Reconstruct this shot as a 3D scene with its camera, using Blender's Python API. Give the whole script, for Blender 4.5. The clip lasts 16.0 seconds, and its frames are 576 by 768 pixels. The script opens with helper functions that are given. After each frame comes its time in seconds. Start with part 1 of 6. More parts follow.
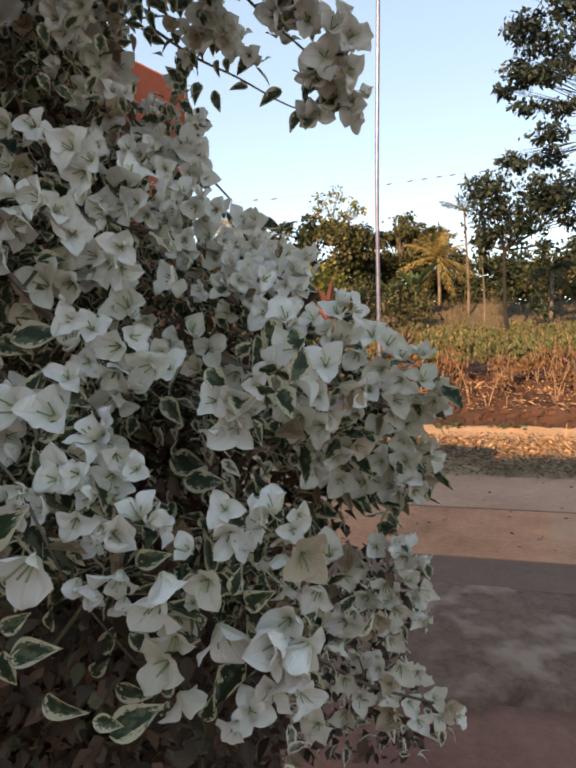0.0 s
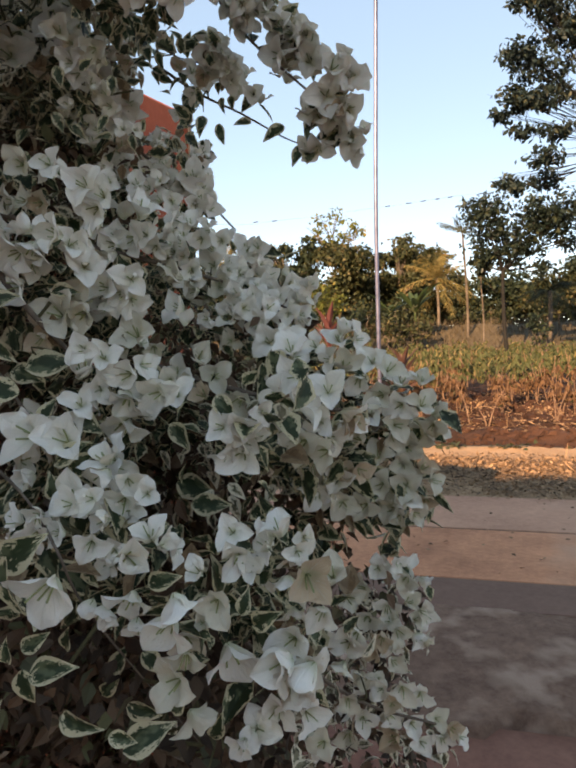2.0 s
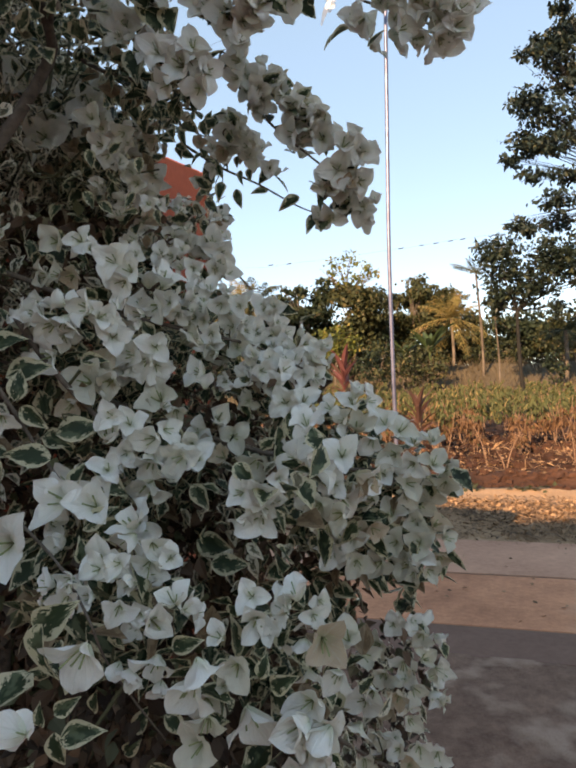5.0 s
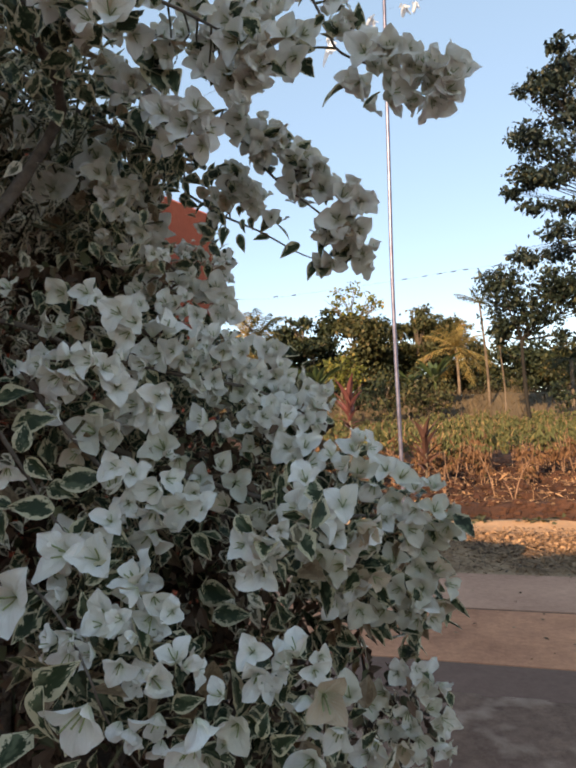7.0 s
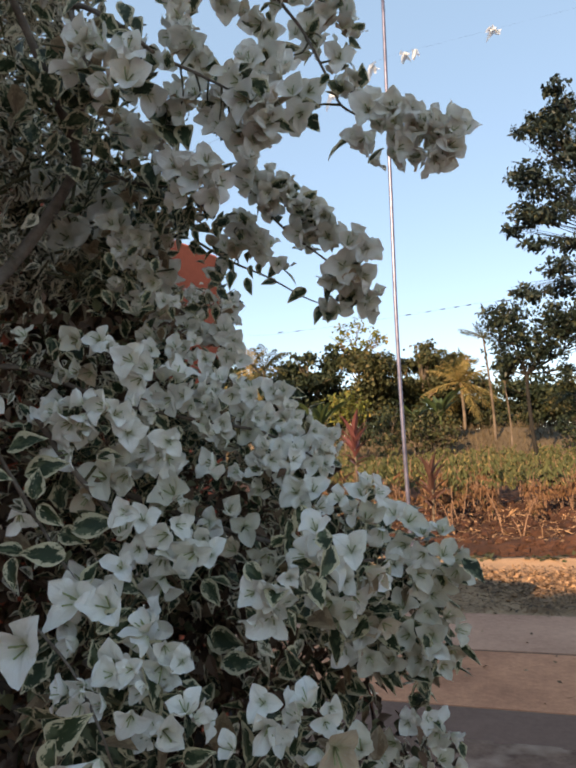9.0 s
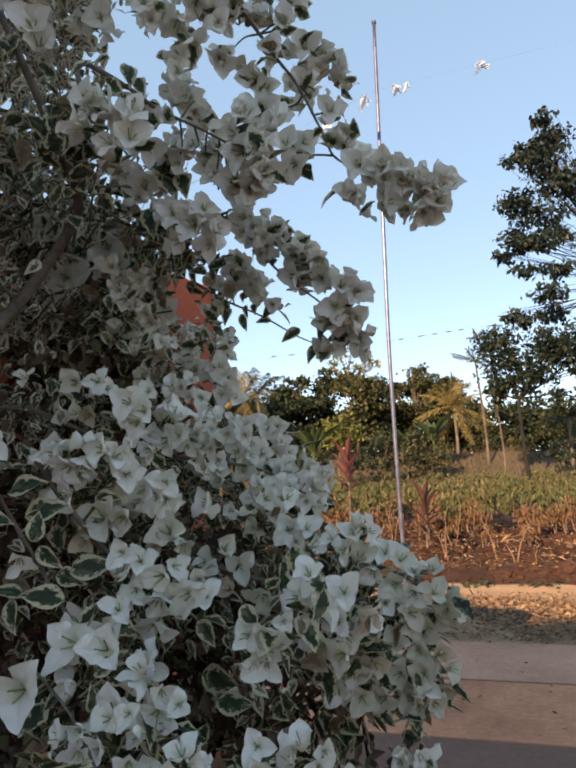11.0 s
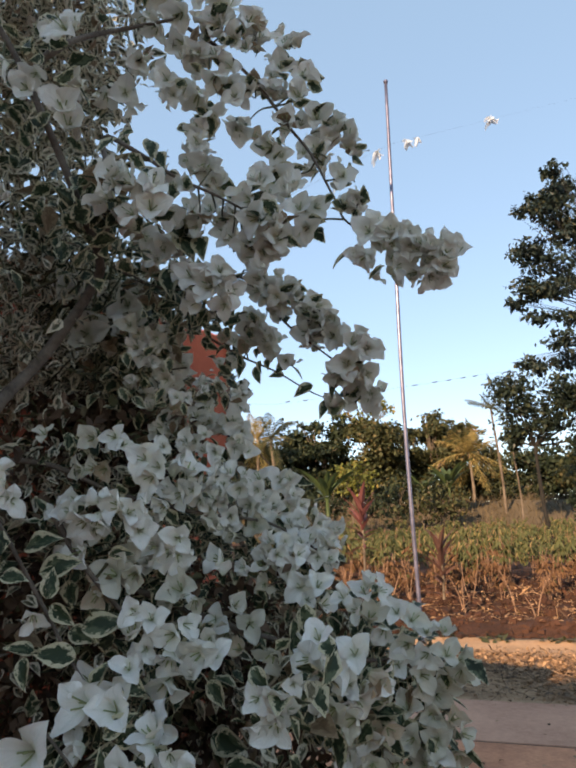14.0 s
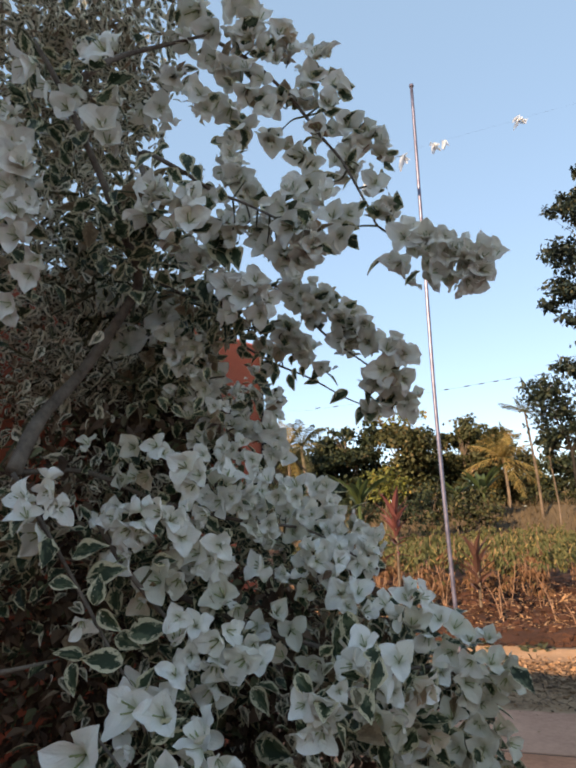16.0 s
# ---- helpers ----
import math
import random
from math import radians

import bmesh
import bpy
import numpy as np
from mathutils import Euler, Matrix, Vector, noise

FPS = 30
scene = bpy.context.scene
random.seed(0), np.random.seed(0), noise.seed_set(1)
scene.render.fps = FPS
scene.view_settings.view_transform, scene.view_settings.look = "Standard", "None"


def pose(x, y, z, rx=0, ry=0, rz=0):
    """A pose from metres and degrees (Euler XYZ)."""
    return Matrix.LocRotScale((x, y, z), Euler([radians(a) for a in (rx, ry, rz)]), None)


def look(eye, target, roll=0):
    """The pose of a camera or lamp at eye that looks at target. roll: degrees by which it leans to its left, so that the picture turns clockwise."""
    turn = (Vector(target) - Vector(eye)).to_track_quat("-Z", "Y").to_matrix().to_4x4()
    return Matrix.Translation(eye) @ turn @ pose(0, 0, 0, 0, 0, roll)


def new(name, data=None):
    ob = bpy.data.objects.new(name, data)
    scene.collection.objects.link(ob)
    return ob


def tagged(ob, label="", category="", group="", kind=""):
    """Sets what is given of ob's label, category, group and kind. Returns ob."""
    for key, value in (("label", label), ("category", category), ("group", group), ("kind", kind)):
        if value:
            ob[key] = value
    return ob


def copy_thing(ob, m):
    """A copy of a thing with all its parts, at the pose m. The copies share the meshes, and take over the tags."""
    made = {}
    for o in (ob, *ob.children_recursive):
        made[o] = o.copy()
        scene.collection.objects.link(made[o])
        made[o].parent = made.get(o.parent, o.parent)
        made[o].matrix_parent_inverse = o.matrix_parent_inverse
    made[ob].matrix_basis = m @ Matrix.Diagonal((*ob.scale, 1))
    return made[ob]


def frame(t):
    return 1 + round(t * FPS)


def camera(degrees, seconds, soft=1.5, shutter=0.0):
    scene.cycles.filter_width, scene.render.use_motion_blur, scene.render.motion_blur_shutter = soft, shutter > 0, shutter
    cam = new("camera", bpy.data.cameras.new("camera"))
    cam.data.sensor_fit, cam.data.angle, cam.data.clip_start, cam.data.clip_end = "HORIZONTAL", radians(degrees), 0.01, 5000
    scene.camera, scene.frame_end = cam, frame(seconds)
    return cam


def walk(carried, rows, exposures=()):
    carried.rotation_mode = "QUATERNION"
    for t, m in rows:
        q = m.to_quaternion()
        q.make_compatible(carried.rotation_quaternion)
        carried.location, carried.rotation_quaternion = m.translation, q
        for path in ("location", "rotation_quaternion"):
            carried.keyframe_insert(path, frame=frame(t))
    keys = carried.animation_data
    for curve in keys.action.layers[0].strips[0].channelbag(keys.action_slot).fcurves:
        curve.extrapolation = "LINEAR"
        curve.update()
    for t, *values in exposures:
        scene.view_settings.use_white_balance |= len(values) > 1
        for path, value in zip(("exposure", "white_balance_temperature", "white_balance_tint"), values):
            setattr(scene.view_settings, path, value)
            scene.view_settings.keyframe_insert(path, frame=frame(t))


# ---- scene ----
cam = camera(50.7, 16.0, soft=2.75)
PATH = [
    (0, (0.025, 0.027, 1.427), (-0.026, 2.017, 1.228), -1.3),
    (0.5, (0.022, 0.021, 1.429), (-0.039, 2.01, 1.236), -1.2),
    (1, (0.022, 0.017, 1.431), (-0.055, 2.008, 1.254), -1.3),
    (1.5, (0.022, 0.011, 1.432), (-0.043, 2.004, 1.275), -1.5),
    (2, (0.022, 0.006, 1.435), (-0.028, 2.001, 1.302), -1.4),
    (2.5, (0.021, 0.0, 1.439), (-0.047, 1.996, 1.33), -1.3),
    (3, (0.02, -0.004, 1.444), (-0.072, 1.992, 1.355), -1.3),
    (3.5, (0.018, -0.008, 1.451), (-0.087, 1.988, 1.38), -0.7),
    (4, (0.019, -0.013, 1.454), (-0.094, 1.984, 1.405), -1.3),
    (6.5, (0.028, -0.032, 1.475), (-0.058, 1.965, 1.549), -1.8),
    (7, (0.029, -0.033, 1.48), (-0.082, 1.961, 1.579), -2.0),
    (7.5, (0.031, -0.038, 1.484), (-0.085, 1.955, 1.614), -2.3),
    (8, (0.031, -0.041, 1.488), (-0.098, 1.949, 1.644), -2.3),
    (8.5, (0.028, -0.044, 1.492), (-0.11, 1.943, 1.671), -2.1),
    (8.7, (0.026, -0.044, 1.49), (-0.106, 1.942, 1.684), -2.1),
    (11, (0.027, -0.069, 1.51), (-0.069, 1.908, 1.8), -2.1),
    (11.5, (0.027, -0.071, 1.513), (-0.061, 1.902, 1.827), -1.6),
    (12, (0.028, -0.074, 1.514), (-0.062, 1.893, 1.861), -1.8),
    (12.5, (0.029, -0.076, 1.516), (-0.069, 1.888, 1.882), -1.6),
    (13, (0.029, -0.081, 1.518), (-0.078, 1.879, 1.904), -1.4),
    (13.5, (0.03, -0.086, 1.52), (-0.09, 1.869, 1.927), -1.6),
    (14, (0.031, -0.087, 1.522), (-0.104, 1.86, 1.959), -1.6),
    (14.5, (0.03, -0.09, 1.522), (-0.115, 1.852, 1.977), -1.8),
    (15, (0.029, -0.092, 1.523), (-0.135, 1.846, 1.991), -1.8),
    (15.5, (0.026, -0.094, 1.523), (-0.161, 1.841, 1.996), -1.9),
    (16, (0.022, -0.093, 1.522), (-0.209, 1.839, 1.983), -1.9),
]
walk(cam, [(t, look(eye, target, roll)) for t, eye, target, roll in PATH],
     exposures=[(0, 1.56, 8750, 16), (4.2, 1.55, 8450, 15), (8.0, 1.43, 8000, 13), (11.5, 1.40, 7800, 13), (16, 1.39, 7750, 13)])

# ---- light ----
SUN_EL, SUN_AZ = 22.0, 208.0          # degrees; azimuth clockwise from +y: low, behind the camera and to its left
world = bpy.data.worlds.new("sky")
scene.world = world
world.use_nodes = True
wn = world.node_tree
sky = wn.nodes.new("ShaderNodeTexSky")
sky.sky_type, sky.sun_disc = "NISHITA", False
sky.sun_elevation, sky.sun_rotation = radians(SUN_EL), radians(SUN_AZ)
sky.air_density, sky.dust_density, sky.ozone_density = 1.0, 0.0, 0.8
sky.altitude = 2500
haze = wn.nodes.new("ShaderNodeMix")          # thin even haze over the clear sky
haze.data_type = "RGBA"
haze.inputs[0].default_value = 0.6
haze.inputs[7].default_value = (1.12, 1.86, 2.85, 1)
wn.links.new(sky.outputs[0], haze.inputs[6])
wn.links.new(haze.outputs[2], wn.nodes["Background"].inputs[0])
wn.nodes["Background"].inputs[1].default_value = 0.142
sun = new("sun", bpy.data.lights.new("sun", "SUN"))
sun.data.energy, sun.data.angle, sun.data.color = 4.6, radians(0.6), (1.0, 0.765, 0.55)
to_sun = Vector((math.sin(radians(SUN_AZ)) * math.cos(radians(SUN_EL)), math.cos(radians(SUN_AZ)) * math.cos(radians(SUN_EL)), math.sin(radians(SUN_EL))))
sun.matrix_world = look(to_sun * 40, (0, 0, 0))


# ---- materials ----
def mat(name, rough=0.8, spec=0.3):
    m = bpy.data.materials.new(name)
    m.use_nodes = True
    nt = m.node_tree
    b = nt.nodes["Principled BSDF"]
    b.inputs["Roughness"].default_value = rough
    b.inputs["Specular IOR Level"].default_value = spec
    return m, nt, b


def node(nt, kind, **inputs):
    n = nt.nodes.new(kind)
    for k, v in inputs.items():
        n.inputs[k.replace("_", " ")].default_value = v
    return n


def ramp(nt, fac, *stops):
    r = nt.nodes.new("ShaderNodeValToRGB")
    e = r.color_ramp.elements
    while len(e) < len(stops):
        e.new(0.5)
    for el, (p, c) in zip(e, stops):
        el.position, el.color = p, (*c, 1)
    nt.links.new(fac, r.inputs[0])
    return r.outputs[0]


def mixc(nt, fac, a, b, blend="MIX"):
    n = nt.nodes.new("ShaderNodeMix")
    n.data_type, n.blend_type = "RGBA", blend
    for sock, v in ((n.inputs[0], fac), (n.inputs[6], a), (n.inputs[7], b)):
        if isinstance(v, bpy.types.NodeSocket):
            nt.links.new(v, sock)
        else:
            sock.default_value = v if not isinstance(v, tuple) else (*v, 1)
    return n.outputs[2]


def math_node(nt, op, a, b=0.0):
    n = nt.nodes.new("ShaderNodeMath")
    n.operation = op
    for sock, v in ((n.inputs[0], a), (n.inputs[1], b)):
        if isinstance(v, bpy.types.NodeSocket):
            nt.links.new(v, sock)
        else:
            sock.default_value = v
    return n.outputs[0]


def noise_fac(nt, scale, detail=4.0, rough=0.6, coords=None):
    n = node(nt, "ShaderNodeTexNoise", Scale=scale, Detail=detail, Roughness=rough)
    if coords is None:
        coords = nt.nodes.new("ShaderNodeTexCoord").outputs["Object"]
    nt.links.new(coords, n.inputs["Vector"])
    return n.outputs[0]


def bump(nt, b, height, strength=0.4, dist=0.01):
    n = node(nt, "ShaderNodeBump", Strength=strength, Distance=dist)
    nt.links.new(height, n.inputs["Height"])
    nt.links.new(n.outputs[0], b.inputs["Normal"])


def mottled(name, dark, light, scale, rough=0.85, fine=None, relief=0.4, dist=0.01, spec=0.25, third=None):
    """Two scales of mottling between two colours, with fine relief."""
    m, nt, b = mat(name, rough, spec)
    big, small = noise_fac(nt, scale, 5), noise_fac(nt, fine or scale * 9, 6, 0.7)
    f = math_node(nt, "ADD", math_node(nt, "MULTIPLY", big, 0.6), math_node(nt, "MULTIPLY", small, 0.4))
    c = ramp(nt, f, (0.36, dark), (0.64, light))
    if third:
        c = mixc(nt, ramp(nt, noise_fac(nt, scale * 0.37, 3), (0.52, (0, 0, 0)), (0.64, (1, 1, 1))), c, third)
    nt.links.new(c, b.inputs["Base Color"])
    bump(nt, b, small, relief, dist)
    return m


def with_translucency(nt, b, colour, amount):
    """Thin leaf: part of the light comes through."""
    t = nt.nodes.new("ShaderNodeBsdfTranslucent")
    nt.links.new(colour, t.inputs[0])
    s = node(nt, "ShaderNodeMixShader", Fac=amount)
    nt.links.new(b.outputs[0], s.inputs[1])
    nt.links.new(t.outputs[0], s.inputs[2])
    nt.links.new(s.outputs[0], nt.nodes["Material Output"].inputs[0])


def leafy(name, dark, light, dry=None, amount=0.3, rough=0.6):
    """Foliage that varies from leaf to leaf."""
    m, nt, b = mat(name, rough, 0.25)
    rnd = nt.nodes.new("ShaderNodeNewGeometry").outputs["Random Per Island"]
    f = math_node(nt, "ADD", math_node(nt, "MULTIPLY", rnd, 0.6), math_node(nt, "MULTIPLY", noise_fac(nt, 0.9, 2), 0.4))
    c = ramp(nt, f, (0.15, dark), (0.85, light))
    if dry:
        c = mixc(nt, ramp(nt, rnd, (0.86, (0, 0, 0)), (0.9, (1, 1, 1))), c, dry)
    nt.links.new(c, b.inputs["Base Color"])
    with_translucency(nt, b, c, amount)
    return m


def blade_coords(nt):
    """The blade's own coordinates, shifted from blade to blade."""
    uv = nt.nodes.new("ShaderNodeUVMap").outputs[0]
    isl = nt.nodes.new("ShaderNodeNewGeometry").outputs["Random Per Island"]
    sh = nt.nodes.new("ShaderNodeVectorMath")
    sh.operation = "ADD"
    both = nt.nodes.new("ShaderNodeCombineXYZ")
    rnd = nt.nodes.new("ShaderNodeObjectInfo").outputs["Random"]
    nt.links.new(math_node(nt, "MULTIPLY", isl, 37.0), both.inputs[0])
    nt.links.new(math_node(nt, "MULTIPLY", rnd, 53.0), both.inputs[2])
    nt.links.new(uv, sh.inputs[0])
    nt.links.new(both.outputs[0], sh.inputs[1])
    return sh.outputs[0]


def bract_material(name, white, cream):
    """Papery bract: faint veins, greenish towards the base, some bracts cream with age."""
    m, nt, b = mat(name, 0.65, 0.2)
    uv = nt.nodes.new("ShaderNodeUVMap").outputs[0]
    sep = nt.nodes.new("ShaderNodeSeparateXYZ")
    nt.links.new(uv, sep.inputs[0])
    across = math_node(nt, "ABSOLUTE", math_node(nt, "SUBTRACT", sep.outputs[0], 0.5))
    rnd = nt.nodes.new("ShaderNodeObjectInfo").outputs["Random"]
    isl = nt.nodes.new("ShaderNodeNewGeometry").outputs["Random Per Island"]
    age = ramp(nt, math_node(nt, "ADD", math_node(nt, "MULTIPLY", rnd, 0.5), math_node(nt, "MULTIPLY", isl, 0.5)), (0.52, (0, 0, 0)), (0.98, (0.8, 0.8, 0.8)))
    c = mixc(nt, age, white, cream)
    base = ramp(nt, sep.outputs[1], (0.0, (1, 1, 1)), (0.38, (0, 0, 0)))
    c = mixc(nt, math_node(nt, "MULTIPLY", base, 0.65), c, (0.50, 0.52, 0.29))
    rib = ramp(nt, across, (0.0, (1, 1, 1)), (0.05, (0, 0, 0)))
    w = node(nt, "ShaderNodeTexWave", Scale=3.2, Distortion=1.2, Detail=2.0)
    w.bands_direction = "DIAGONAL"
    mir = nt.nodes.new("ShaderNodeCombineXYZ")
    nt.links.new(math_node(nt, "MULTIPLY", across, -1.6), mir.inputs[0])
    nt.links.new(sep.outputs[1], mir.inputs[1])
    nt.links.new(mir.outputs[0], w.inputs["Vector"])
    vein = math_node(nt, "ADD", math_node(nt, "MULTIPLY", rib, 0.6), math_node(nt, "MULTIPLY", ramp(nt, w.outputs[1], (0.8, (0, 0, 0)), (1.0, (1, 1, 1))), 0.35))
    c = mixc(nt, math_node(nt, "MULTIPLY", vein, 0.4), c, (0.66, 0.67, 0.56))
    spot = ramp(nt, noise_fac(nt, 7, 3, coords=blade_coords(nt)), (0.68, (0, 0, 0)), (0.76, (0.5, 0.5, 0.5)))
    c = mixc(nt, spot, c, (0.55, 0.40, 0.24))
    nt.links.new(c, b.inputs["Base Color"])
    crinkle = noise_fac(nt, 5, 4, coords=blade_coords(nt))
    bump(nt, b, math_node(nt, "ADD", math_node(nt, "MULTIPLY", vein, 0.5), crinkle), 0.55, 0.0035)
    through_ = mixc(nt, 0.5, c, (0.86, 0.76, 0.55))
    with_translucency(nt, b, through_, 0.25)
    return m


def variegated_material(name, green, grey, margin, start, brown):
    """Leaf with a green heart and an uneven cream margin."""
    m, nt, b = mat(name, 0.5, 0.3)
    uv = nt.nodes.new("ShaderNodeUVMap").outputs[0]
    sep = nt.nodes.new("ShaderNodeSeparateXYZ")
    nt.links.new(uv, sep.inputs[0])
    across = math_node(nt, "MULTIPLY", math_node(nt, "ABSOLUTE", math_node(nt, "SUBTRACT", sep.outputs[0], 0.5)), 2.0)
    tip = math_node(nt, "MULTIPLY", math_node(nt, "ABSOLUTE", math_node(nt, "SUBTRACT", sep.outputs[1], 0.45)), 1.5)
    edge = math_node(nt, "MAXIMUM", across, tip)
    isl = nt.nodes.new("ShaderNodeNewGeometry").outputs["Random Per Island"]
    wob = noise_fac(nt, 5.5, 4, 0.7, coords=blade_coords(nt))
    e = math_node(nt, "ADD", edge, math_node(nt, "MULTIPLY", math_node(nt, "SUBTRACT", wob, 0.5), 2.0))
    e = math_node(nt, "ADD", e, math_node(nt, "MULTIPLY", math_node(nt, "SUBTRACT", isl, 0.5), 0.3))
    heart = mixc(nt, isl, tuple(v * 0.45 for v in green), green)
    heart = mixc(nt, ramp(nt, noise_fac(nt, 2.2, 2, coords=blade_coords(nt)), (0.5, (0, 0, 0)), (0.6, (1, 1, 1))), heart, grey)
    c = mixc(nt, ramp(nt, e, (start, (0, 0, 0)), (start + 0.08, (1, 1, 1))), heart, margin)
    old = ramp(nt, isl, (brown, (0, 0, 0)), (brown + 0.04, (1, 1, 1)))
    c = mixc(nt, math_node(nt, "MULTIPLY", old, 0.85), c, mixc(nt, wob, (0.12, 0.065, 0.035), (0.38, 0.24, 0.14)))
    nt.links.new(c, b.inputs["Base Color"])
    with_translucency(nt, b, c, 0.34)
    return m


BRACT = bract_material("white_bract", (0.89, 0.845, 0.77), (0.79, 0.69, 0.53))
BRACT_CREAM = bract_material("cream_bract", (0.70, 0.64, 0.52), (0.60, 0.50, 0.36))
BRACT_OLD = bract_material("faded_bract", (0.62, 0.47, 0.33), (0.46, 0.30, 0.19))
VARIEGATED = variegated_material("variegated_leaf", (0.045, 0.066, 0.029), (0.11, 0.13, 0.070), (0.62, 0.54, 0.35), 0.62, 0.86)
# paler copy of the cream-edged leaf; its lightness stands in for light coming through
LIGHTENED = variegated_material("lightened_leaf", (0.12, 0.12, 0.070), (0.26, 0.235, 0.15), (0.76, 0.68, 0.52), 0.40, 0.88)
# brown inner leaves; the second, darker copy paints the shade low in the bush
WITHERED_SHADE = leafy("withered_shade_leaf", (0.060, 0.034, 0.022), (0.24, 0.148, 0.094), (0.17, 0.17, 0.09), 0.15, 0.8)
LOW_SHADE = leafy("low_shade_leaf", (0.030, 0.020, 0.015), (0.115, 0.076, 0.052), (0.10, 0.10, 0.06), 0.15, 0.8)
TUBE, _nt, _b = mat("flower_tube", 0.6)
_b.inputs["Base Color"].default_value = (0.30, 0.33, 0.15, 1)
BARK = mottled("branch_bark", (0.07, 0.052, 0.040), (0.205, 0.155, 0.118), 30, 0.85, 160, 0.6, 0.003)
TWIG = mottled("green_twig", (0.05, 0.05, 0.02), (0.12, 0.10, 0.05), 40, 0.7)
SOIL = mottled("red_soil", (0.018, 0.0085, 0.0057), (0.060, 0.0255, 0.0155), 1.3, 0.95, 14, 0.9, 0.04, third=(0.078, 0.036, 0.022))
SAND = mottled("sandy_earth", (0.27, 0.16, 0.088), (0.44, 0.27, 0.155), 1.6, 0.95, 22, 0.6, 0.02)
SLAB = mottled("red_stained_concrete", (0.34, 0.134, 0.070), (0.65, 0.282, 0.148), 1.6, 0.85, 26, 0.3, 0.006, third=(0.52, 0.29, 0.185))
SLAB_FAR = mottled("dusty_concrete", (0.36, 0.175, 0.110), (0.58, 0.305, 0.195), 1.1, 0.9, 24, 0.35, 0.006, third=(0.50, 0.295, 0.195))
# darker, smoother band between the cement and the red slabs
DARK_BAND = mottled("smooth_dark_band", (0.135, 0.071, 0.049), (0.21, 0.115, 0.081), 1.3, 0.85, 30, 0.3, 0.004)
CEMENT = mottled("grey_cement", (0.13, 0.068, 0.046), (0.27, 0.155, 0.105), 8, 0.92, 40, 0.8, 0.015, third=(0.37, 0.238, 0.172))
DIRT = mottled("packed_earth", (0.17, 0.07, 0.05), (0.30, 0.135, 0.09), 2.0, 0.95, 30, 0.5, 0.01)
LITTER = leafy("dry_leaf_litter", (0.042, 0.024, 0.016), (0.42, 0.255, 0.145), None, 0.1, 0.85)
STRAW = leafy("dry_grass", (0.062, 0.047, 0.029), (0.15, 0.112, 0.068), None, 0.2, 0.85)
STEM = mottled("pale_stem", (0.095, 0.056, 0.037), (0.27, 0.162, 0.106), 8, 0.8, 60)
# far darker copy of the tree bark, so that limbs look shaded
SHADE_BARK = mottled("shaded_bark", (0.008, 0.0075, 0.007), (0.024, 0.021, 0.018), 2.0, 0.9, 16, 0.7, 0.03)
TRUNK = mottled("tree_bark", (0.055, 0.043, 0.033), (0.16, 0.125, 0.095), 2.0, 0.9, 16, 0.7, 0.03)
CASSAVA = leafy("cassava_leaf", (0.040, 0.052, 0.020), (0.12, 0.122, 0.050), (0.22, 0.165, 0.07), 0.3)
DRY_LEAF = leafy("withered_leaf", (0.050, 0.026, 0.014), (0.19, 0.100, 0.052), (0.05, 0.055, 0.02), 0.2, 0.8)
DARK_LEAF = leafy("dark_tree_leaf", (0.013, 0.022, 0.013), (0.036, 0.050, 0.026), (0.060, 0.062, 0.025), 0.25)
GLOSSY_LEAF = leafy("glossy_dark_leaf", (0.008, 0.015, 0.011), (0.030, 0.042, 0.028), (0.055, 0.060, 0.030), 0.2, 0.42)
# dark green, deepened so that the crown looks backlit
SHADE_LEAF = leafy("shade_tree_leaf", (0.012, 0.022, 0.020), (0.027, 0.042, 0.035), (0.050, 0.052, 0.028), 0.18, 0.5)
MID_LEAF = leafy("tree_leaf", (0.026, 0.033, 0.016), (0.078, 0.082, 0.036), (0.13, 0.105, 0.05), 0.3)
GOLD_LEAF = leafy("yellowing_leaf", (0.06, 0.075, 0.018), (0.175, 0.175, 0.040), (0.22, 0.165, 0.05), 0.3)
PALM_LEAF = leafy("palm_leaflet", (0.11, 0.095, 0.032), (0.31, 0.235, 0.088), (0.34, 0.22, 0.085), 0.25)
BANANA = leafy("banana_leaf", (0.028, 0.050, 0.018), (0.085, 0.115, 0.045), None, 0.35, 0.4)
RED_LEAF = leafy("cordyline_leaf", (0.045, 0.019, 0.019), (0.21, 0.080, 0.075), (0.12, 0.075, 0.05), 0.25, 0.45)
MAROON_LEAF = leafy("dark_cordyline_leaf", (0.03, 0.020, 0.018), (0.13, 0.065, 0.052), (0.10, 0.07, 0.04), 0.2, 0.5)
MORTAR = mottled("dark_joint", (0.02, 0.014, 0.011), (0.055, 0.036, 0.027), 6, 0.95, 40)
WALL = mottled("red_painted_plaster", (0.34, 0.075, 0.040), (0.46, 0.115, 0.06), 3.0, 0.8, 60, 0.35, 0.004)
# cream for the unseen shade caster, so that it bounces warm light
WHITE_WALL = mottled("shade_house_plaster", (0.74, 0.60, 0.42), (0.84, 0.70, 0.52), 1.0, 0.85)
ROOF = mottled("roof_tile", (0.13, 0.055, 0.04), (0.24, 0.11, 0.08), 2.0, 0.85)
STEEL, _nt, _b = mat("galvanised_steel", 0.34, 0.5)
_b.inputs["Metallic"].default_value = 0.55
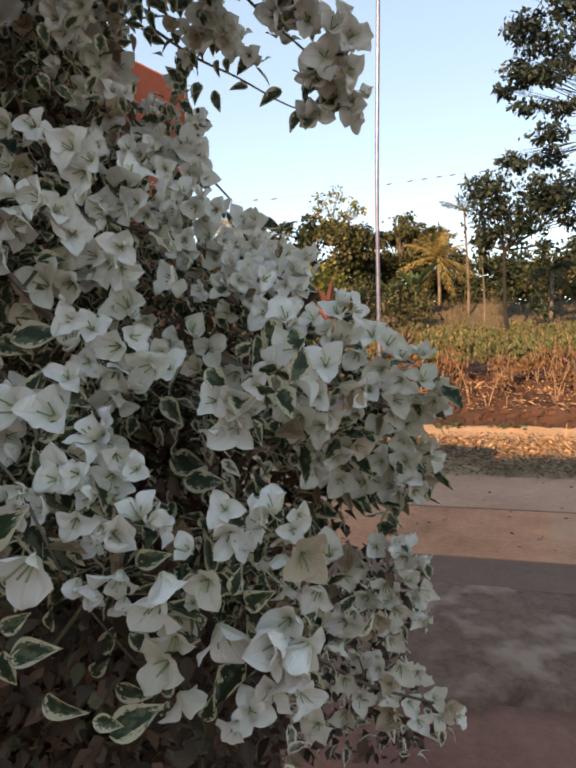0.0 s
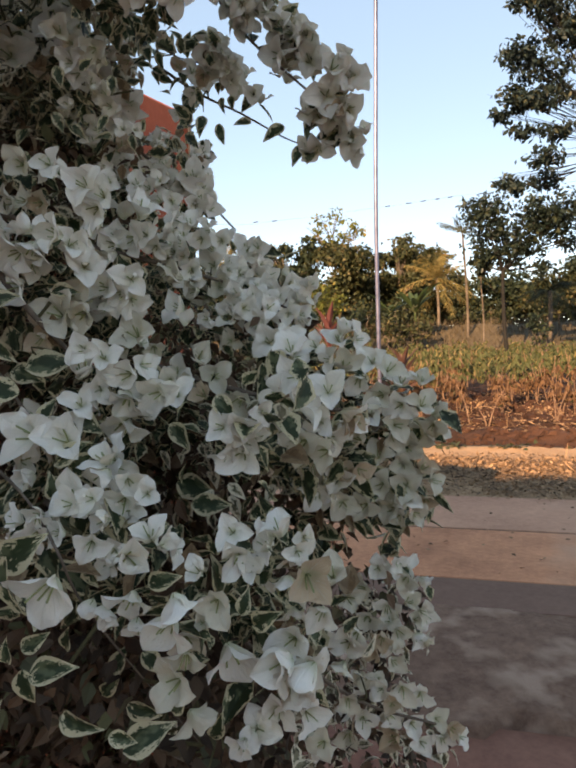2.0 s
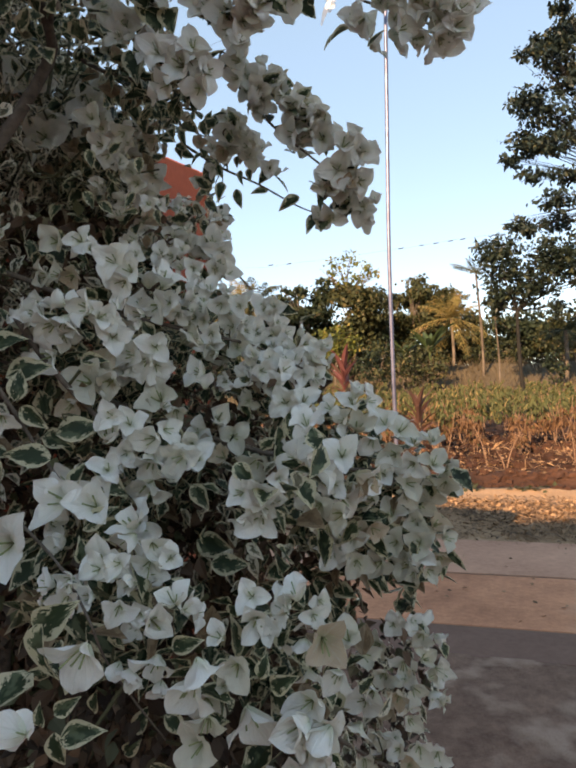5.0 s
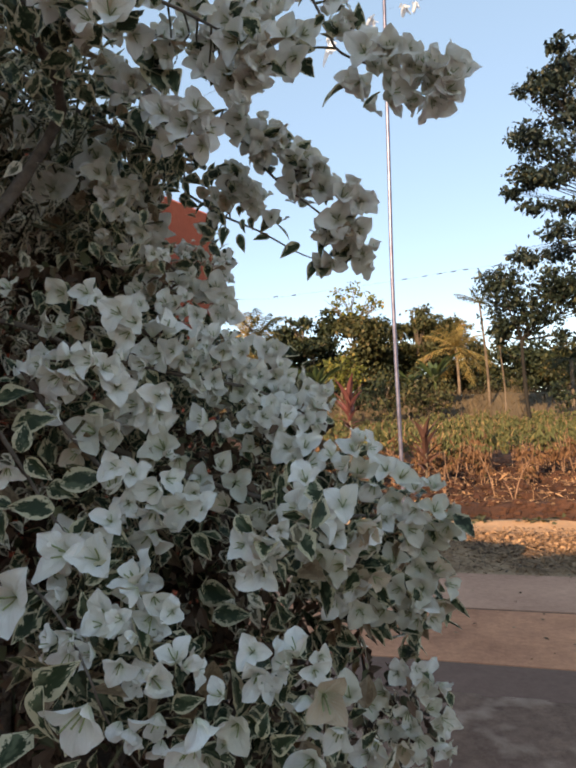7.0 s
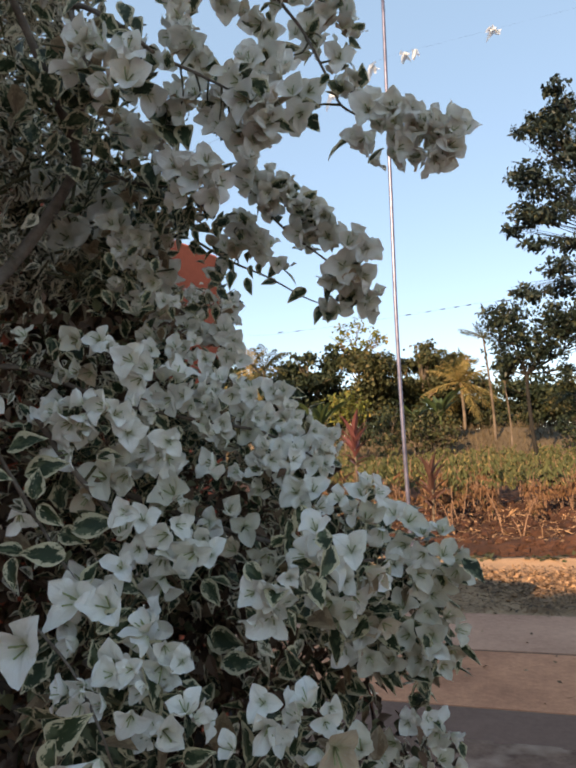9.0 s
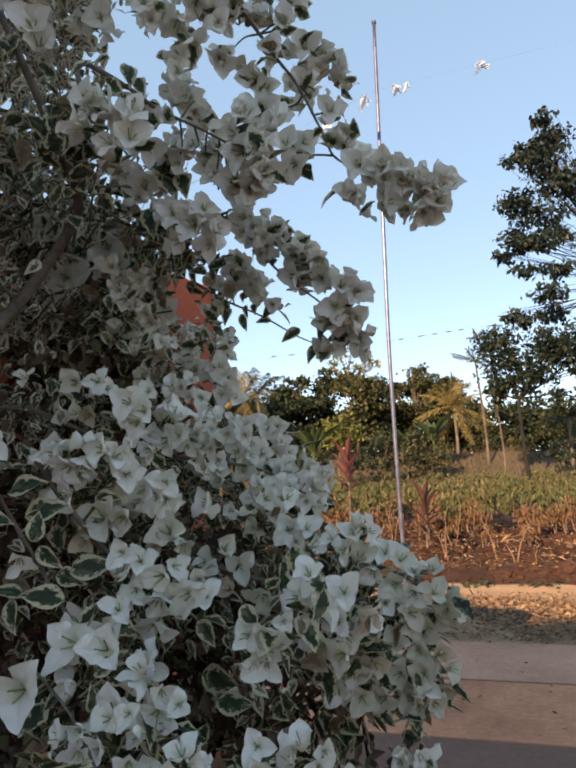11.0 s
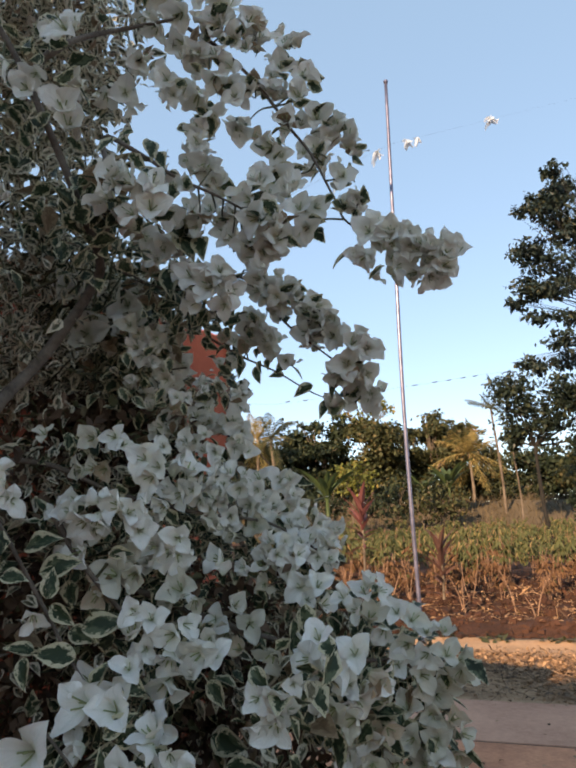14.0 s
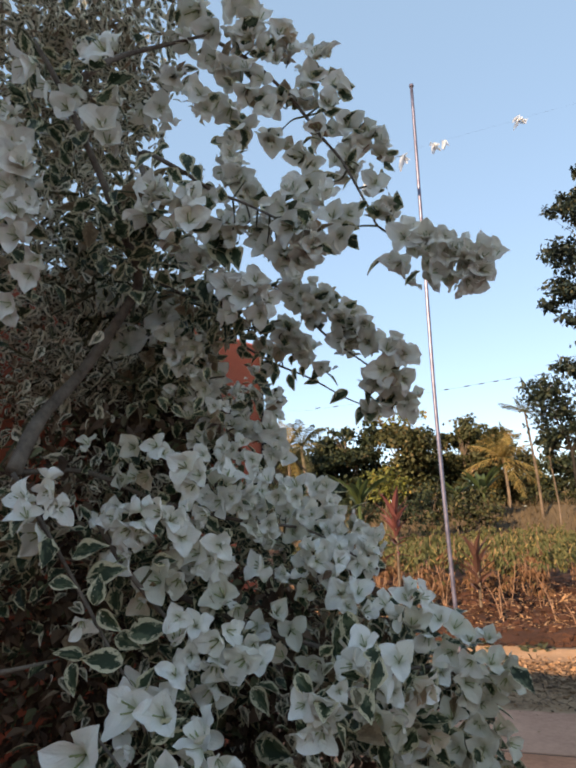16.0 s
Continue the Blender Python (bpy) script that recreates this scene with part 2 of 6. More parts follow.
_nt.links.new(ramp(_nt, noise_fac(_nt, 9, 5), (0.35, (0.085, 0.085, 0.125)), (0.65, (0.15, 0.147, 0.205))), _b.inputs["Base Color"])
PLASTIC, _nt, _b = mat("white_plastic_ribbon", 0.35, 0.5)
_c = ramp(_nt, noise_fac(_nt, 20, 2), (0.3, (0.70, 0.75, 0.80)), (0.7, (0.80, 0.85, 0.90)))
_nt.links.new(_c, _b.inputs["Base Color"])
with_translucency(_nt, _b, _c, 0.5)
CABLE, _nt, _b = mat("dark_cable", 0.6)
_b.inputs["Base Color"].default_value = (0.03, 0.03, 0.035, 1)


# ---- mesh helpers ----
def mesh(name, verts, faces, materials, uvs=None, index=None, smooth=False):
    me = bpy.data.meshes.new(name)
    me.from_pydata([tuple(v) for v in verts], [], [tuple(f) for f in faces])
    for m in materials if isinstance(materials, (list, tuple)) else [materials]:
        me.materials.append(m)
    if uvs is not None:
        layer = me.uv_layers.new(name="UVMap")
        loops = np.empty(len(me.loops), dtype=np.int32)
        me.loops.foreach_get("vertex_index", loops)
        layer.data.foreach_set("uv", np.asarray(uvs, dtype=np.float32)[loops].ravel())
    if index is not None:
        me.polygons.foreach_set("material_index", np.asarray(index, dtype=np.int32))
    if smooth:
        me.polygons.foreach_set("use_smooth", np.ones(len(me.polygons), dtype=bool))
    me.update()
    return me


def part(name, me, parent, label="", kind=""):
    ob = new(name, me)
    ob.parent = parent
    ob.matrix_parent_inverse = parent.matrix_world.inverted() if parent.parent is None else Matrix()
    return tagged(ob, label, kind=kind)


def thing(name, at, label, category, group="", kind=""):
    ob = new(name)
    ob.location = at
    ob.matrix_world = Matrix.Translation(at)
    ob.empty_display_size = 0.1
    return tagged(ob, label, category, group, kind)


def tube(points, r0, r1, sides=6, wobble=0.0, rng=None):
    """A tapered, capped tube along the points: verts and faces."""
    p = np.array(points, dtype=float)
    n = len(p)
    verts, faces = [], []
    tang = np.gradient(p, axis=0)
    ref = np.array((0.31, 0.77, 0.55))
    for i in range(n):
        t = tang[i] / (np.linalg.norm(tang[i]) + 1e-9)
        u = np.cross(t, ref)
        u /= np.linalg.norm(u) + 1e-9
        w = np.cross(t, u)
        r = r0 + (r1 - r0) * i / (n - 1)
        if rng is not None:
            r *= 1 + wobble * rng.uniform(-1, 1)
        for k in range(sides):
            a = 2 * math.pi * k / sides
            verts.append(p[i] + r * (math.cos(a) * u + math.sin(a) * w))
    for i in range(n - 1):
        for k in range(sides):
            a, b = i * sides + k, i * sides + (k + 1) % sides
            faces.append((a, b, b + sides, a + sides))
    faces.append(tuple(range(sides))[::-1])
    faces.append(tuple(range((n - 1) * sides, n * sides)))
    return verts, faces


def join(*pieces):
    verts, faces = [], []
    for v, f in pieces:
        o = len(verts)
        verts.extend(v)
        faces.extend(tuple(i + o for i in q) for q in f)
    return verts, faces


def smooth_line(points, steps=5):
    """A rounded line through the points."""
    p = [np.array(q, dtype=float) for q in points]
    p = [2 * p[0] - p[1]] + p + [2 * p[-1] - p[-2]]
    out = []
    for i in range(1, len(p) - 2):
        for k in range(steps):
            t = k / steps
            out.append(0.5 * (2 * p[i] + (p[i + 1] - p[i - 1]) * t + (2 * p[i - 1] - 5 * p[i] + 4 * p[i + 1] - p[i + 2]) * t * t
                              + (3 * p[i] - p[i - 1] - 3 * p[i + 1] + p[i + 2]) * t ** 3))
    out.append(p[-2])
    return out


def blade(rows, cols, width, fold=0.0, droop=0.0, cup=0.0, wave=0.0):
    """A leaf of length 1 along +y, normal +z: verts, faces, uvs. width(v) is its half width."""
    verts, uvs, faces = [], [], []
    for i in range(rows + 1):
        v = i / rows
        for j in range(cols + 1):
            u = 2 * j / cols - 1
            w = width(v)
            verts.append((u * w, v * (1 - 0.25 * abs(droop) * v), fold * abs(u) * w + cup * (u * u) * w - droop * v * v + wave * math.sin(7 * v + 2 * u) * abs(u)))
            uvs.append((0.5 + 0.5 * u, v))
    for i in range(rows):
        for j in range(cols):
            a = i * (cols + 1) + j
            faces.append((a, a + 1, a + cols + 2, a + cols + 1))
    return np.array(verts), faces, np.array(uvs)


def ovate(v, wide=0.36):
    return max(0.012, wide * (math.sin(math.pi * min(1, v * 0.97 + 0.03) ** 0.72)) * (1 - 0.25 * v))


def lance(v, wide=0.12):
    return max(0.004, wide * math.sin(math.pi * (0.04 + 0.95 * v) ** 0.8))


def turns(rng, n, axis, spread):
    """n random frames whose y lies within spread of the axis (3 vectors as columns)."""
    ax = np.asarray(axis, dtype=float)
    ax = np.broadcast_to(ax, (n, 3))
    y = ax + spread * rng.normal(size=(n, 3))
    y /= np.linalg.norm(y, axis=1, keepdims=True) + 1e-9
    r = rng.normal(size=(n, 3)) * 0.6 + np.array((0, 0, 1.0))
    x = np.cross(y, r)
    x /= np.linalg.norm(x, axis=1, keepdims=True) + 1e-9
    return np.stack((x, y, np.cross(x, y)), axis=2)


def scatter(name, template, places, frames, sizes, material, uv=True):
    """One mesh of many copies of a template blade."""
    tv, tf, tu = template
    n, k = len(places), len(tv)
    v = np.einsum("nij,kj->nki", frames, tv) * np.asarray(sizes)[:, None, None] + np.asarray(places)[:, None, :]
    f = (np.asarray(tf)[None] + (np.arange(n) * k)[:, None, None]).reshape(-1, len(tf[0]))
    return mesh(name, v.reshape(-1, 3), f, material, np.tile(tu, (n, 1)) if uv else None)


LEAF_LOW = blade(2, 2, ovate, 0.25, 0.1)
LEAF_QUAD = blade(2, 1, lambda v: (0.10, 0.38, 0.05)[round(2 * v)], 0.0, 0.15)
LANCE = blade(3, 2, lance, 0.4, 0.25)
SWORD = blade(5, 2, lambda v: max(0.004, 0.095 * math.sin(math.pi * (0.10 + 0.88 * v) ** 0.8)), 0.5, 0.22)
STRIP = blade(2, 1, lambda v: (0.02, 0.03, 0.005)[round(2 * v)], 0, 0.3)

# ---- ground ----
RUN = math.tan(radians(-12.5))          # the road's edges run a little towards the camera on the right


def along(x, y):
    """A place on the yard: y is the distance ahead at x = 1.6."""
    return (x, y + RUN * (x - 1.6))


def grid_sheet(name, x0, x1, y0, y1, step, height, material, skew=True, depth=0.25):
    """A sheet of ground with a height of its own and a skirt below its edges."""
    xs, ys = np.arange(x0, x1 + step / 2, step), np.arange(y0, y1 + step / 2, step)
    verts, faces = [], []
    for y in ys:
        for x in xs:
            px, py = along(x, y) if skew else (x, y)
            verts.append((px, py, height(x, y)))
    w = len(xs)
    for j in range(len(ys) - 1):
        for i in range(w - 1):
            a = j * w + i
            faces.append((a, a + 1, a + w + 1, a + w))
    ring = list(range(w)) + [w * j + w - 1 for j in range(1, len(ys))] + [w * (len(ys) - 1) + i for i in range(w - 2, -1, -1)] + [w * j for j in range(len(ys) - 2, 0, -1)]
    base = len(verts)
    for i in ring:
        verts.append((verts[i][0], verts[i][1], -depth))
    for k in range(len(ring)):
        k2 = (k + 1) % len(ring)
        faces.append((ring[k2], ring[k], base + k, base + k2))
    return mesh(name, verts, faces, material, smooth=True)


ground = new("ground", mesh("ground", [(-1500, -1500, -0.06), (1500, -1500, -0.06), (1500, 1500, -0.06), (-1500, 1500, -0.06)], [(0, 1, 2, 3)], SOIL))
tagged(ground, "bare red-brown earth reaching to the horizon", "ground", kind="structure")


def fbm(x, y, s, o=4):
    return noise.fractal((x * s, y * s, 3.7), 1.0, 2.0, o)


def soil_height(x, y):
    ridge = 0.05 * math.sin(2 * math.pi * (y + 0.25 * fbm(x, y, 0.5)) / 0.95)
    lift = min(1.0, max(0.0, (y - 8.15) / 0.5))
    return -0.02 + lift * (0.10 + ridge + 0.05 * fbm(x, y, 1.5) + 0.045 * fbm(x, y, 5.0)) + 0.012 * max(0.0, y - 10)


field = new("field_soil", grid_sheet("field_soil", -16, 30, 8.1, 15.0, 0.11, soil_height, SOIL))
tagged(field, "rough ploughed red soil with low clods and ridges", "field soil", kind="structure")
far_field = new("far_field", grid_sheet("far_field", -40, 60, 14.6, 36.6, 1.0, lambda x, y: soil_height(x, 14.6) * 0.6 + 0.03 + 0.012 * (y - 10), SOIL))
tagged(far_field, "red soil under the cassava rows", "field soil", kind="structure")
verge = new("sandy_verge", grid_sheet("sandy_verge", -8, 16, 5.25, 8.35, 0.09,
                                      lambda x, y: 0.0 + 0.018 * fbm(x, y, 1.2) + 0.008 * fbm(x, y, 6) + 0.04 * max(0, (y - 7.9)), SAND))
tagged(verge, "bare sandy earth beside the concrete, strewn with dry leaves", "verge", kind="structure")
yard = new("packed_earth", grid_sheet("packed_earth", -8, 16, -8, 2.1, 0.25, lambda x, y: -0.012 + 0.012 * fbm(x, y, 1.1), DIRT))
tagged(yard, "trodden red-brown earth of the yard", "yard", kind="structure")
cement = new("cement_apron", grid_sheet("cement_apron", -8, 16, 1.75, 3.0, 0.05,
                                        lambda x, y: 0.002 + 0.016 * fbm(x, y, 2.3) + 0.005 * fbm(x, y, 9) + (0.016 if y > 2.0 + 0.13 * fbm(x, 0, 1.7) + 0.05 * fbm(x, 0, 6) else -0.04), CEMENT))
tagged(cement, "rough dusty grey cement with a broken edge", "cement apron", kind="structure")

pavement = thing("pavement", (1.6, 4.7, 0), "concrete paving slabs, grey, red-stained and dusty, with a dark joint", "pavement", kind="structure")


def slab(x0, x1, y0, y1, finish):
    b = 0.006
    lo, top = -0.08, 0.022
    verts = []
    for z, i in ((lo, 0), (top - b, 0), (top, b)):
        for x, y in ((x0 + i, y0 + i), (x1 - i, y0 + i), (x1 - i, y1 - i), (x0 + i, y1 - i)):
            verts.append((*along(x, y), z))
    faces = [(8, 9, 10, 11)]
    for r in (0, 4):
        for k in range(4):
            faces.append((r + k, r + (k + 1) % 4, r + 4 + (k + 1) % 4, r + 4 + k))
    return part("slab", mesh("slab", verts, faces, finish), pavement)


for xa, xb in ((-7.0, -3.02), (-3.0, 0.2), (0.22, 4.1), (4.12, 8.0), (8.02, 12.0)):
    slab(xa, xb, 2.98, 3.40, DARK_BAND)
    slab(xa, xb, 3.405, 4.405, SLAB)
    slab(xa, xb, 4.43, 5.42, SLAB_FAR)

part("joint", mesh("joint", [(*along(x, y), z) for z in (-0.05, 0.017) for x, y in ((-7, 4.405), (12, 4.405), (12, 4.43), (-7, 4.43))], [(4, 5, 6, 7), (0, 1, 5, 4), (1, 2, 6, 5), (2, 3, 7, 6), (3, 0, 4, 7)], MORTAR), pavement, "dark dirt-filled joint")
rng = np.random.default_rng(11)


def strew(name, n, x0, x1, y0, y1, z, size, material, label, category, template=LEAF_LOW, thick=None):
    x, y = rng.uniform(x0, x1, n), rng.uniform(y0, y1, n)
    if thick is not None:
        keep = [rng.random() < thick(a, b) for a, b in zip(x, y)]
        x, y = x[keep], y[keep]
    places = np.array([(*along(a, b), z(a, b)) for a, b in zip(x, y)])
    fr = turns(rng, len(places), (0, 0, 0), 1.0)
    flat = rng.normal(size=(len(places), 3)) * np.array((1, 1, 0.25))
    flat /= np.linalg.norm(flat, axis=1, keepdims=True)
    up = np.array((0, 0, 1.0)) + 0.35 * rng.normal(size=(len(places), 3))
    xx = np.cross(flat, up)
    xx /= np.linalg.norm(xx, axis=1, keepdims=True)
    fr = np.stack((xx, flat, np.cross(xx, flat)), axis=2)
    ob = new(name, scatter(name, template, places, fr, rng.uniform(*size, len(places)), material))
    return tagged(ob, label, category, kind="stuff")


strew("dry_leaves", 24000, -2.5, 6.0, 5.3, 7.6, lambda a, b: 0.03 + 0.02 * rng.random(), (0.02, 0.066), LITTER, "scattered dry brown leaves on the sandy verge", "leaf litter",
      thick=lambda a, b: max(0.3, min(1, 0.65 + 0.9 * fbm(a, b, 0.9, 3))) * (1 if 5.6 < b < 7.3 else 0.2))
strew("verge_straw", 4600, -2.5, 6.0, 5.45, 7.4, lambda a, b: 0.035 + 0.02 * rng.random(), (0.07, 0.22), LITTER, "dry straw and thin twigs lying on the sandy verge", "straw", template=STRIP)
strew("fallen_leaves", 110, 0.3, 5, 3.5, 5.5, lambda a, b: 0.027, (0.02, 0.045), LITTER, "a few fallen dry leaves on the concrete", "leaf litter")
strew("field_litter", 14000, -3.0, 9.0, 8.75, 14.5, lambda a, b: soil_height(a, b) + 0.02, (0.025, 0.085), LITTER, "dry leaves and stalks lying on the soil", "leaf litter")
strew("field_stalks", 5600, -3.0, 9.0, 8.9, 14.5, lambda a, b: soil_height(a, b) + 0.03, (0.12, 0.34), LITTER, "dry broken stalks and straw on the soil", "straw", template=STRIP)
strew("verge_weeds", 420, 0.6, 7.0, 8.1, 8.5, lambda a, b: 0.02, (0.06, 0.14), MID_LEAF, "low green weeds along the edge of the soil", "weeds",
      template=LEAF_LOW, thick=lambda a, b: 1.0 if fbm(a, 1, 0.8) > 0.05 else 0.08)


def clods(name, n, x0, x1, y0, y1, size, material, label):
    """Uneven lumps: one joined mesh."""
    base = [(-1, -1, 0), (1, -1, 0), (1, 1, 0), (-1, 1, 0), (-0.6, -0.7, 0.9), (0.7, -0.5, 0.8), (0.5, 0.7, 1.0), (-0.7, 0.5, 0.7)]
    fs = [(0, 1, 5, 4), (1, 2, 6, 5), (2, 3, 7, 6), (3, 0, 4, 7), (4, 5, 6, 7)]
    verts, faces = [], []
    for _ in range(n):
        x, y = rng.uniform(x0, x1), rng.uniform(y0, y1)
        s, a = rng.uniform(*size), rng.uniform(0, 6.28)
        px, py = along(x, y)
        z = (soil_height(x, y) if y > 8.1 else 0.0) - 0.2 * s
        o = len(verts)
        for bx, by, bz in base:
            j = 1 + 0.35 * rng.uniform(-1, 1)
            verts.append((px + s * j * (bx * math.cos(a) - by * math.sin(a)), py + s * j * (bx * math.sin(a) + by * math.cos(a)), z + s * bz * j))
        faces += [tuple(i + o for i in f) for f in fs]
    return tagged(new(name, mesh(name, verts, faces, material)), label, "clods", kind="stuff")


clods("soil_clods", 5200, -3.0, 9.0, 8.25, 13.5, (0.015, 0.07), SOIL, "lumps of red soil on the ploughed ground")
clods("verge_stones", 260, 0.3, 5.0, 5.4, 7.2, (0.008, 0.03), SAND, "small stones and crumbs of earth on the verge")

# dry grass bank behind the field
bank = new("grass_bank", grid_sheet("grass_bank", -40, 60, 32, 60, 1.0, lambda x, y: 0.25 + 2.0 * min(1, max(0, (y - 33) / 7)) + 0.25 * fbm(x, y, 0.2), STRAW))
tagged(bank, "low bank of dry yellow grass behind the field", "bank", kind="structure")
n = 9000
bx, by = rng.uniform(-14, 26, n), rng.uniform(32.5, 42, n)
bz = np.array([0.2 + 2.0 * min(1, max(0, (b - 33) / 7)) for b in by])
tuft = scatter("bank_grass", STRIP, np.stack((bx, by + RUN * (bx - 1.6), bz), 1), turns(rng, n, (0, 0, 1), 0.35), rng.uniform(0.3, 0.75, n), STRAW)
tagged(new("bank_grass", tuft), "tall dry yellow grass on the bank", "grass", kind="stuff")

# ---- houses ----


def box(x0, x1, y0, y1, z0, z1, b=0.0):
    v, f = [], []
    for z, i in ((z0, 0), (z1 - b, 0), (z1, b)) if b else ((z0, 0), (z1, 0)):
        for x, y in ((x0 + i, y0 + i), (x1 - i, y0 + i), (x1 - i, y1 - i), (x0 + i, y1 - i)):
            v.append((x, y, z))
    for r in range(0, len(v) - 4, 4):
        for k in range(4):
            f.append((r + k, r + (k + 1) % 4, r + 4 + (k + 1) % 4, r + 4 + k))
    f.append((3, 2, 1, 0))
    t = len(v) - 4
    f.append((t, t + 1, t + 2, t + 3))
    return v, f


def placed(vf, m):
    v, f = vf
    return [m @ Vector(p) for p in v], f


# added out of view: its height and width set where the sun's shadow ends
house = thing("house", (-6.0, -11.0, 0), "unseen house-shaped block behind the camera, added to shade bush and pavement", "house")
part("wall", mesh("shade_house_wall", *box(-12.5, 0.3, -13.0, -9.0, -0.06, 6.6), WHITE_WALL), house)
roof_v = []
for lift in (0.0, 0.14):
    for x in (-12.9, 0.7):
        roof_v += [(x, -8.6, 6.62 + lift), (x, -11.0, 7.66 + lift), (x, -13.4, 6.62 + lift)]
part("roof", mesh("shade_house_roof", roof_v, [(0, 1, 4, 3), (1, 2, 5, 4), (6, 9, 10, 7), (7, 10, 11, 8), (0, 3, 9, 6), (2, 8, 11, 5), (0, 6, 7, 1), (1, 7, 8, 2), (3, 4, 10, 9), (4, 5, 11, 10)], ROOF), house)

# the red outbuilding beyond the bush: one corner and the side wall show
m = pose(-0.31, 1.9, 0, 0, 0, -29)
shed = thing("outbuilding", (-0.31, 1.9, 0), "low outbuilding with orange-red painted plaster walls", "building")
part("wall", mesh("shed_wall", *placed(box(-2.6, 0, -2.4, 0, -0.06, 2.14, 0.008), m), WALL), shed)
part("corner_pipe", mesh("corner_pipe", *placed(tube([(0.009, -0.006, 0), (0.009, -0.006, 1.1), (0.009, -0.006, 2.12)], 0.006, 0.006, 8), m), CABLE), shed, "thin dark pipe down the corner")

# ---- trees and field plants ----


def crown_points(rng, lobes, per, flat=0.45):
    """Leaf places: each lobe (x, y, z, rx, rz, n) is an uneven cloud of small clumps with gaps."""
    out = []
    for x, y, z, rx, rz, n in lobes:
        k = max(3, n // per)
        d = rng.normal(size=(k, 3))
        d /= np.linalg.norm(d, axis=1, keepdims=True)
        c = d * (rng.uniform(0.25, 1.0, (k, 1)) ** 0.55) * np.array((rx, rx, rz)) * (1 + 0.18 * rng.normal(size=(k, 1))) + np.array((x, y, z))
        size = 0.16 * (rx + rz) * rng.uniform(0.5, 1.2, (k, 1))
        out.append((np.repeat(c, per, 0) + rng.normal(size=(k * per, 3)) * np.repeat(size, per, 0) * np.array((1, 1, flat))))
    return np.concatenate(out)


def tree(name, base, top, lobes, leaf_mat, leaf, label, category="tree", r=0.16, per=18, seed=1, template=None, bark=None, droop=0.25, fill=1.0, flat=0.45, twig=0.5):
    """A tapered trunk with a limb into each lobe of the crown, and a crown of many leaves."""
    g = np.random.default_rng(seed)
    ob = thing(name, base, label, category)
    b, t = np.array(base, float), np.array(top, float)
    mid = b + (t - b) * 0.5 + g.normal(size=3) * 0.12 * np.array((1, 1, 0))
    part("trunk", mesh("trunk", *tube(smooth_line([b - (0, 0, 0.2), b + (t - b) * 0.1, mid, t]), r, r * 0.6, 8, 0.06, g), bark or TRUNK, smooth=True), ob)
    for x, y, z, rx, rz, n in lobes:
        c = np.array((x, y, z))
        k = t + (c - t) * 0.5 + g.normal(size=3) * 0.2 * rx + np.array((0, 0, -0.15 * rz))
        limb_ = [tube(smooth_line([t - (0, 0, 0.25 * r), k, c + (0, 0, 0.2 * rz)], 4), r * twig, r * twig * 0.28, 5)]
        for _ in range(4):
            e = c + g.normal(size=3) * 0.55 * np.array((rx, rx, rz))
            limb_.append(tube(smooth_line([k, (k + e) / 2 + g.normal(size=3) * 0.15 * rx, e], 3), r * twig * 0.44, r * twig * 0.12, 4))
        part("limb", mesh("limb", *join(*limb_), bark or TRUNK), ob)
    p = crown_points(g, [(*q[:5], int(q[5] * fill)) for q in lobes], per, flat)
    n = len(p)
    part("crown", scatter("crown", template or LEAF_QUAD, p, turns(g, n, (0, 0, -droop), 0.8), g.uniform(0.6, 1.25, n) * leaf, leaf_mat), ob, kind="stuff")
    return ob


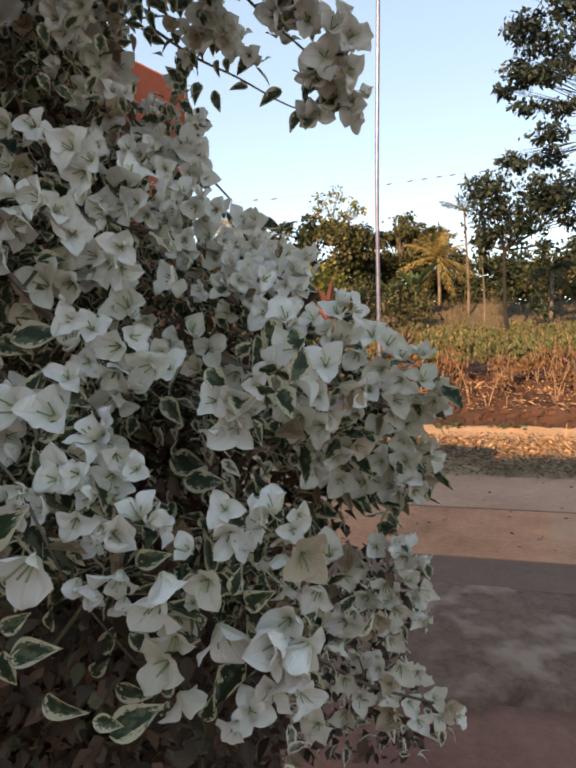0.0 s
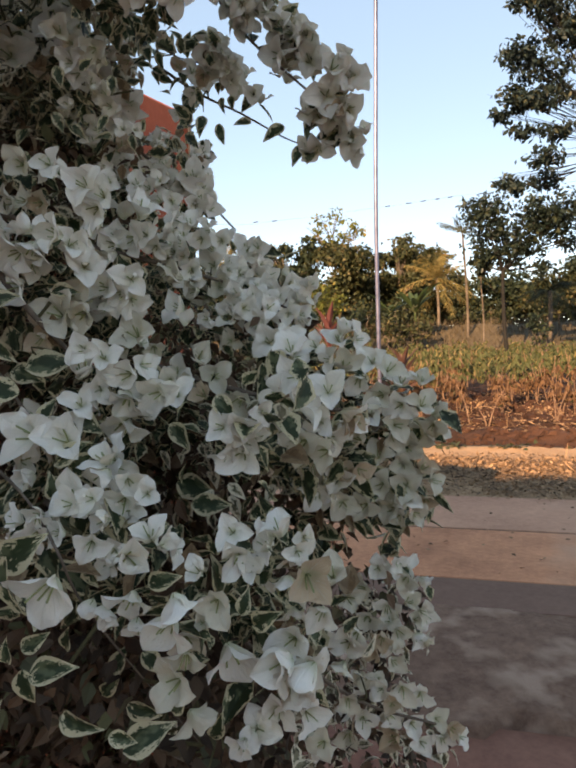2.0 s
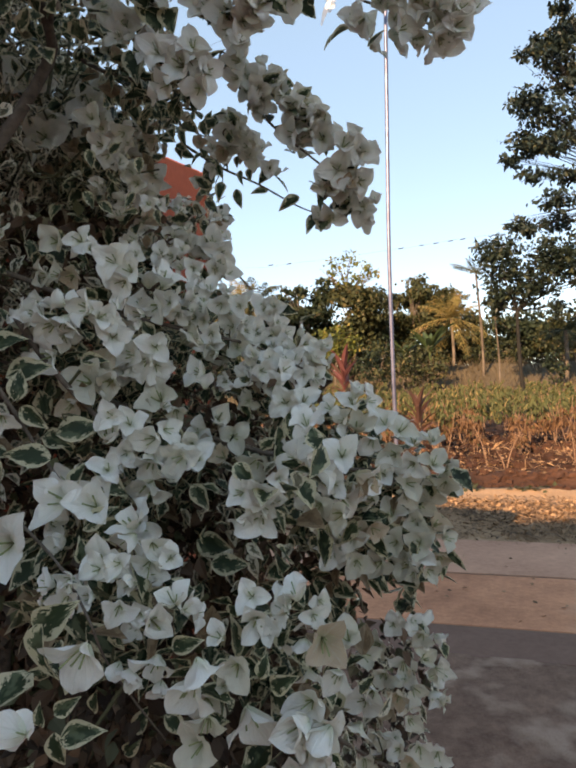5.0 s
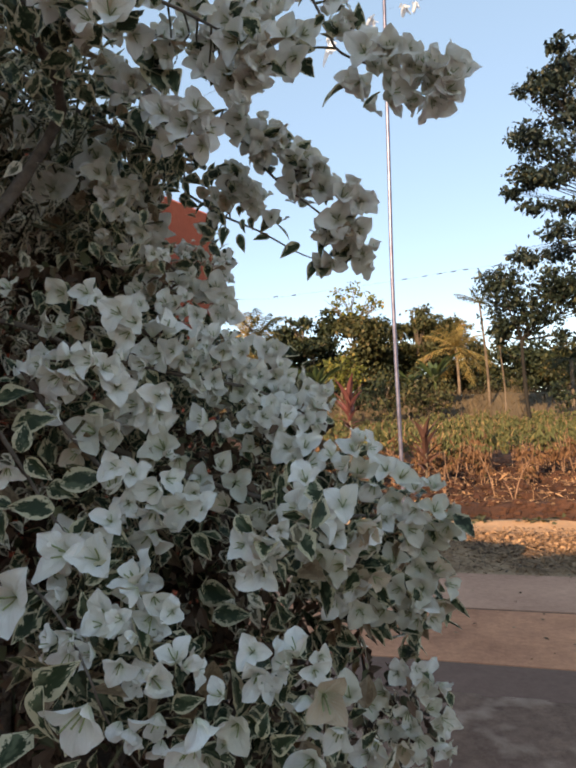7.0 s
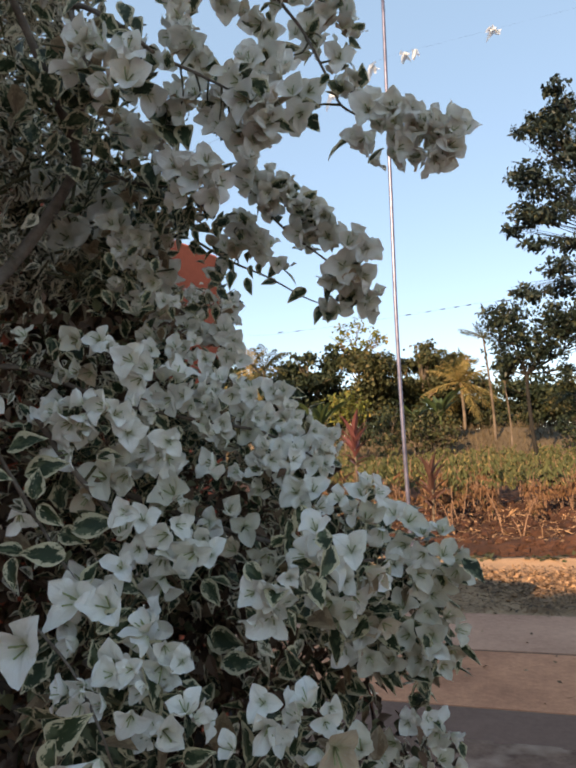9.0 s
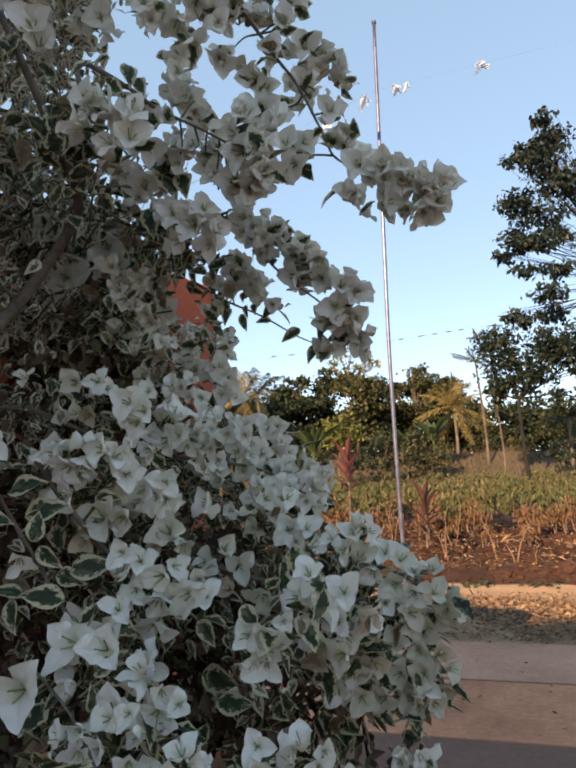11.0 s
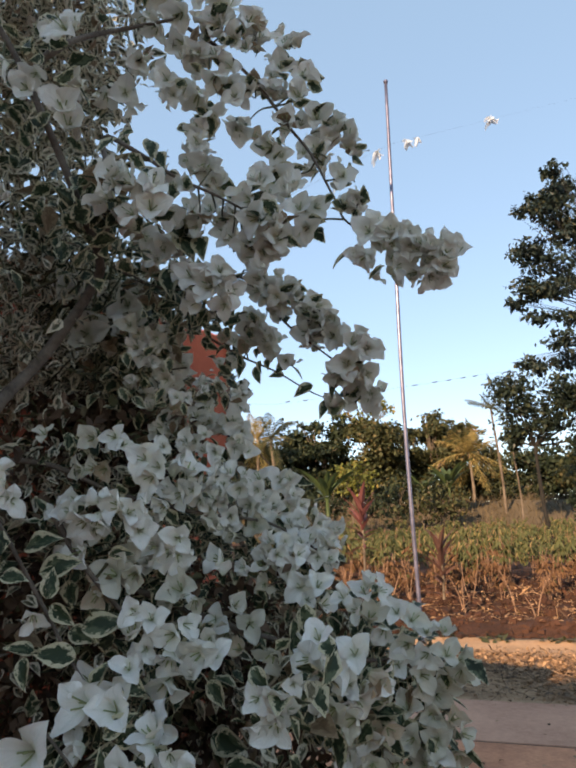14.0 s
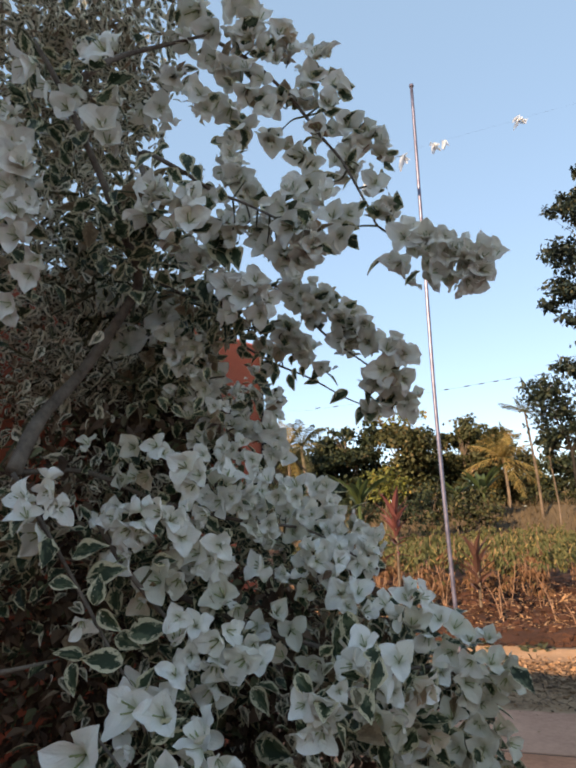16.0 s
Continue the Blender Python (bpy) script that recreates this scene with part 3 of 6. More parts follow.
def palm(name, base, top, fronds, length, label, seed=1, sag=0.55, leaf_mat=None, r=0.15, rises=(-0.35, 1.0)):
    """A coconut palm: ringed trunk, and fronds of a rib with leaflets on both sides."""
    g = np.random.default_rng(seed)
    ob = thing(name, base, label, "palm")
    b, t = np.array(base, float), np.array(top, float)
    part("trunk", mesh("trunk", *tube(smooth_line([b - (0, 0, 0.3), b + (t - b) * 0.4 + (0.08, 0, 0), t], 8), r, r * 0.6, 8, 0.05, g), TRUNK, smooth=True), ob)
    for i in range(fronds):
        a = 2 * math.pi * (i * 0.382 + 0.03 * g.normal())
        rise = g.uniform(*rises) + 1.6 * g.random() ** 2
        way = np.array((math.cos(a), math.sin(a), rise))
        way /= np.linalg.norm(way)
        ln = length * g.uniform(0.8, 1.1)
        s = np.linspace(0, 1, 12)
        rib = t + way * (s * ln)[:, None] + np.array((0, 0, -1.0)) * (sag * ln * s ** 2.2)[:, None]
        rv, rf = tube(rib, 0.035, 0.008, 4)
        verts, faces = list(rv), list(rf)
        k = 34
        q = np.linspace(0.08, 1.0, k)
        centre = np.stack([np.interp(q, s, rib[:, c]) for c in range(3)], 1)
        tang = np.gradient(centre, axis=0)
        tang /= np.linalg.norm(tang, axis=1, keepdims=True)
        side = np.cross(tang, np.array((0, 0, 1.0)))
        side /= np.linalg.norm(side, axis=1, keepdims=True) + 1e-9
        for sgn in (1, -1):
            for j in range(k):
                ll = ln * 0.30 * math.sin(math.pi * (0.12 + 0.8 * q[j])) * g.uniform(0.8, 1.1)
                e = centre[j] + (sgn * side[j] * 0.75 + tang[j] * 0.5 + np.array((0, 0, -0.25 - 0.45 * g.random()))) * ll
                w = tang[j] * 0.015 * length / 2
                mid = (centre[j] + e) / 2 + np.array((0, 0, 0.06 * ll))
                o = len(verts)
                verts += [centre[j] - w * 0.5, centre[j] + w * 0.5, mid + w, mid - w, e]
                faces += [(o, o + 1, o + 2, o + 3), (o + 3, o + 2, o + 4)]
        part("frond", mesh("frond", verts, faces, leaf_mat or PALM_LEAF), ob)
    return ob


# the near tree whose crown reaches in from the side
g = np.random.default_rng(31)
sprays = [(x, 17.0 + g.uniform(-0.8, 0.8), z - 0.05, rx * 1.08, rz * 1.45, int(50 + 4000 * rx * rz)) for x, z, rx, rz in (
    (7.46, 11.48, 0.48, 0.19), (6.71, 11.26, 0.30, 0.12), (7.10, 10.85, 0.62, 0.18), (6.44, 10.73, 0.30, 0.12), (7.23, 10.14, 0.62, 0.27), (6.30, 10.08, 0.52, 0.15),
    (5.79, 9.99, 0.30, 0.10), (7.21, 9.36, 0.62, 0.25), (6.37, 9.41, 0.52, 0.21), (5.91, 9.04, 0.33, 0.12), (6.78, 8.69, 0.62, 0.22), (6.20, 8.48, 0.41, 0.12),
    (6.99, 8.11, 0.55, 0.18), (5.87, 7.63, 0.44, 0.14), (5.49, 7.44, 0.27, 0.10), (6.39, 7.65, 0.49, 0.16), (5.99, 6.93, 0.38, 0.12), (6.93, 6.95, 0.41, 0.14),
    (6.36, 6.14, 0.49, 0.14), (5.83, 5.87, 0.36, 0.11), (6.87, 5.87, 0.47, 0.16), (5.95, 5.55, 0.27, 0.08))]
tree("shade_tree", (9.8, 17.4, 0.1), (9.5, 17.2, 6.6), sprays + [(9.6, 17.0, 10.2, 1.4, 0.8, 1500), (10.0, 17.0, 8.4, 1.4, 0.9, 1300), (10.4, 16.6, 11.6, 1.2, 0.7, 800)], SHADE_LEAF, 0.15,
     "tall tree with spreading layered branches, its dark leaves and bark deepened for shade", r=0.16, per=12, seed=3, template=LEAF_LOW, bark=SHADE_BARK, droop=0.5, flat=0.40, twig=0.15)
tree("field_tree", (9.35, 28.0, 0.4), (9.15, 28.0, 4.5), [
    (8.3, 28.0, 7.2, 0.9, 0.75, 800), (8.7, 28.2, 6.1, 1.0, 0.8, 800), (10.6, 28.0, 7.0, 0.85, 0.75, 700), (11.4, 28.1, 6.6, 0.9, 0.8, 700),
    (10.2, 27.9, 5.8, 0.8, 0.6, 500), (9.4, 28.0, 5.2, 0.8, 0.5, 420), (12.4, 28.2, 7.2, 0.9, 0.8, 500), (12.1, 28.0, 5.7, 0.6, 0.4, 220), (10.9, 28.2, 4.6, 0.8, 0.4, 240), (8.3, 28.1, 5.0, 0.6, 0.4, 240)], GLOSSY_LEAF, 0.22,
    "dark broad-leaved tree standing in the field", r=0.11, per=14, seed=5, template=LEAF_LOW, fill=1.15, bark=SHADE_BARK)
tree("slim_tree", (8.75, 29.5, 0.4), (8.6, 29.5, 4.3), [(8.8, 29.5, 4.7, 0.7, 0.5, 160), (8.4, 29.6, 5.1, 0.6, 0.5, 140)], MID_LEAF, 0.26,
     "slim tree with a pale leaning trunk", r=0.055, seed=6)

# the far row of trees
k = 0
for x, y, zt, w, mat_, lab in (
        (-6.2, 44, 7.9, 2.2, DARK_LEAF, "dense dark green tree in the far row"), (-3.4, 43, 7.5, 1.7, DARK_LEAF, "dense dark green tree in the far row"),
        (-4.7, 41, 6.7, 1.3, DARK_LEAF, "dense dark green tree in the far row"), (-6.6, 41, 6.9, 1.5, DARK_LEAF, "dense dark green tree in the far row"),
        (-1.4, 42, 8.5, 1.8, DARK_LEAF, "dense dark green tree in the far row"), (0.7, 43, 8.9, 1.8, DARK_LEAF, "dense dark green tree in the far row"),
        (2.6, 41, 8.3, 1.6, MID_LEAF, "olive-green tree in the far row"), (4.6, 44, 8.2, 1.7, MID_LEAF, "olive-green tree in the far row"),
        (6.9, 43, 8.9, 1.6, MID_LEAF, "sunlit yellow-green tree in the far row"), (8.9, 46, 8.6, 1.7, MID_LEAF, "sunlit yellow-green tree in the far row"),
        (11.2, 47, 6.8, 1.4, MID_LEAF, "low olive-green tree in the far row"), (14.9, 45, 6.3, 1.7, DARK_LEAF, "dark green tree in the far row"),
        (17.6, 44, 6.2, 2.0, MID_LEAF, "olive-green tree in the far row"), (20.4, 45, 7.2, 2.2, DARK_LEAF, "dark green tree in the far row"),
        (24.0, 46, 7.2, 2.4, MID_LEAF, "olive-green tree in the far row"), (-9.5, 45, 7.4, 2.4, DARK_LEAF, "dense dark green tree in the far row"),
        (-13.5, 44, 7.6, 2.6, DARK_LEAF, "dense dark green tree in the far row")):
    g = np.random.default_rng(40 + k)
    lobes = [(x + g.uniform(-0.9, 0.9) * w, y + g.uniform(-1, 1), zt - 0.9 - g.uniform(0, 0.55) * zt, w * g.uniform(0.4, 0.7), 0.8 * g.uniform(0.6, 1.1), 720) for _ in range(11)]
    lobes.append((x + g.uniform(-0.3, 0.3), y, zt - 0.75, w * 0.5, 0.7, 340))
    tree("far_tree", (x, y, 1.2), (x + g.uniform(-0.4, 0.4), y, zt * 0.5), lobes, mat_, 0.27, lab, seed=70 + k, per=20, r=0.17)
    k += 1

n = 17000
wx, wz = rng.uniform(-18, 34, n), rng.uniform(1.5, 7.4, n)
wz *= 0.75 + 0.25 * np.array([fbm(a, 0, 0.35, 3) for a in wx])
wz = np.where((wx > 11.0) & (wx < 15.5), np.minimum(wz, 1.3 + 0.56 * wz), wz)
wood = scatter("far_wood", LEAF_QUAD, np.stack((wx, rng.uniform(50, 53, n), wz), 1), turns(rng, n, (0, 0, -0.3), 0.8), rng.uniform(0.25, 0.6, n), DARK_LEAF)
tagged(new("far_wood", wood), "dense dark undergrowth behind the far trees", "undergrowth", kind="stuff")

tree("bare_tree", (2.3, 42, 1.2), (2.4, 42, 7.3), [(1.5, 42, 9.7, 0.7, 0.6, 80), (2.5, 42, 10.0, 0.7, 0.5, 70), (3.4, 42, 9.2, 0.7, 0.6, 90), (2.7, 42, 8.4, 1.1, 0.7, 170), (1.1, 42, 8.9, 0.6, 0.5, 80), (4.1, 42, 8.9, 0.5, 0.4, 50)],
     GOLD_LEAF, 0.24, "thin nearly bare tree with a few yellow leaves", seed=21, per=6, r=0.11)
palm("coconut_palm", (8.55, 38.5, 1.5), (8.5, 38.5, 5.3), 21, 2.5, "sunlit coconut palm with golden arching fronds", seed=12, sag=0.30, r=0.12, rises=(-1.3, 1.5))
palm("thin_palm", (9.75, 36, 1.2), (9.45, 36, 7.6), 11, 1.6, "tall thin palm with a small ragged crown", seed=4, sag=0.25, rises=(-0.9, 2.0), leaf_mat=MID_LEAF, r=0.09)
palm("leaning_palm", (-4.7, 38, 1.2), (-4.65, 38, 6.5), 15, 2.3, "coconut palm with yellowed fronds", seed=7, sag=0.28, rises=(-2.2, 2.6))
palm("green_palm", (-3.3, 37, 1.2), (-3.72, 37, 6.4), 15, 2.4, "coconut palm with dull green fronds", seed=8, sag=0.30, rises=(-2.2, 2.2), leaf_mat=MID_LEAF)
palm("low_palm", (13.2, 33, 1.0), (13.3, 33, 3.9), 14, 1.8, "low dark palm beside the bank", seed=9, leaf_mat=DARK_LEAF)

k = 0
for x, y, z, rx, rz, n, mat_, nm, lab in (
        (1.0, 30, 3.6, 0.95, 0.75, 700, GOLD_LEAF, "yellow_shrub", "rounded shrub with bright yellow-green leaves"),
        (0.0, 31, 2.6, 1.0, 0.8, 520, DARK_LEAF, "dark_shrub", "dark green shrub at the edge of the field"), (2.1, 30, 2.4, 0.9, 0.9, 560, DARK_LEAF, "dark_shrub", "dark green shrub at the edge of the field"),
        (3.2, 31, 2.7, 0.9, 1.1, 560, DARK_LEAF, "dark_shrub", "dark green shrub at the edge of the field"), (4.4, 31, 2.4, 0.9, 0.9, 460, MID_LEAF, "olive_shrub", "olive-green shrub at the edge of the field"),
        (5.6, 32, 2.5, 1.0, 0.9, 460, MID_LEAF, "olive_shrub", "olive-green shrub at the edge of the field"), (6.2, 33, 2.3, 0.8, 0.6, 320, MID_LEAF, "olive_shrub", "olive-green shrub at the edge of the field"),
        (-1.6, 32, 2.6, 1.1, 1.0, 500, DARK_LEAF, "dark_shrub", "dark green shrub at the edge of the field"), (-3.4, 33, 2.8, 1.2, 1.1, 500, DARK_LEAF, "dark_shrub", "dark green shrub at the edge of the field"),
        (11.9, 31, 2.1, 0.6, 0.6, 300, DARK_LEAF, "dark_shrub", "small dark shrub before the dry bank"), (14.6, 35, 3.6, 1.3, 0.8, 420, MID_LEAF, "olive_shrub", "olive-green shrub on the dry bank"),
        (10.4, 39, 3.0, 1.0, 0.6, 300, MID_LEAF, "olive_shrub", "olive-green shrub on the dry bank"), (12.6, 41, 3.4, 1.2, 0.6, 300, MID_LEAF, "olive_shrub", "olive-green shrub on the dry bank")):
    lobes = [(x, y, z, rx, rz, n // 2), (x - 0.5 * rx, y, z - 0.6 * rz, rx * 0.8, rz * 0.8, n // 4), (x + 0.5 * rx, y + 0.2, z - 0.6 * rz, rx * 0.8, rz * 0.8, n // 4)]
    tree(nm, (x, y, 0.3), (x, y, max(0.8, z - 0.9)), lobes, mat_, 0.22, lab, "shrub", seed=120 + k, per=14, r=0.06, template=LEAF_LOW)
    k += 1


def banana_plant(x, y, z, h, label, seed):
    g = np.random.default_rng(seed)
    ob = thing("banana_plant", (x, y, z), label, "banana plant")
    part("stem", mesh("stem", *tube([(x, y, z), (x + 0.03, y, z + h * 0.5), (x, y, z + h)], 0.11, 0.07, 8), BANANA, smooth=True), ob)
    for i in range(13):
        a = i * 2.4 + g.uniform(-0.3, 0.3)
        bl = blade(8, 4, lambda v: 0.085 * math.sin(math.pi * (0.05 + 0.93 * v)) ** 0.6, 0.35, 0.36, 0, 0.01)
        size = h * g.uniform(0.75, 1.15)
        rise = g.uniform(0.7, 2.6)
        yv = Vector((math.cos(a), math.sin(a), rise)).normalized()
        xv = yv.cross(Vector((0, 0, 1))).normalized()
        rot = np.array(Matrix((xv, yv, xv.cross(yv))).transposed())
        v = (bl[0] @ rot.T) * size + np.array((x, y, z + h * 0.95))
        part("leaf", mesh("leaf", v, bl[1], BANANA, bl[2]), ob)
    return ob


banana_plant(-0.25, 25, 0.35, 2.0, "young banana plant with arching green leaves", 3)
banana_plant(6.3, 34, 1.0, 2.0, "banana plant with broad green leaves", 4)
banana_plant(5.0, 35, 1.1, 1.8, "banana plant with broad green leaves", 5)


def cordyline(x, y, z, h, w, label, seed, leaf_mat, bare=0.28):
    g = np.random.default_rng(seed)
    ob = thing("cordyline", (x, y, z), label, "cordyline")
    part("stem", mesh("stem", *tube([(x, y, z - 0.05), (x + 0.02, y, z + h * 0.5), (x, y, z + h * 0.8)], 0.025, 0.018, 6), TRUNK), ob)
    for i in range(24):
        f = i / 23
        a = i * 2.4
        yv = Vector((math.cos(a), math.sin(a), 0.1 + 2.6 * f ** 1.1 + g.uniform(-0.5, 0.3))).normalized()
        xv = yv.cross(Vector((0, 0, 1))).normalized()
        rot = np.array(Matrix((xv, yv, xv.cross(yv))).transposed())
        v = (SWORD[0] @ rot.T) * w * 1.12 * g.uniform(0.75, 1.2) * (0.5 + 0.5 * f) + np.array((x, y, z + h * (bare + (0.83 - bare) * f)))
        part("leaf", mesh("leaf", v, SWORD[1], leaf_mat, SWORD[2]), ob)
    return ob


cordyline(0.50, 11.0, 0.12, 1.85, 0.52, "red-leaved cordyline with upright pink-red blades", 1, RED_LEAF, 0.48)
cordyline(1.76, 10.6, 0.12, 1.0, 0.54, "small dark red cordyline in the bare soil", 2, MAROON_LEAF, 0.10)

# cassava: a few plants built once, then copied over the field


def cassava(seed, leafy_share=1.0, leaf_mat=None):
    g = np.random.default_rng(seed)
    ob = thing("cassava_plant", (0, 0, 0), "cassava plant with thin pale stems and withered leaves" if leaf_mat else "cassava plant with thin pale stems and drooping green leaves", "cassava", "cassava in the field")
    h = g.uniform(0.75, 1.1)
    places, ways = [], []
    for i in range(int(g.integers(2, 4))):
        a = g.uniform(0, 6.28)
        lean = g.uniform(0.05, 0.22)
        e = np.array((math.cos(a) * lean, math.sin(a) * lean, h * g.uniform(0.75, 1.0)))
        kink = e * 0.45 + np.array((g.normal() * 0.04, g.normal() * 0.04, 0))
        part("stem", mesh("stem", *tube(smooth_line([(0, 0, -0.08), kink, e], 3), 0.011, 0.006, 5), STEM), ob)
        for j in range(int(13 * leafy_share)):
            t = 0.5 + 0.5 * (j / 13)
            b = e * t
            aa = j * 2.4 + g.uniform(-0.4, 0.4)
            out = np.array((math.cos(aa), math.sin(aa), g.uniform(-0.1, 0.5)))
            c = b + out * g.uniform(0.08, 0.2)
            for q in range(5):
                fan = aa + (q - 2) * 0.55
                places.append(c)
                ways.append((math.cos(fan), math.sin(fan), -0.75 - 0.2 * abs(q - 2)))
    if places:
        n = len(places)
        part("foliage", scatter("foliage", LANCE, np.array(places), turns(g, n, np.array(ways), 0.15), g.uniform(0.11, 0.19, n), leaf_mat or CASSAVA), ob)
    return ob


kinds = [cassava(200 + i) for i in range(6)] + [cassava(210 + i, 0.65, DRY_LEAF) for i in range(4)]
g = np.random.default_rng(77)
first = [True] * 10
for row in range(16):
    y = 11.4 + row * 1.05 + max(0, row - 9) * 0.5
    for i in range(-6, 26):
        x = i * 0.92 + g.uniform(-0.2, 0.2)
        if not (-1.6 - 0.02 * y < x < 0.47 * y + 1.2) or g.random() < (0.4 if row < 2 else 0.05):
            continue
        yy = y + g.uniform(-0.25, 0.25)
        px, py = along(x, yy)
        zz = soil_height(x, yy) if yy < 14.6 else 0.03 + 0.012 * (yy - 10)
        q = int(g.integers(6, 10)) if row < 2 or (row < 4 and g.random() < 0.6) else int(g.integers(0, 6))
        m = pose(px, py, zz, 0, 0, g.uniform(0, 360)) @ Matrix.Scale(g.uniform(0.85, 1.15) * (0.78 if row < 2 else 1.05), 4)
        if first[q]:
            kinds[q].matrix_basis, first[q] = m, False
        else:
            c = copy_thing(kinds[q], Matrix())
            c.matrix_basis = m


for _ in range(46):
    x, yy = g.uniform(-0.8, 6.6), g.uniform(10.7, 13.6)
    px, py = along(x, yy)
    c = copy_thing(kinds[int(g.integers(6, 10))], Matrix())
    c.matrix_basis = pose(px, py, soil_height(x, yy), 0, 0, g.uniform(0, 360)) @ Matrix.Scale(g.uniform(0.55, 0.85), 4)


def cut_stalk(x, y, branches, label):
    """Bare forked stalk left standing in the soil."""
    z = soil_height(x, y + 0.0)
    px, py = along(x, y)
    ob = thing("bare_stalk", (px, py, z), label, "stalk", "bare stalks in the soil")
    for dx, dy, dz in branches:
        part("stem", mesh("stem", *tube(smooth_line([(px, py, z - 0.05), (px + dx * 0.35, py + dy * 0.4, z + dz * 0.5), (px + dx, py + dy, z + dz)], 3), 0.012, 0.005, 6), STEM), ob)


for x, y, br in ((2.85, 9.65, ((0.28, 0.05, 0.62), (-0.12, 0.05, 0.3))), (2.62, 9.75, ((-0.18, 0.1, 0.62),)), (2.0, 10.3, ((-0.2, 0, 0.55), (0.02, 0.1, 0.5))), (3.9, 9.9, ((0.2, 0.1, 0.5), (-0.06, 0, 0.55))),
                 (0.9, 10.4, ((-0.15, 0, 0.6), (0.16, 0, 0.55))), (1.25, 10.9, ((-0.1, 0, 0.7), (0.14, 0.1, 0.6))), (0.2, 10.8, ((-0.12, 0, 0.65), (0.1, 0, 0.7))), (5.0, 9.8, ((-0.1, 0, 0.5), (0.14, 0, 0.6)))):
    cut_stalk(x, y, br, "bare forked cassava stalk, pale in the sun")

# ---- pole, strings and ribbons ----
pole = thing("steel_pole", (1.02, 8.0, 0), "tall thin galvanised steel pole, slightly bent", "pole")
part("pipe", mesh("pipe", *tube(smooth_line([(1.04, 8.0, -0.1), (1.035, 8.0, 0.3), (1.01, 8.0, 2.86), (1.035, 8.0, 4.94), (1.08, 8.0, 7.96)], 8), 0.029, 0.024, 12), STEEL, smooth=True), pole)
part("cap", mesh("cap", *tube([(1.08, 8.0, 7.94), (1.08, 8.0, 7.975)], 0.034, 0.034, 12), STEEL), pole, "flat end cap")


def cord(name, points, r, label):
    ob = tagged(new(name, mesh(name, *tube(smooth_line(points, 8), r, r, 5), CABLE, smooth=True)), label, "cord")
    return ob


def ribbon(x, y, z, size, seed):
    """Strips of white plastic knotted on the cord, hanging."""
    g = np.random.default_rng(seed)
    ob = thing("ribbon", (x, y, z), "tattered white plastic strips hanging in the sun", "ribbon", "ribbons on the cord")
    for i in range(9):
        a = g.uniform(0, 6.28)
        e = np.array((math.cos(a) * 0.55, math.sin(a) * 0.4, -g.uniform(-0.2, 1.3))) * size * g.uniform(0.6, 1.3)
        w = np.array((-math.sin(a), math.cos(a), 0.3)) * size * 0.16
        rows_ = []
        for s in np.linspace(0, 1, 5):
            c = np.array((x, y, z)) + e * s + np.array((0, 0, 0.10 * size * math.sin(2.6 * math.pi * s + a)))
            t = w * (0.35 + 1.2 * math.sin(math.pi * min(1, s * 0.9 + 0.05)))
            rows_ += [c - t, c + t]
        f = [(2 * j, 2 * j + 1, 2 * j + 3, 2 * j + 2) for j in range(4)]
        part("strip", mesh("strip", rows_, f, PLASTIC), ob)


cord("cord", [(-0.6, 1.45, 2.14), (0.235, 4.75, 4.535), (1.07, 8.06, 6.93)], 0.0006, "thin cord strung from the outbuilding to the pole")
cord("cord", [(1.07, 8.06, 6.93), (5.335, 11.63, 10.065), (9.6, 15.2, 13.2)], 0.0006, "thin cord strung from the pole to the tree")
ribbon(1.39, 8.33, 7.16, 0.16, 1)
ribbon(1.57, 8.47, 7.29, 0.12, 2)
ribbon(3.14, 9.79, 8.45, 0.22, 3)
ribbon(0.83, 7.50, 6.47, 0.13, 4)
ribbon(0.26, 6.14, 5.34, 0.15, 5)
wire = thing("power_line", (0, 30, 7.4), "slack dark power line crossing before the trees", "cable")
part("cable", mesh("cable", *tube(smooth_line([(-16, 30, 7.9), (-3.9, 30, 7.3), (-1.17, 30, 7.39), (4.5, 30, 7.95), (8.4, 30, 8.4), (22, 30, 9.6)], 8), 0.003, 0.003, 5), CABLE), wire)
g = np.random.default_rng(5)
for x in (-4.1, -2.1, -1.2, 4.3, 5.3, 6.0, 6.7, 7.3, 8.8, 9.2):
    z = np.interp(x, (-3.9, -1.17, 4.5, 8.4), (7.3, 7.39, 7.95, 8.4))
    part("spacer", mesh("spacer", *tube([(x - 0.12, 30, z - 0.01), (x, 30, z), (x + 0.12, 30, z + 0.02)], 0.024, 0.024, 5), CABLE), wire, "dark sleeve on the cable")
for x in (-16.0, 22.0):
    post = thing("utility_pole", (x, 30, 0), "plain wooden utility pole carrying the line", "pole")
    part("post", mesh("post", *tube([(x, 30, -0.3), (x, 30, 5), (x, 30, 10)], 0.14, 0.10, 8), TRUNK, smooth=True), post)

# ---- the bougainvillea ----
bush = thing("bougainvillea", (-0.62, 0.95, 0), "large white-flowered bougainvillea with cream-edged variegated leaves", "bougainvillea")
brng = np.random.default_rng(2024)


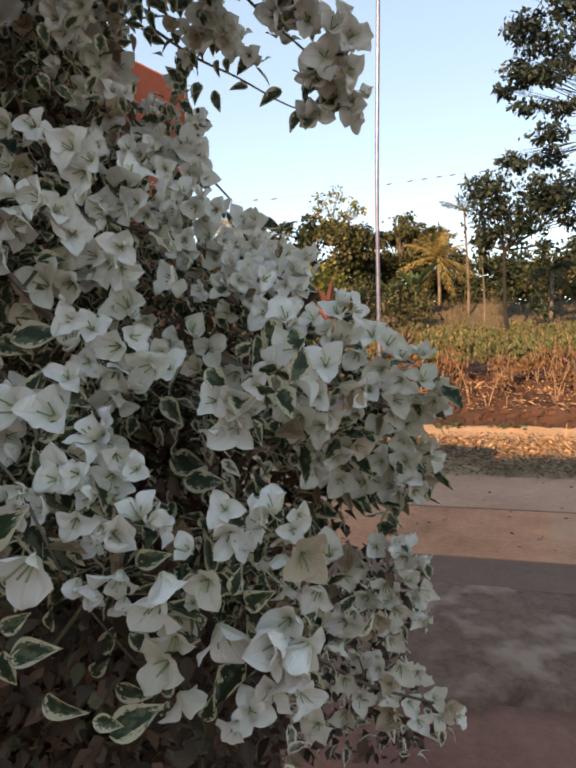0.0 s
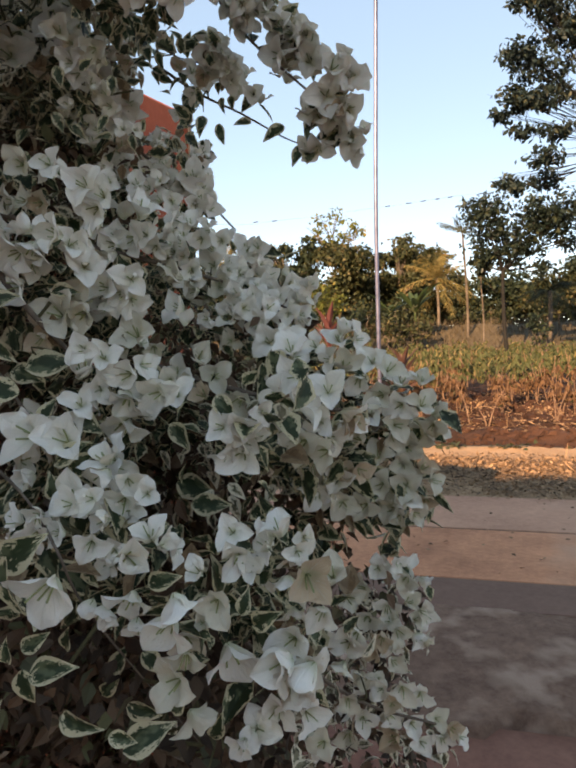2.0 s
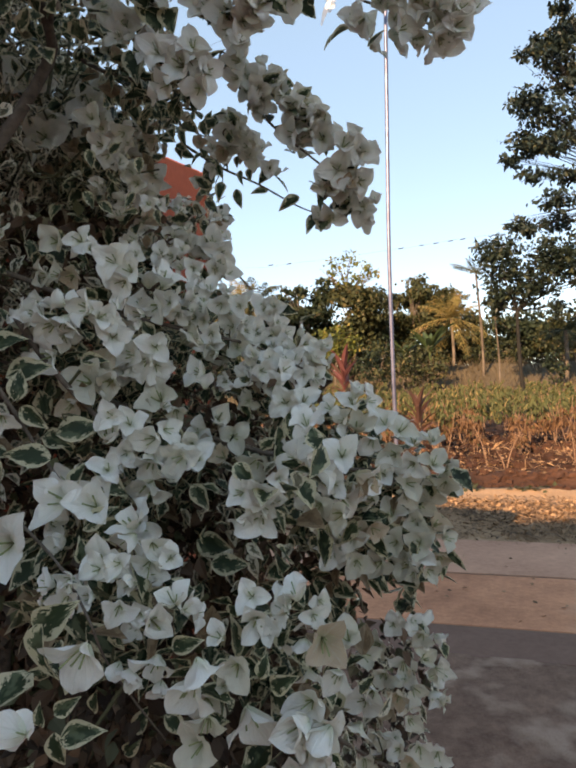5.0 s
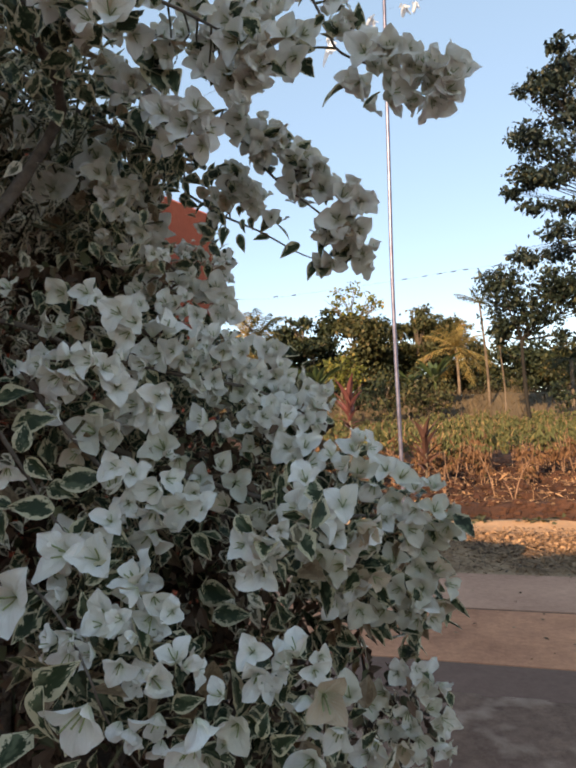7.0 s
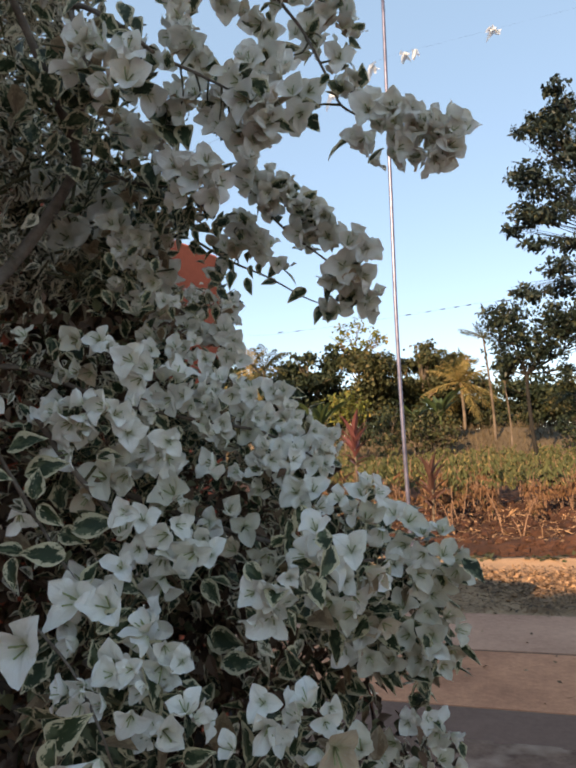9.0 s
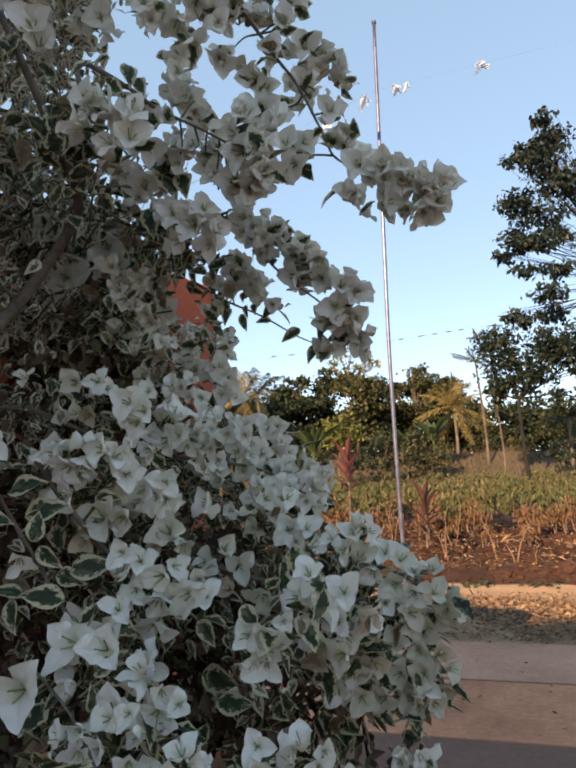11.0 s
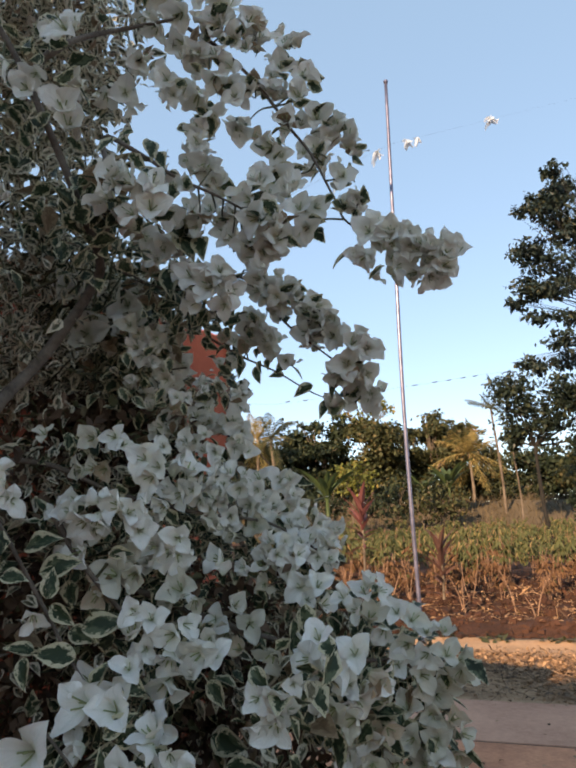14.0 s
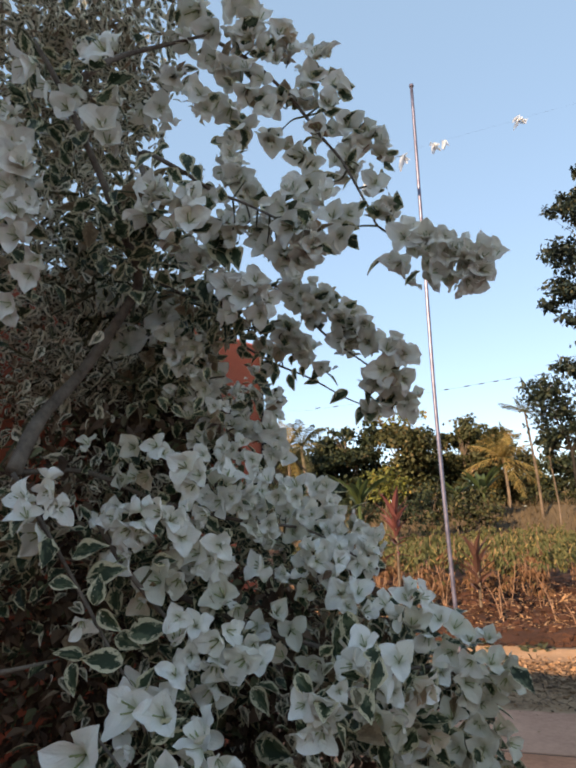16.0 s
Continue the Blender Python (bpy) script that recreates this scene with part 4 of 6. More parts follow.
def bract_width(v):
    """Half the width of a bract: narrow at its foot, broad and rounded past the middle, with a short point."""
    if v < 0.50:
        return 0.40 * (0.14 + 0.86 * math.sin(0.5 * math.pi * v / 0.50) ** 0.85)
    q = (v - 0.50) / 0.50
    return max(0.004, 0.40 * (1 - q ** 1.75) ** 0.95)


def flower_mesh(seed, old=False, paper=None):
    """Three pointed papery bracts, a bell that flares at its mouth, round three slender tubes; about 1 across, facing +z."""
    g = np.random.default_rng(seed)
    verts, faces, uvs, index = [], [], [], []
    foot, flare = g.uniform(48, 74), g.uniform(-12, 38) + (22 if old else 0)
    for i in range(3):
        bv, bf, bu = blade(11, 8, bract_width, 0.0, 0.0, 0.0, 0.0)
        s, edge = bv[:, 1].copy(), 2 * (bu[:, 0] - 0.5)
        belly = np.sin(np.pi * np.clip(s, 0, 1))
        side = bv[:, 0] + 0.10 * g.normal() * s ** 2
        rise = g.uniform(-0.05, 0.34) * edge ** 2 * belly * 0.5 + g.uniform(0.0, 0.12) * np.abs(edge) * belly
        rise += g.uniform(0.05, 0.13) * np.sin(g.uniform(7, 13) * s + g.uniform(0, 6) + 2.2 * edge) * np.abs(edge) ** 1.4 * belly ** 0.5
        rise += g.uniform(-0.20, 0.26) * np.clip(s - 0.72, 0, 1) ** 1.3 * 3.0          # the tip curls in or back
        roll, which = g.uniform(-0.16, 0.24), g.choice((-1, 1))
        rise += roll * np.clip(which * edge - 0.3, 0, 1) ** 1.5 * belly
        side -= which * abs(roll) * 0.45 * np.clip(which * edge - 0.4, 0, 1) * belly
        # along its length the bract bends from the foot's steep way to the flare of its tip
        l0, l1 = radians(foot + g.uniform(-9, 9)), radians(flare + g.uniform(-26, 26))
        q = np.linspace(0, 1, 41)
        way = l0 + (l1 - l0) * q ** 0.8
        out = np.concatenate(([0], np.cumsum(np.cos(way[:-1]) / 40)))
        up = np.concatenate(([0], np.cumsum(np.sin(way[:-1]) / 40)))
        so, su, sw = np.interp(s, q, out), np.interp(s, q, up), np.interp(s, q, way)
        a = 2 * math.pi * i / 3 + g.uniform(-0.22, 0.22)
        size = g.uniform(0.58, 0.74)
        rad, top = so - rise * np.sin(sw), su + rise * np.cos(sw)
        w = np.stack((math.cos(a) * rad + math.sin(a) * side, math.sin(a) * rad - math.cos(a) * side, top), 1) * size
        w[:, 2] -= 0.12
        y = np.array((math.cos(a) * 0.5, math.sin(a) * 0.5, 0.8))
        o = len(verts)
        verts.extend(w)
        uvs.extend(bu)
        faces.extend(tuple(k + o for k in f) for f in bf)
        index += [0] * len(bf)
        # the slender tube of this bract, pinched in its middle
        q = g.uniform(0.24, 0.44)
        aa = a + g.uniform(-0.5, 0.5)
        t0, t1 = y * 0.02 - np.array((0, 0, 0.12)), np.array((math.cos(aa) * 0.11, math.sin(aa) * 0.11, q - 0.08))
        tv, tf = tube([t0, t0 + (t1 - t0) * 0.3 + y * 0.03, t0 + (t1 - t0) * 0.65 + y * 0.02, t1], 0.012, 0.016, 5)
        o = len(verts)
        verts.extend(tv)
        uvs.extend([(0.5, 0.5)] * len(tv))
        faces.extend(tuple(k + o for k in f) for f in tf)
        index += [1] * len(tf)
        if g.random() < 0.07:      # an open tube shows a small cream star
            o = len(verts)
            for k in range(10):
                r = 0.065 if k % 2 == 0 else 0.036
                verts.append(t1 + np.array((math.cos(k * 0.628) * r, math.sin(k * 0.628) * r, 0.012)))
                uvs.append((0.3, 0.7))
            faces.append(tuple(range(o, o + 10)))
            index.append(0)
    return mesh("flower", verts, faces, [paper or BRACT, TUBE], uvs, index, smooth=True)


FLOWERS = [flower_mesh(300 + i) for i in range(18)]
OLD_FLOWERS = [flower_mesh(400 + i, True, BRACT_OLD) for i in range(4)]
CREAM_FLOWERS = [flower_mesh(420 + i, False, BRACT_CREAM) for i in range(5)]
LEAF_MESHES = []
for i in range(6):
    lv, lf, lu = blade(10, 6, lambda v: max(0.006, 0.30 * math.sin(math.pi * (0.02 + 0.97 * v) ** 0.72) ** 1.12 * (1 - 0.22 * v)), 0.12 + 0.08 * i, 0.12 + 0.10 * (i % 3), 0.08, 0.03)
    bend = 0.10 * math.sin(2.1 * i)
    lv[:, 0] += bend * lv[:, 1] ** 2
    lv[:, 2] += 0.10 * math.cos(1.7 * i) * lv[:, 0] * lv[:, 1] * 2
    LEAF_MESHES.append(mesh("leaf", lv, lf, VARIEGATED, lu, smooth=True))

limbs = {}
blooms, hollows, gaps = [], [], []


def limb(name, r, *points):
    """A woody branch through the points."""
    line = smooth_line(points, 5)
    ob = part("branch", mesh("branch", *tube(line, r, r * 0.35, 7, 0.06, brng), BARK, smooth=True), bush)
    limbs[name] = (ob, np.array(line))


def nearest_limb(x, y, z):
    p = np.array((x, y, z))
    return min(limbs.values(), key=lambda l: np.min(np.linalg.norm(l[1] - p, axis=1)))[0]


def stand(me, name, x, y, z, size, way, spin, parent):
    ob = new(name, me)
    ob.parent = parent
    ob.matrix_basis = Matrix.Translation((x, y, z)) @ Vector(way).to_track_quat("Z", "Y").to_matrix().to_4x4() @ Matrix.Rotation(spin, 4, "Z") @ Matrix.Scale(size, 4)
    return ob


def facing(x, y, z):
    """Flowers turn to the open side: away from the heart of the bush, towards the light."""
    heart = Vector((-0.28, 1.25, 1.45))
    v = (Vector((x, y, z)) - heart).normalized() * 0.5 + Vector((0.05, -0.95, 0.2))
    return v.normalized() + Vector(brng.normal(size=3)) * 0.5


def bloom(x, y, z, size, side, up, meshes=None):
    """One flower; it faces the open front of the bush, turned to the side and up by so many degrees."""
    if meshes is None:         # at the low outer side many flowers take the duller cream or brownish bracts
        q = brng.random() if x > 0.02 and z < 1.41 else 1.0
        meshes = OLD_FLOWERS if q < 0.12 else CREAM_FLOWERS if q < 0.6 else FLOWERS
    crowded = 1.45 < z < 1.62 and x > -0.15          # the crowded belt, with flowers turned all ways
    side, up = radians(side - 8), radians(up * 0.85 - 2)
    way = Vector((math.sin(side) * math.cos(up), -math.cos(side) * math.cos(up), math.sin(up))) + Vector(brng.normal(size=3)) * (0.42 if crowded else 0.32)
    holder = nearest_limb(x, y, z)
    blooms.append((x, y, z, size))
    stand(meshes[int(brng.integers(0, len(meshes)))], "flower", x, y, z, size * (0.92 if crowded else 1.06), way, brng.uniform(0, 6.28), holder)
    # its neighbours in the same truss: two in the crowded belt, one elsewhere
    for _ in range(2 if crowded else 1):
        ax, ay, az = Vector((x, y, z)) + Vector(brng.normal(size=3)).cross(way).normalized() * size * brng.uniform(0.3, 0.55) - way.normalized() * size * brng.uniform(0.1, 0.3)
        if y < 0.37 or in_hollow(np.array([(ax, ay, az)]))[0] or not len(clear(np.array([(ax, ay, az)]))) or (z < 1.45 and brng.random() < 0.65):
            continue
        stand(meshes[int(brng.integers(0, len(meshes)))], "flower", ax, ay, az, size * (brng.uniform(0.62, 0.85) if crowded else brng.uniform(0.8, 1.0)), way + Vector(brng.normal(size=3)) * (0.9 if crowded else 0.5), brng.uniform(0, 6.28), holder)


def cream(x, y, z, size, side, up):
    bloom(x, y, z, size, side, up, CREAM_FLOWERS)


def brown(x, y, z, size, side, up):
    bloom(x, y, z, size, side, up, OLD_FLOWERS)


def hollow(x, y, z, r):
    """A leafy gap between the trusses, with no flowers in it."""
    hollows.append((x, y, z, r))


def gap(x, y, z, r):
    """A hole right through the bush."""
    gaps.append((x, y, z, r))


def leaf(x, y, z, size, point):
    """A leaf whose tip points that way, in degrees from level, seen from the front."""
    a = radians(point)
    ob = new("leaf", LEAF_MESHES[int(brng.integers(0, 6))])
    ob.parent = nearest_limb(x, y, z)
    yv = Vector((math.cos(a), -0.2 + 0.2 * brng.normal(), math.sin(a))).normalized()
    nv = Vector((0, -1, 0.35)) + Vector(brng.normal(size=3)) * 0.3
    xv = yv.cross(nv).normalized()
    rot = Matrix((xv, yv, xv.cross(yv))).transposed().to_4x4()
    ob.matrix_basis = Matrix.Translation(Vector((x, y, z)) - yv * size * 0.5) @ rot @ Matrix.Scale(size * 1.05, 4)


limb("main", 0.0095, (-0.367, 0.546, 1.592), (-0.368, 0.598, 1.661), (-0.350, 0.674, 1.744), (-0.300, 0.709, 1.856), (-0.283, 0.685, 1.890), (-0.279, 0.599, 1.926), (-0.300, 0.581, 1.987), (-0.341, 0.558, 2.089), (-0.373, 0.535, 2.154))
limb("cross", 0.006, (-0.364, 0.598, 2.124), (-0.317, 0.597, 2.158), (-0.294, 0.638, 2.212), (-0.239, 0.689, 2.271), (-0.185, 0.691, 2.280))
limb("upper", 0.0032, (-0.195, 0.726, 2.314), (-0.115, 0.726, 2.249), (-0.056, 0.747, 2.188), (-0.011, 0.752, 2.117), (0.018, 0.760, 2.077), (0.051, 0.737, 1.985), (0.070, 0.722, 1.936), (0.136, 0.664, 1.870), (0.183, 0.669, 1.848))
limb("mid", 0.0042, (-0.287, 0.695, 1.895), (-0.216, 0.553, 1.902), (-0.256, 0.614, 2.027), (-0.184, 0.562, 1.961), (-0.162, 0.643, 1.978), (-0.118, 0.658, 1.961), (-0.077, 0.655, 1.934))
limb("arch", 0.0032, (-0.308, 0.804, 1.928), (-0.232, 0.795, 1.885), (-0.148, 0.767, 1.869), (-0.096, 0.774, 1.885), (-0.057, 0.824, 1.853), (-0.018, 0.808, 1.805), (0.033, 0.824, 1.767), (0.092, 0.843, 1.722))
limb("dip", 0.0022, (-0.173, 0.888, 1.830), (-0.117, 0.907, 1.797), (-0.059, 0.906, 1.768), (-0.001, 0.878, 1.725), (0.037, 0.874, 1.707))
limb("low", 0.0042, (-0.484, 0.798, 1.701), (-0.397, 0.863, 1.733), (-0.315, 0.935, 1.797), (-0.240, 0.953, 1.779), (-0.228, 1.017, 1.746), (-0.152, 1.008, 1.695), (-0.082, 1.010, 1.621))
limb("shoulder", 0.0042, (-0.430, 0.646, 1.603), (-0.349, 0.691, 1.604), (-0.254, 0.706, 1.563), (-0.147, 0.730, 1.534), (-0.070, 0.874, 1.518), (0.032, 0.763, 1.465))
limb("front", 0.0030, (-0.358, 0.531, 1.590), (-0.319, 0.550, 1.518), (-0.268, 0.543, 1.444), (-0.222, 0.538, 1.376), (-0.181, 0.536, 1.342))
limb("right", 0.0042, (-0.240, 0.678, 1.454), (-0.121, 0.696, 1.404), (-0.020, 0.691, 1.375), (0.061, 0.679, 1.360), (0.152, 0.763, 1.353))
limb("hang", 0.0042, (-0.215, 0.547, 1.298), (-0.148, 0.542, 1.254), (-0.072, 0.522, 1.189), (0.003, 0.575, 1.129), (0.087, 0.677, 1.021), (0.166, 0.685, 0.992))
limb("stub", 0.0030, (-0.366, 0.498, 1.391), (-0.317, 0.482, 1.401), (-0.300, 0.495, 1.403), (-0.298, 0.539, 1.400))
limb("nearby", 0.0014, (-0.236, 0.477, 1.356), (-0.190, 0.457, 1.321), (-0.143, 0.394, 1.304), (-0.133, 0.414, 1.255), (-0.091, 0.438, 1.177), (-0.060, 0.440, 1.137))
limb("twig", 0.0042, (-0.282, 0.583, 1.537), (-0.254, 0.590, 1.489), (-0.203, 0.591, 1.431), (-0.180, 0.589, 1.416))
limb("deep", 0.0042, (-0.166, 0.516, 1.176), (-0.172, 0.592, 1.075), (-0.102, 0.472, 1.116), (-0.063, 0.519, 1.056))
limb("hanging", 0.0026, (-0.180, 0.889, 1.897), (-0.174, 0.889, 1.868), (-0.172, 0.887, 1.836), (-0.172, 0.886, 1.804))
limb("bridge", 0.0018, (-0.176, 0.879, 1.878), (-0.150, 0.879, 1.842), (-0.122, 0.880, 1.831), (-0.086, 0.882, 1.824))
# leafy hollows between the trusses
hollow(-0.313, 0.596, 1.582, 0.026); hollow(-0.320, 0.591, 1.604, 0.019); hollow(-0.294, 0.602, 1.559, 0.014); hollow(-0.285, 0.599, 1.578, 0.012); hollow(-0.233, 0.597, 1.602, 0.010); hollow(-0.295, 0.592, 1.606, 0.012); hollow(-0.218, 0.609, 1.549, 0.007)
hollow(-0.300, 0.569, 1.587, 0.038); hollow(-0.290, 0.517, 1.533, 0.030); hollow(-0.274, 0.526, 1.362, 0.038)
hollow(-0.101, 0.649, 1.303, 0.038); hollow(-0.045, 0.504, 1.325, 0.024); hollow(-0.033, 0.656, 1.410, 0.026)
hollow(-0.155, 0.635, 1.466, 0.016); hollow(-0.089, 0.684, 1.438, 0.024); hollow(-0.260, 0.522, 1.398, 0.028)
hollow(-0.230, 0.623, 1.572, 0.020); hollow(-0.272, 0.509, 1.463, 0.028); hollow(-0.140, 0.348, 1.233, 0.033)
hollow(-0.146, 0.483, 1.174, 0.037); hollow(-0.100, 0.433, 1.164, 0.029); hollow(-0.071, 0.578, 1.292, 0.033)
hollow(-0.010, 0.591, 1.278, 0.019); hollow(0.055, 0.624, 1.238, 0.018); hollow(-0.069, 0.479, 1.266, 0.014)
hollow(-0.164, 0.346, 1.204, 0.030); hollow(-0.113, 0.339, 1.209, 0.029); hollow(-0.035, 0.482, 1.195, 0.016)
hollow(0.040, 0.572, 1.115, 0.014)
hollow(-0.079, 0.702, 1.433, 0.020); hollow(-0.045, 0.726, 1.421, 0.023); hollow(-0.019, 0.618, 1.405, 0.022); hollow(-0.051, 0.657, 1.399, 0.017)
hollow(0.008, 0.618, 1.410, 0.014); hollow(0.035, 0.679, 1.400, 0.012); hollow(-0.133, 0.676, 1.460, 0.016); hollow(-0.117, 0.594, 1.333, 0.023)
hollow(-0.065, 0.523, 1.361, 0.017); hollow(-0.073, 0.574, 1.289, 0.027); hollow(-0.112, 0.570, 1.295, 0.022); hollow(-0.010, 0.506, 1.328, 0.016)
hollow(0.004, 0.597, 1.290, 0.013); hollow(-0.244, 0.539, 1.417, 0.018); hollow(-0.196, 0.538, 1.398, 0.010); hollow(-0.287, 0.628, 1.592, 0.024)
hollow(-0.215, 0.624, 1.572, 0.017); hollow(-0.230, 0.655, 1.608, 0.012); hollow(-0.279, 0.576, 1.560, 0.022); hollow(-0.086, 0.596, 1.371, 0.016)
hollow(-0.025, 0.492, 1.389, 0.011); hollow(-0.280, 0.519, 1.430, 0.029)
near_eye = np.array((0.025, -0.03, 1.48))          # where one stands before the bush


def ways_of(p):
    v = p - near_eye
    return v / np.linalg.norm(v, axis=1, keepdims=True)


H = np.array([h[:3] for h in hollows])
H_wide = np.array([h[3] for h in hollows]) / np.linalg.norm(H - near_eye, axis=1)
H_way = ways_of(H)


def in_hollow(p):
    return (np.arccos(np.clip(ways_of(p) @ H_way.T, -1, 1)) < H_wide).any(axis=1)


# gaps through which the sky or the red wall shows
gap(-0.215, 1.055, 1.824, 0.026)
gap(-0.182, 0.914, 1.816, 0.034); gap(-0.197, 0.923, 1.770, 0.022); gap(-0.156, 0.909, 1.844, 0.020); gap(-0.208, 0.914, 1.804, 0.019)
gap(-0.191, 0.617, 2.052, 0.026); gap(-0.175, 0.668, 2.100, 0.020); gap(-0.114, 0.701, 2.067, 0.024); gap(-0.172, 0.531, 1.965, 0.014); gap(-0.180, 0.675, 2.063, 0.017); gap(-0.189, 1.051, 1.840, 0.033)
gap(-0.219, 1.053, 1.812, 0.025); gap(-0.184, 1.073, 1.737, 0.019); gap(-0.210, 0.917, 1.774, 0.013); gap(0.023, 0.721, 1.903, 0.018); gap(-0.009, 0.788, 1.905, 0.020)
gap(-0.085, 0.733, 1.825, 0.007); gap(-0.267, 0.473, 1.841, 0.004); gap(-0.266, 0.493, 2.030, 0.008); gap(-0.323, 0.512, 2.054, 0.007); gap(-0.320, 0.687, 2.210, 0.009)
gap(0.091, 0.710, 1.203, 0.015); gap(0.082, 0.709, 1.192, 0.009)
G = np.array([q[:3] for q in gaps])
G_wide = np.array([q[3] for q in gaps]) / np.linalg.norm(G - near_eye, axis=1)
G_way = ways_of(G)


def clear(p):
    """Leaves out what would fill the gaps."""
    return p[~(np.arccos(np.clip(ways_of(p) @ G_way.T, -1, 1)) < G_wide).any(axis=1)]


# the trusses, flower by flower: place, width, and the way it faces (degrees to the side and up)
brown(-0.139, 0.858, 1.815, 0.029, 0, -30); brown(-0.105, 0.860, 1.804, 0.031, 10, -40); bloom(-0.080, 0.862, 1.832, 0.031, 20, 10)
bloom(-0.070, 0.862, 1.808, 0.029, 20, -20); bloom(-0.097, 0.862, 1.850, 0.028, 10, 20); brown(-0.202, 0.855, 1.824, 0.031, -10, -20)
bloom(-0.215, 0.855, 1.838, 0.028, -10, 0); brown(-0.153, 0.859, 1.854, 0.025, 0, 0); bloom(-0.119, 0.858, 1.779, 0.022, 10, -50)
bloom(-0.221, 0.741, 1.747, 0.033, 0, 0); cream(-0.201, 0.749, 1.723, 0.032, 10, -10); bloom(-0.241, 0.734, 1.769, 0.033, -10, -10)
bloom(-0.247, 0.744, 1.724, 0.030, 0, 10); cream(-0.212, 0.733, 1.782, 0.033, 0, -20); bloom(-0.223, 0.751, 1.706, 0.027, 0, 20)
cream(-0.250, 0.726, 1.800, 0.033, -10, -30); bloom(-0.188, 0.756, 1.698, 0.027, 10, 10)
bloom(-0.242, 0.461, 2.056, 0.042, 0, -30); bloom(-0.213, 0.703, 2.284, 0.048, 0, -40); bloom(-0.173, 0.698, 2.241, 0.055, 0, -10)
bloom(-0.155, 0.702, 2.226, 0.047, 0, 0); bloom(-0.113, 0.700, 2.273, 0.048, 0, 0); bloom(-0.092, 0.707, 2.246, 0.048, 0, 10)
bloom(-0.070, 0.713, 2.285, 0.044, 10, 20); bloom(-0.122, 0.705, 2.221, 0.043, 0, 0); bloom(-0.055, 0.747, 2.279, 0.046, 20, 20)
bloom(-0.016, 0.758, 2.277, 0.050, 30, 20); bloom(-0.025, 0.758, 2.236, 0.046, 20, 0); bloom(-0.235, 0.692, 2.211, 0.035, 0, -60)
bloom(-0.190, 0.680, 2.164, 0.042, 0, 0); bloom(-0.181, 0.682, 2.139, 0.032, 0, -20); bloom(-0.123, 0.712, 2.189, 0.047, 0, -50)
bloom(-0.144, 0.688, 2.141, 0.050, 0, -70); bloom(-0.127, 0.691, 2.110, 0.047, 0, -70); bloom(-0.289, 0.699, 2.162, 0.039, -10, -60)
bloom(-0.259, 0.700, 2.164, 0.047, 10, -60); bloom(-0.313, 0.517, 2.031, 0.040, 0, -10); bloom(-0.259, 0.502, 1.989, 0.050, 20, 20)
bloom(-0.239, 0.497, 2.015, 0.029, 0, 0); bloom(-0.095, 0.721, 2.159, 0.040, 0, -20); bloom(-0.090, 0.732, 2.108, 0.049, 0, -60)
bloom(-0.075, 0.741, 2.187, 0.041, 10, 10); bloom(-0.041, 0.751, 2.187, 0.043, 20, 10); bloom(-0.019, 0.752, 2.134, 0.039, 20, 0)
bloom(-0.043, 0.746, 2.085, 0.049, 0, -40); bloom(-0.032, 0.736, 2.024, 0.056, 0, -40); bloom(0.010, 0.758, 2.215, 0.048, 30, 20)
bloom(0.001, 0.756, 2.179, 0.049, 10, 0); bloom(0.030, 0.803, 2.172, 0.051, 20, 10); bloom(0.062, 0.809, 2.151, 0.051, 30, 10)
bloom(0.045, 0.811, 2.134, 0.047, 0, -20); bloom(0.077, 0.815, 2.125, 0.043, 40, 0); bloom(0.035, 0.787, 2.076, 0.045, 0, -20)
bloom(0.065, 0.753, 2.032, 0.043, 20, -30); bloom(0.024, 0.789, 2.104, 0.042, 0, 0); bloom(-0.055, 0.712, 2.007, 0.045, -10, 0)
bloom(-0.017, 0.721, 1.987, 0.045, 0, 0); bloom(-0.001, 0.719, 1.963, 0.045, 10, -10); bloom(0.010, 0.715, 1.931, 0.041, 0, -40)
bloom(0.070, 0.695, 1.951, 0.036, 30, 20); bloom(0.086, 0.589, 1.856, 0.040, -10, 10); bloom(0.082, 0.595, 1.827, 0.034, -30, -40)
bloom(0.109, 0.571, 1.833, 0.039, 0, 20); bloom(0.131, 0.574, 1.827, 0.037, 0, 10); bloom(0.150, 0.559, 1.813, 0.035, 20, 20)
bloom(0.166, 0.563, 1.796, 0.032, 40, -10); bloom(0.136, 0.581, 1.797, 0.033, 0, -40); bloom(0.113, 0.577, 1.805, 0.036, 0, -20)
bloom(0.149, 0.564, 1.786, 0.029, 10, -60); bloom(0.168, 0.560, 1.810, 0.026, 40, 30); bloom(-0.155, 0.691, 2.036, 0.041, -20, 20)
bloom(-0.131, 0.694, 2.029, 0.049, 10, 0); bloom(-0.145, 0.694, 2.057, 0.038, 0, 40); bloom(-0.124, 0.698, 2.008, 0.037, 10, -40)
bloom(-0.189, 0.483, 1.889, 0.036, -30, 30); bloom(-0.169, 0.487, 1.874, 0.043, 0, 0); bloom(-0.149, 0.488, 1.876, 0.037, 20, 20)
bloom(-0.201, 0.487, 1.864, 0.040, -40, 0); bloom(-0.150, 0.493, 1.850, 0.043, 10, -20); bloom(-0.174, 0.647, 1.929, 0.043, 30, -10)
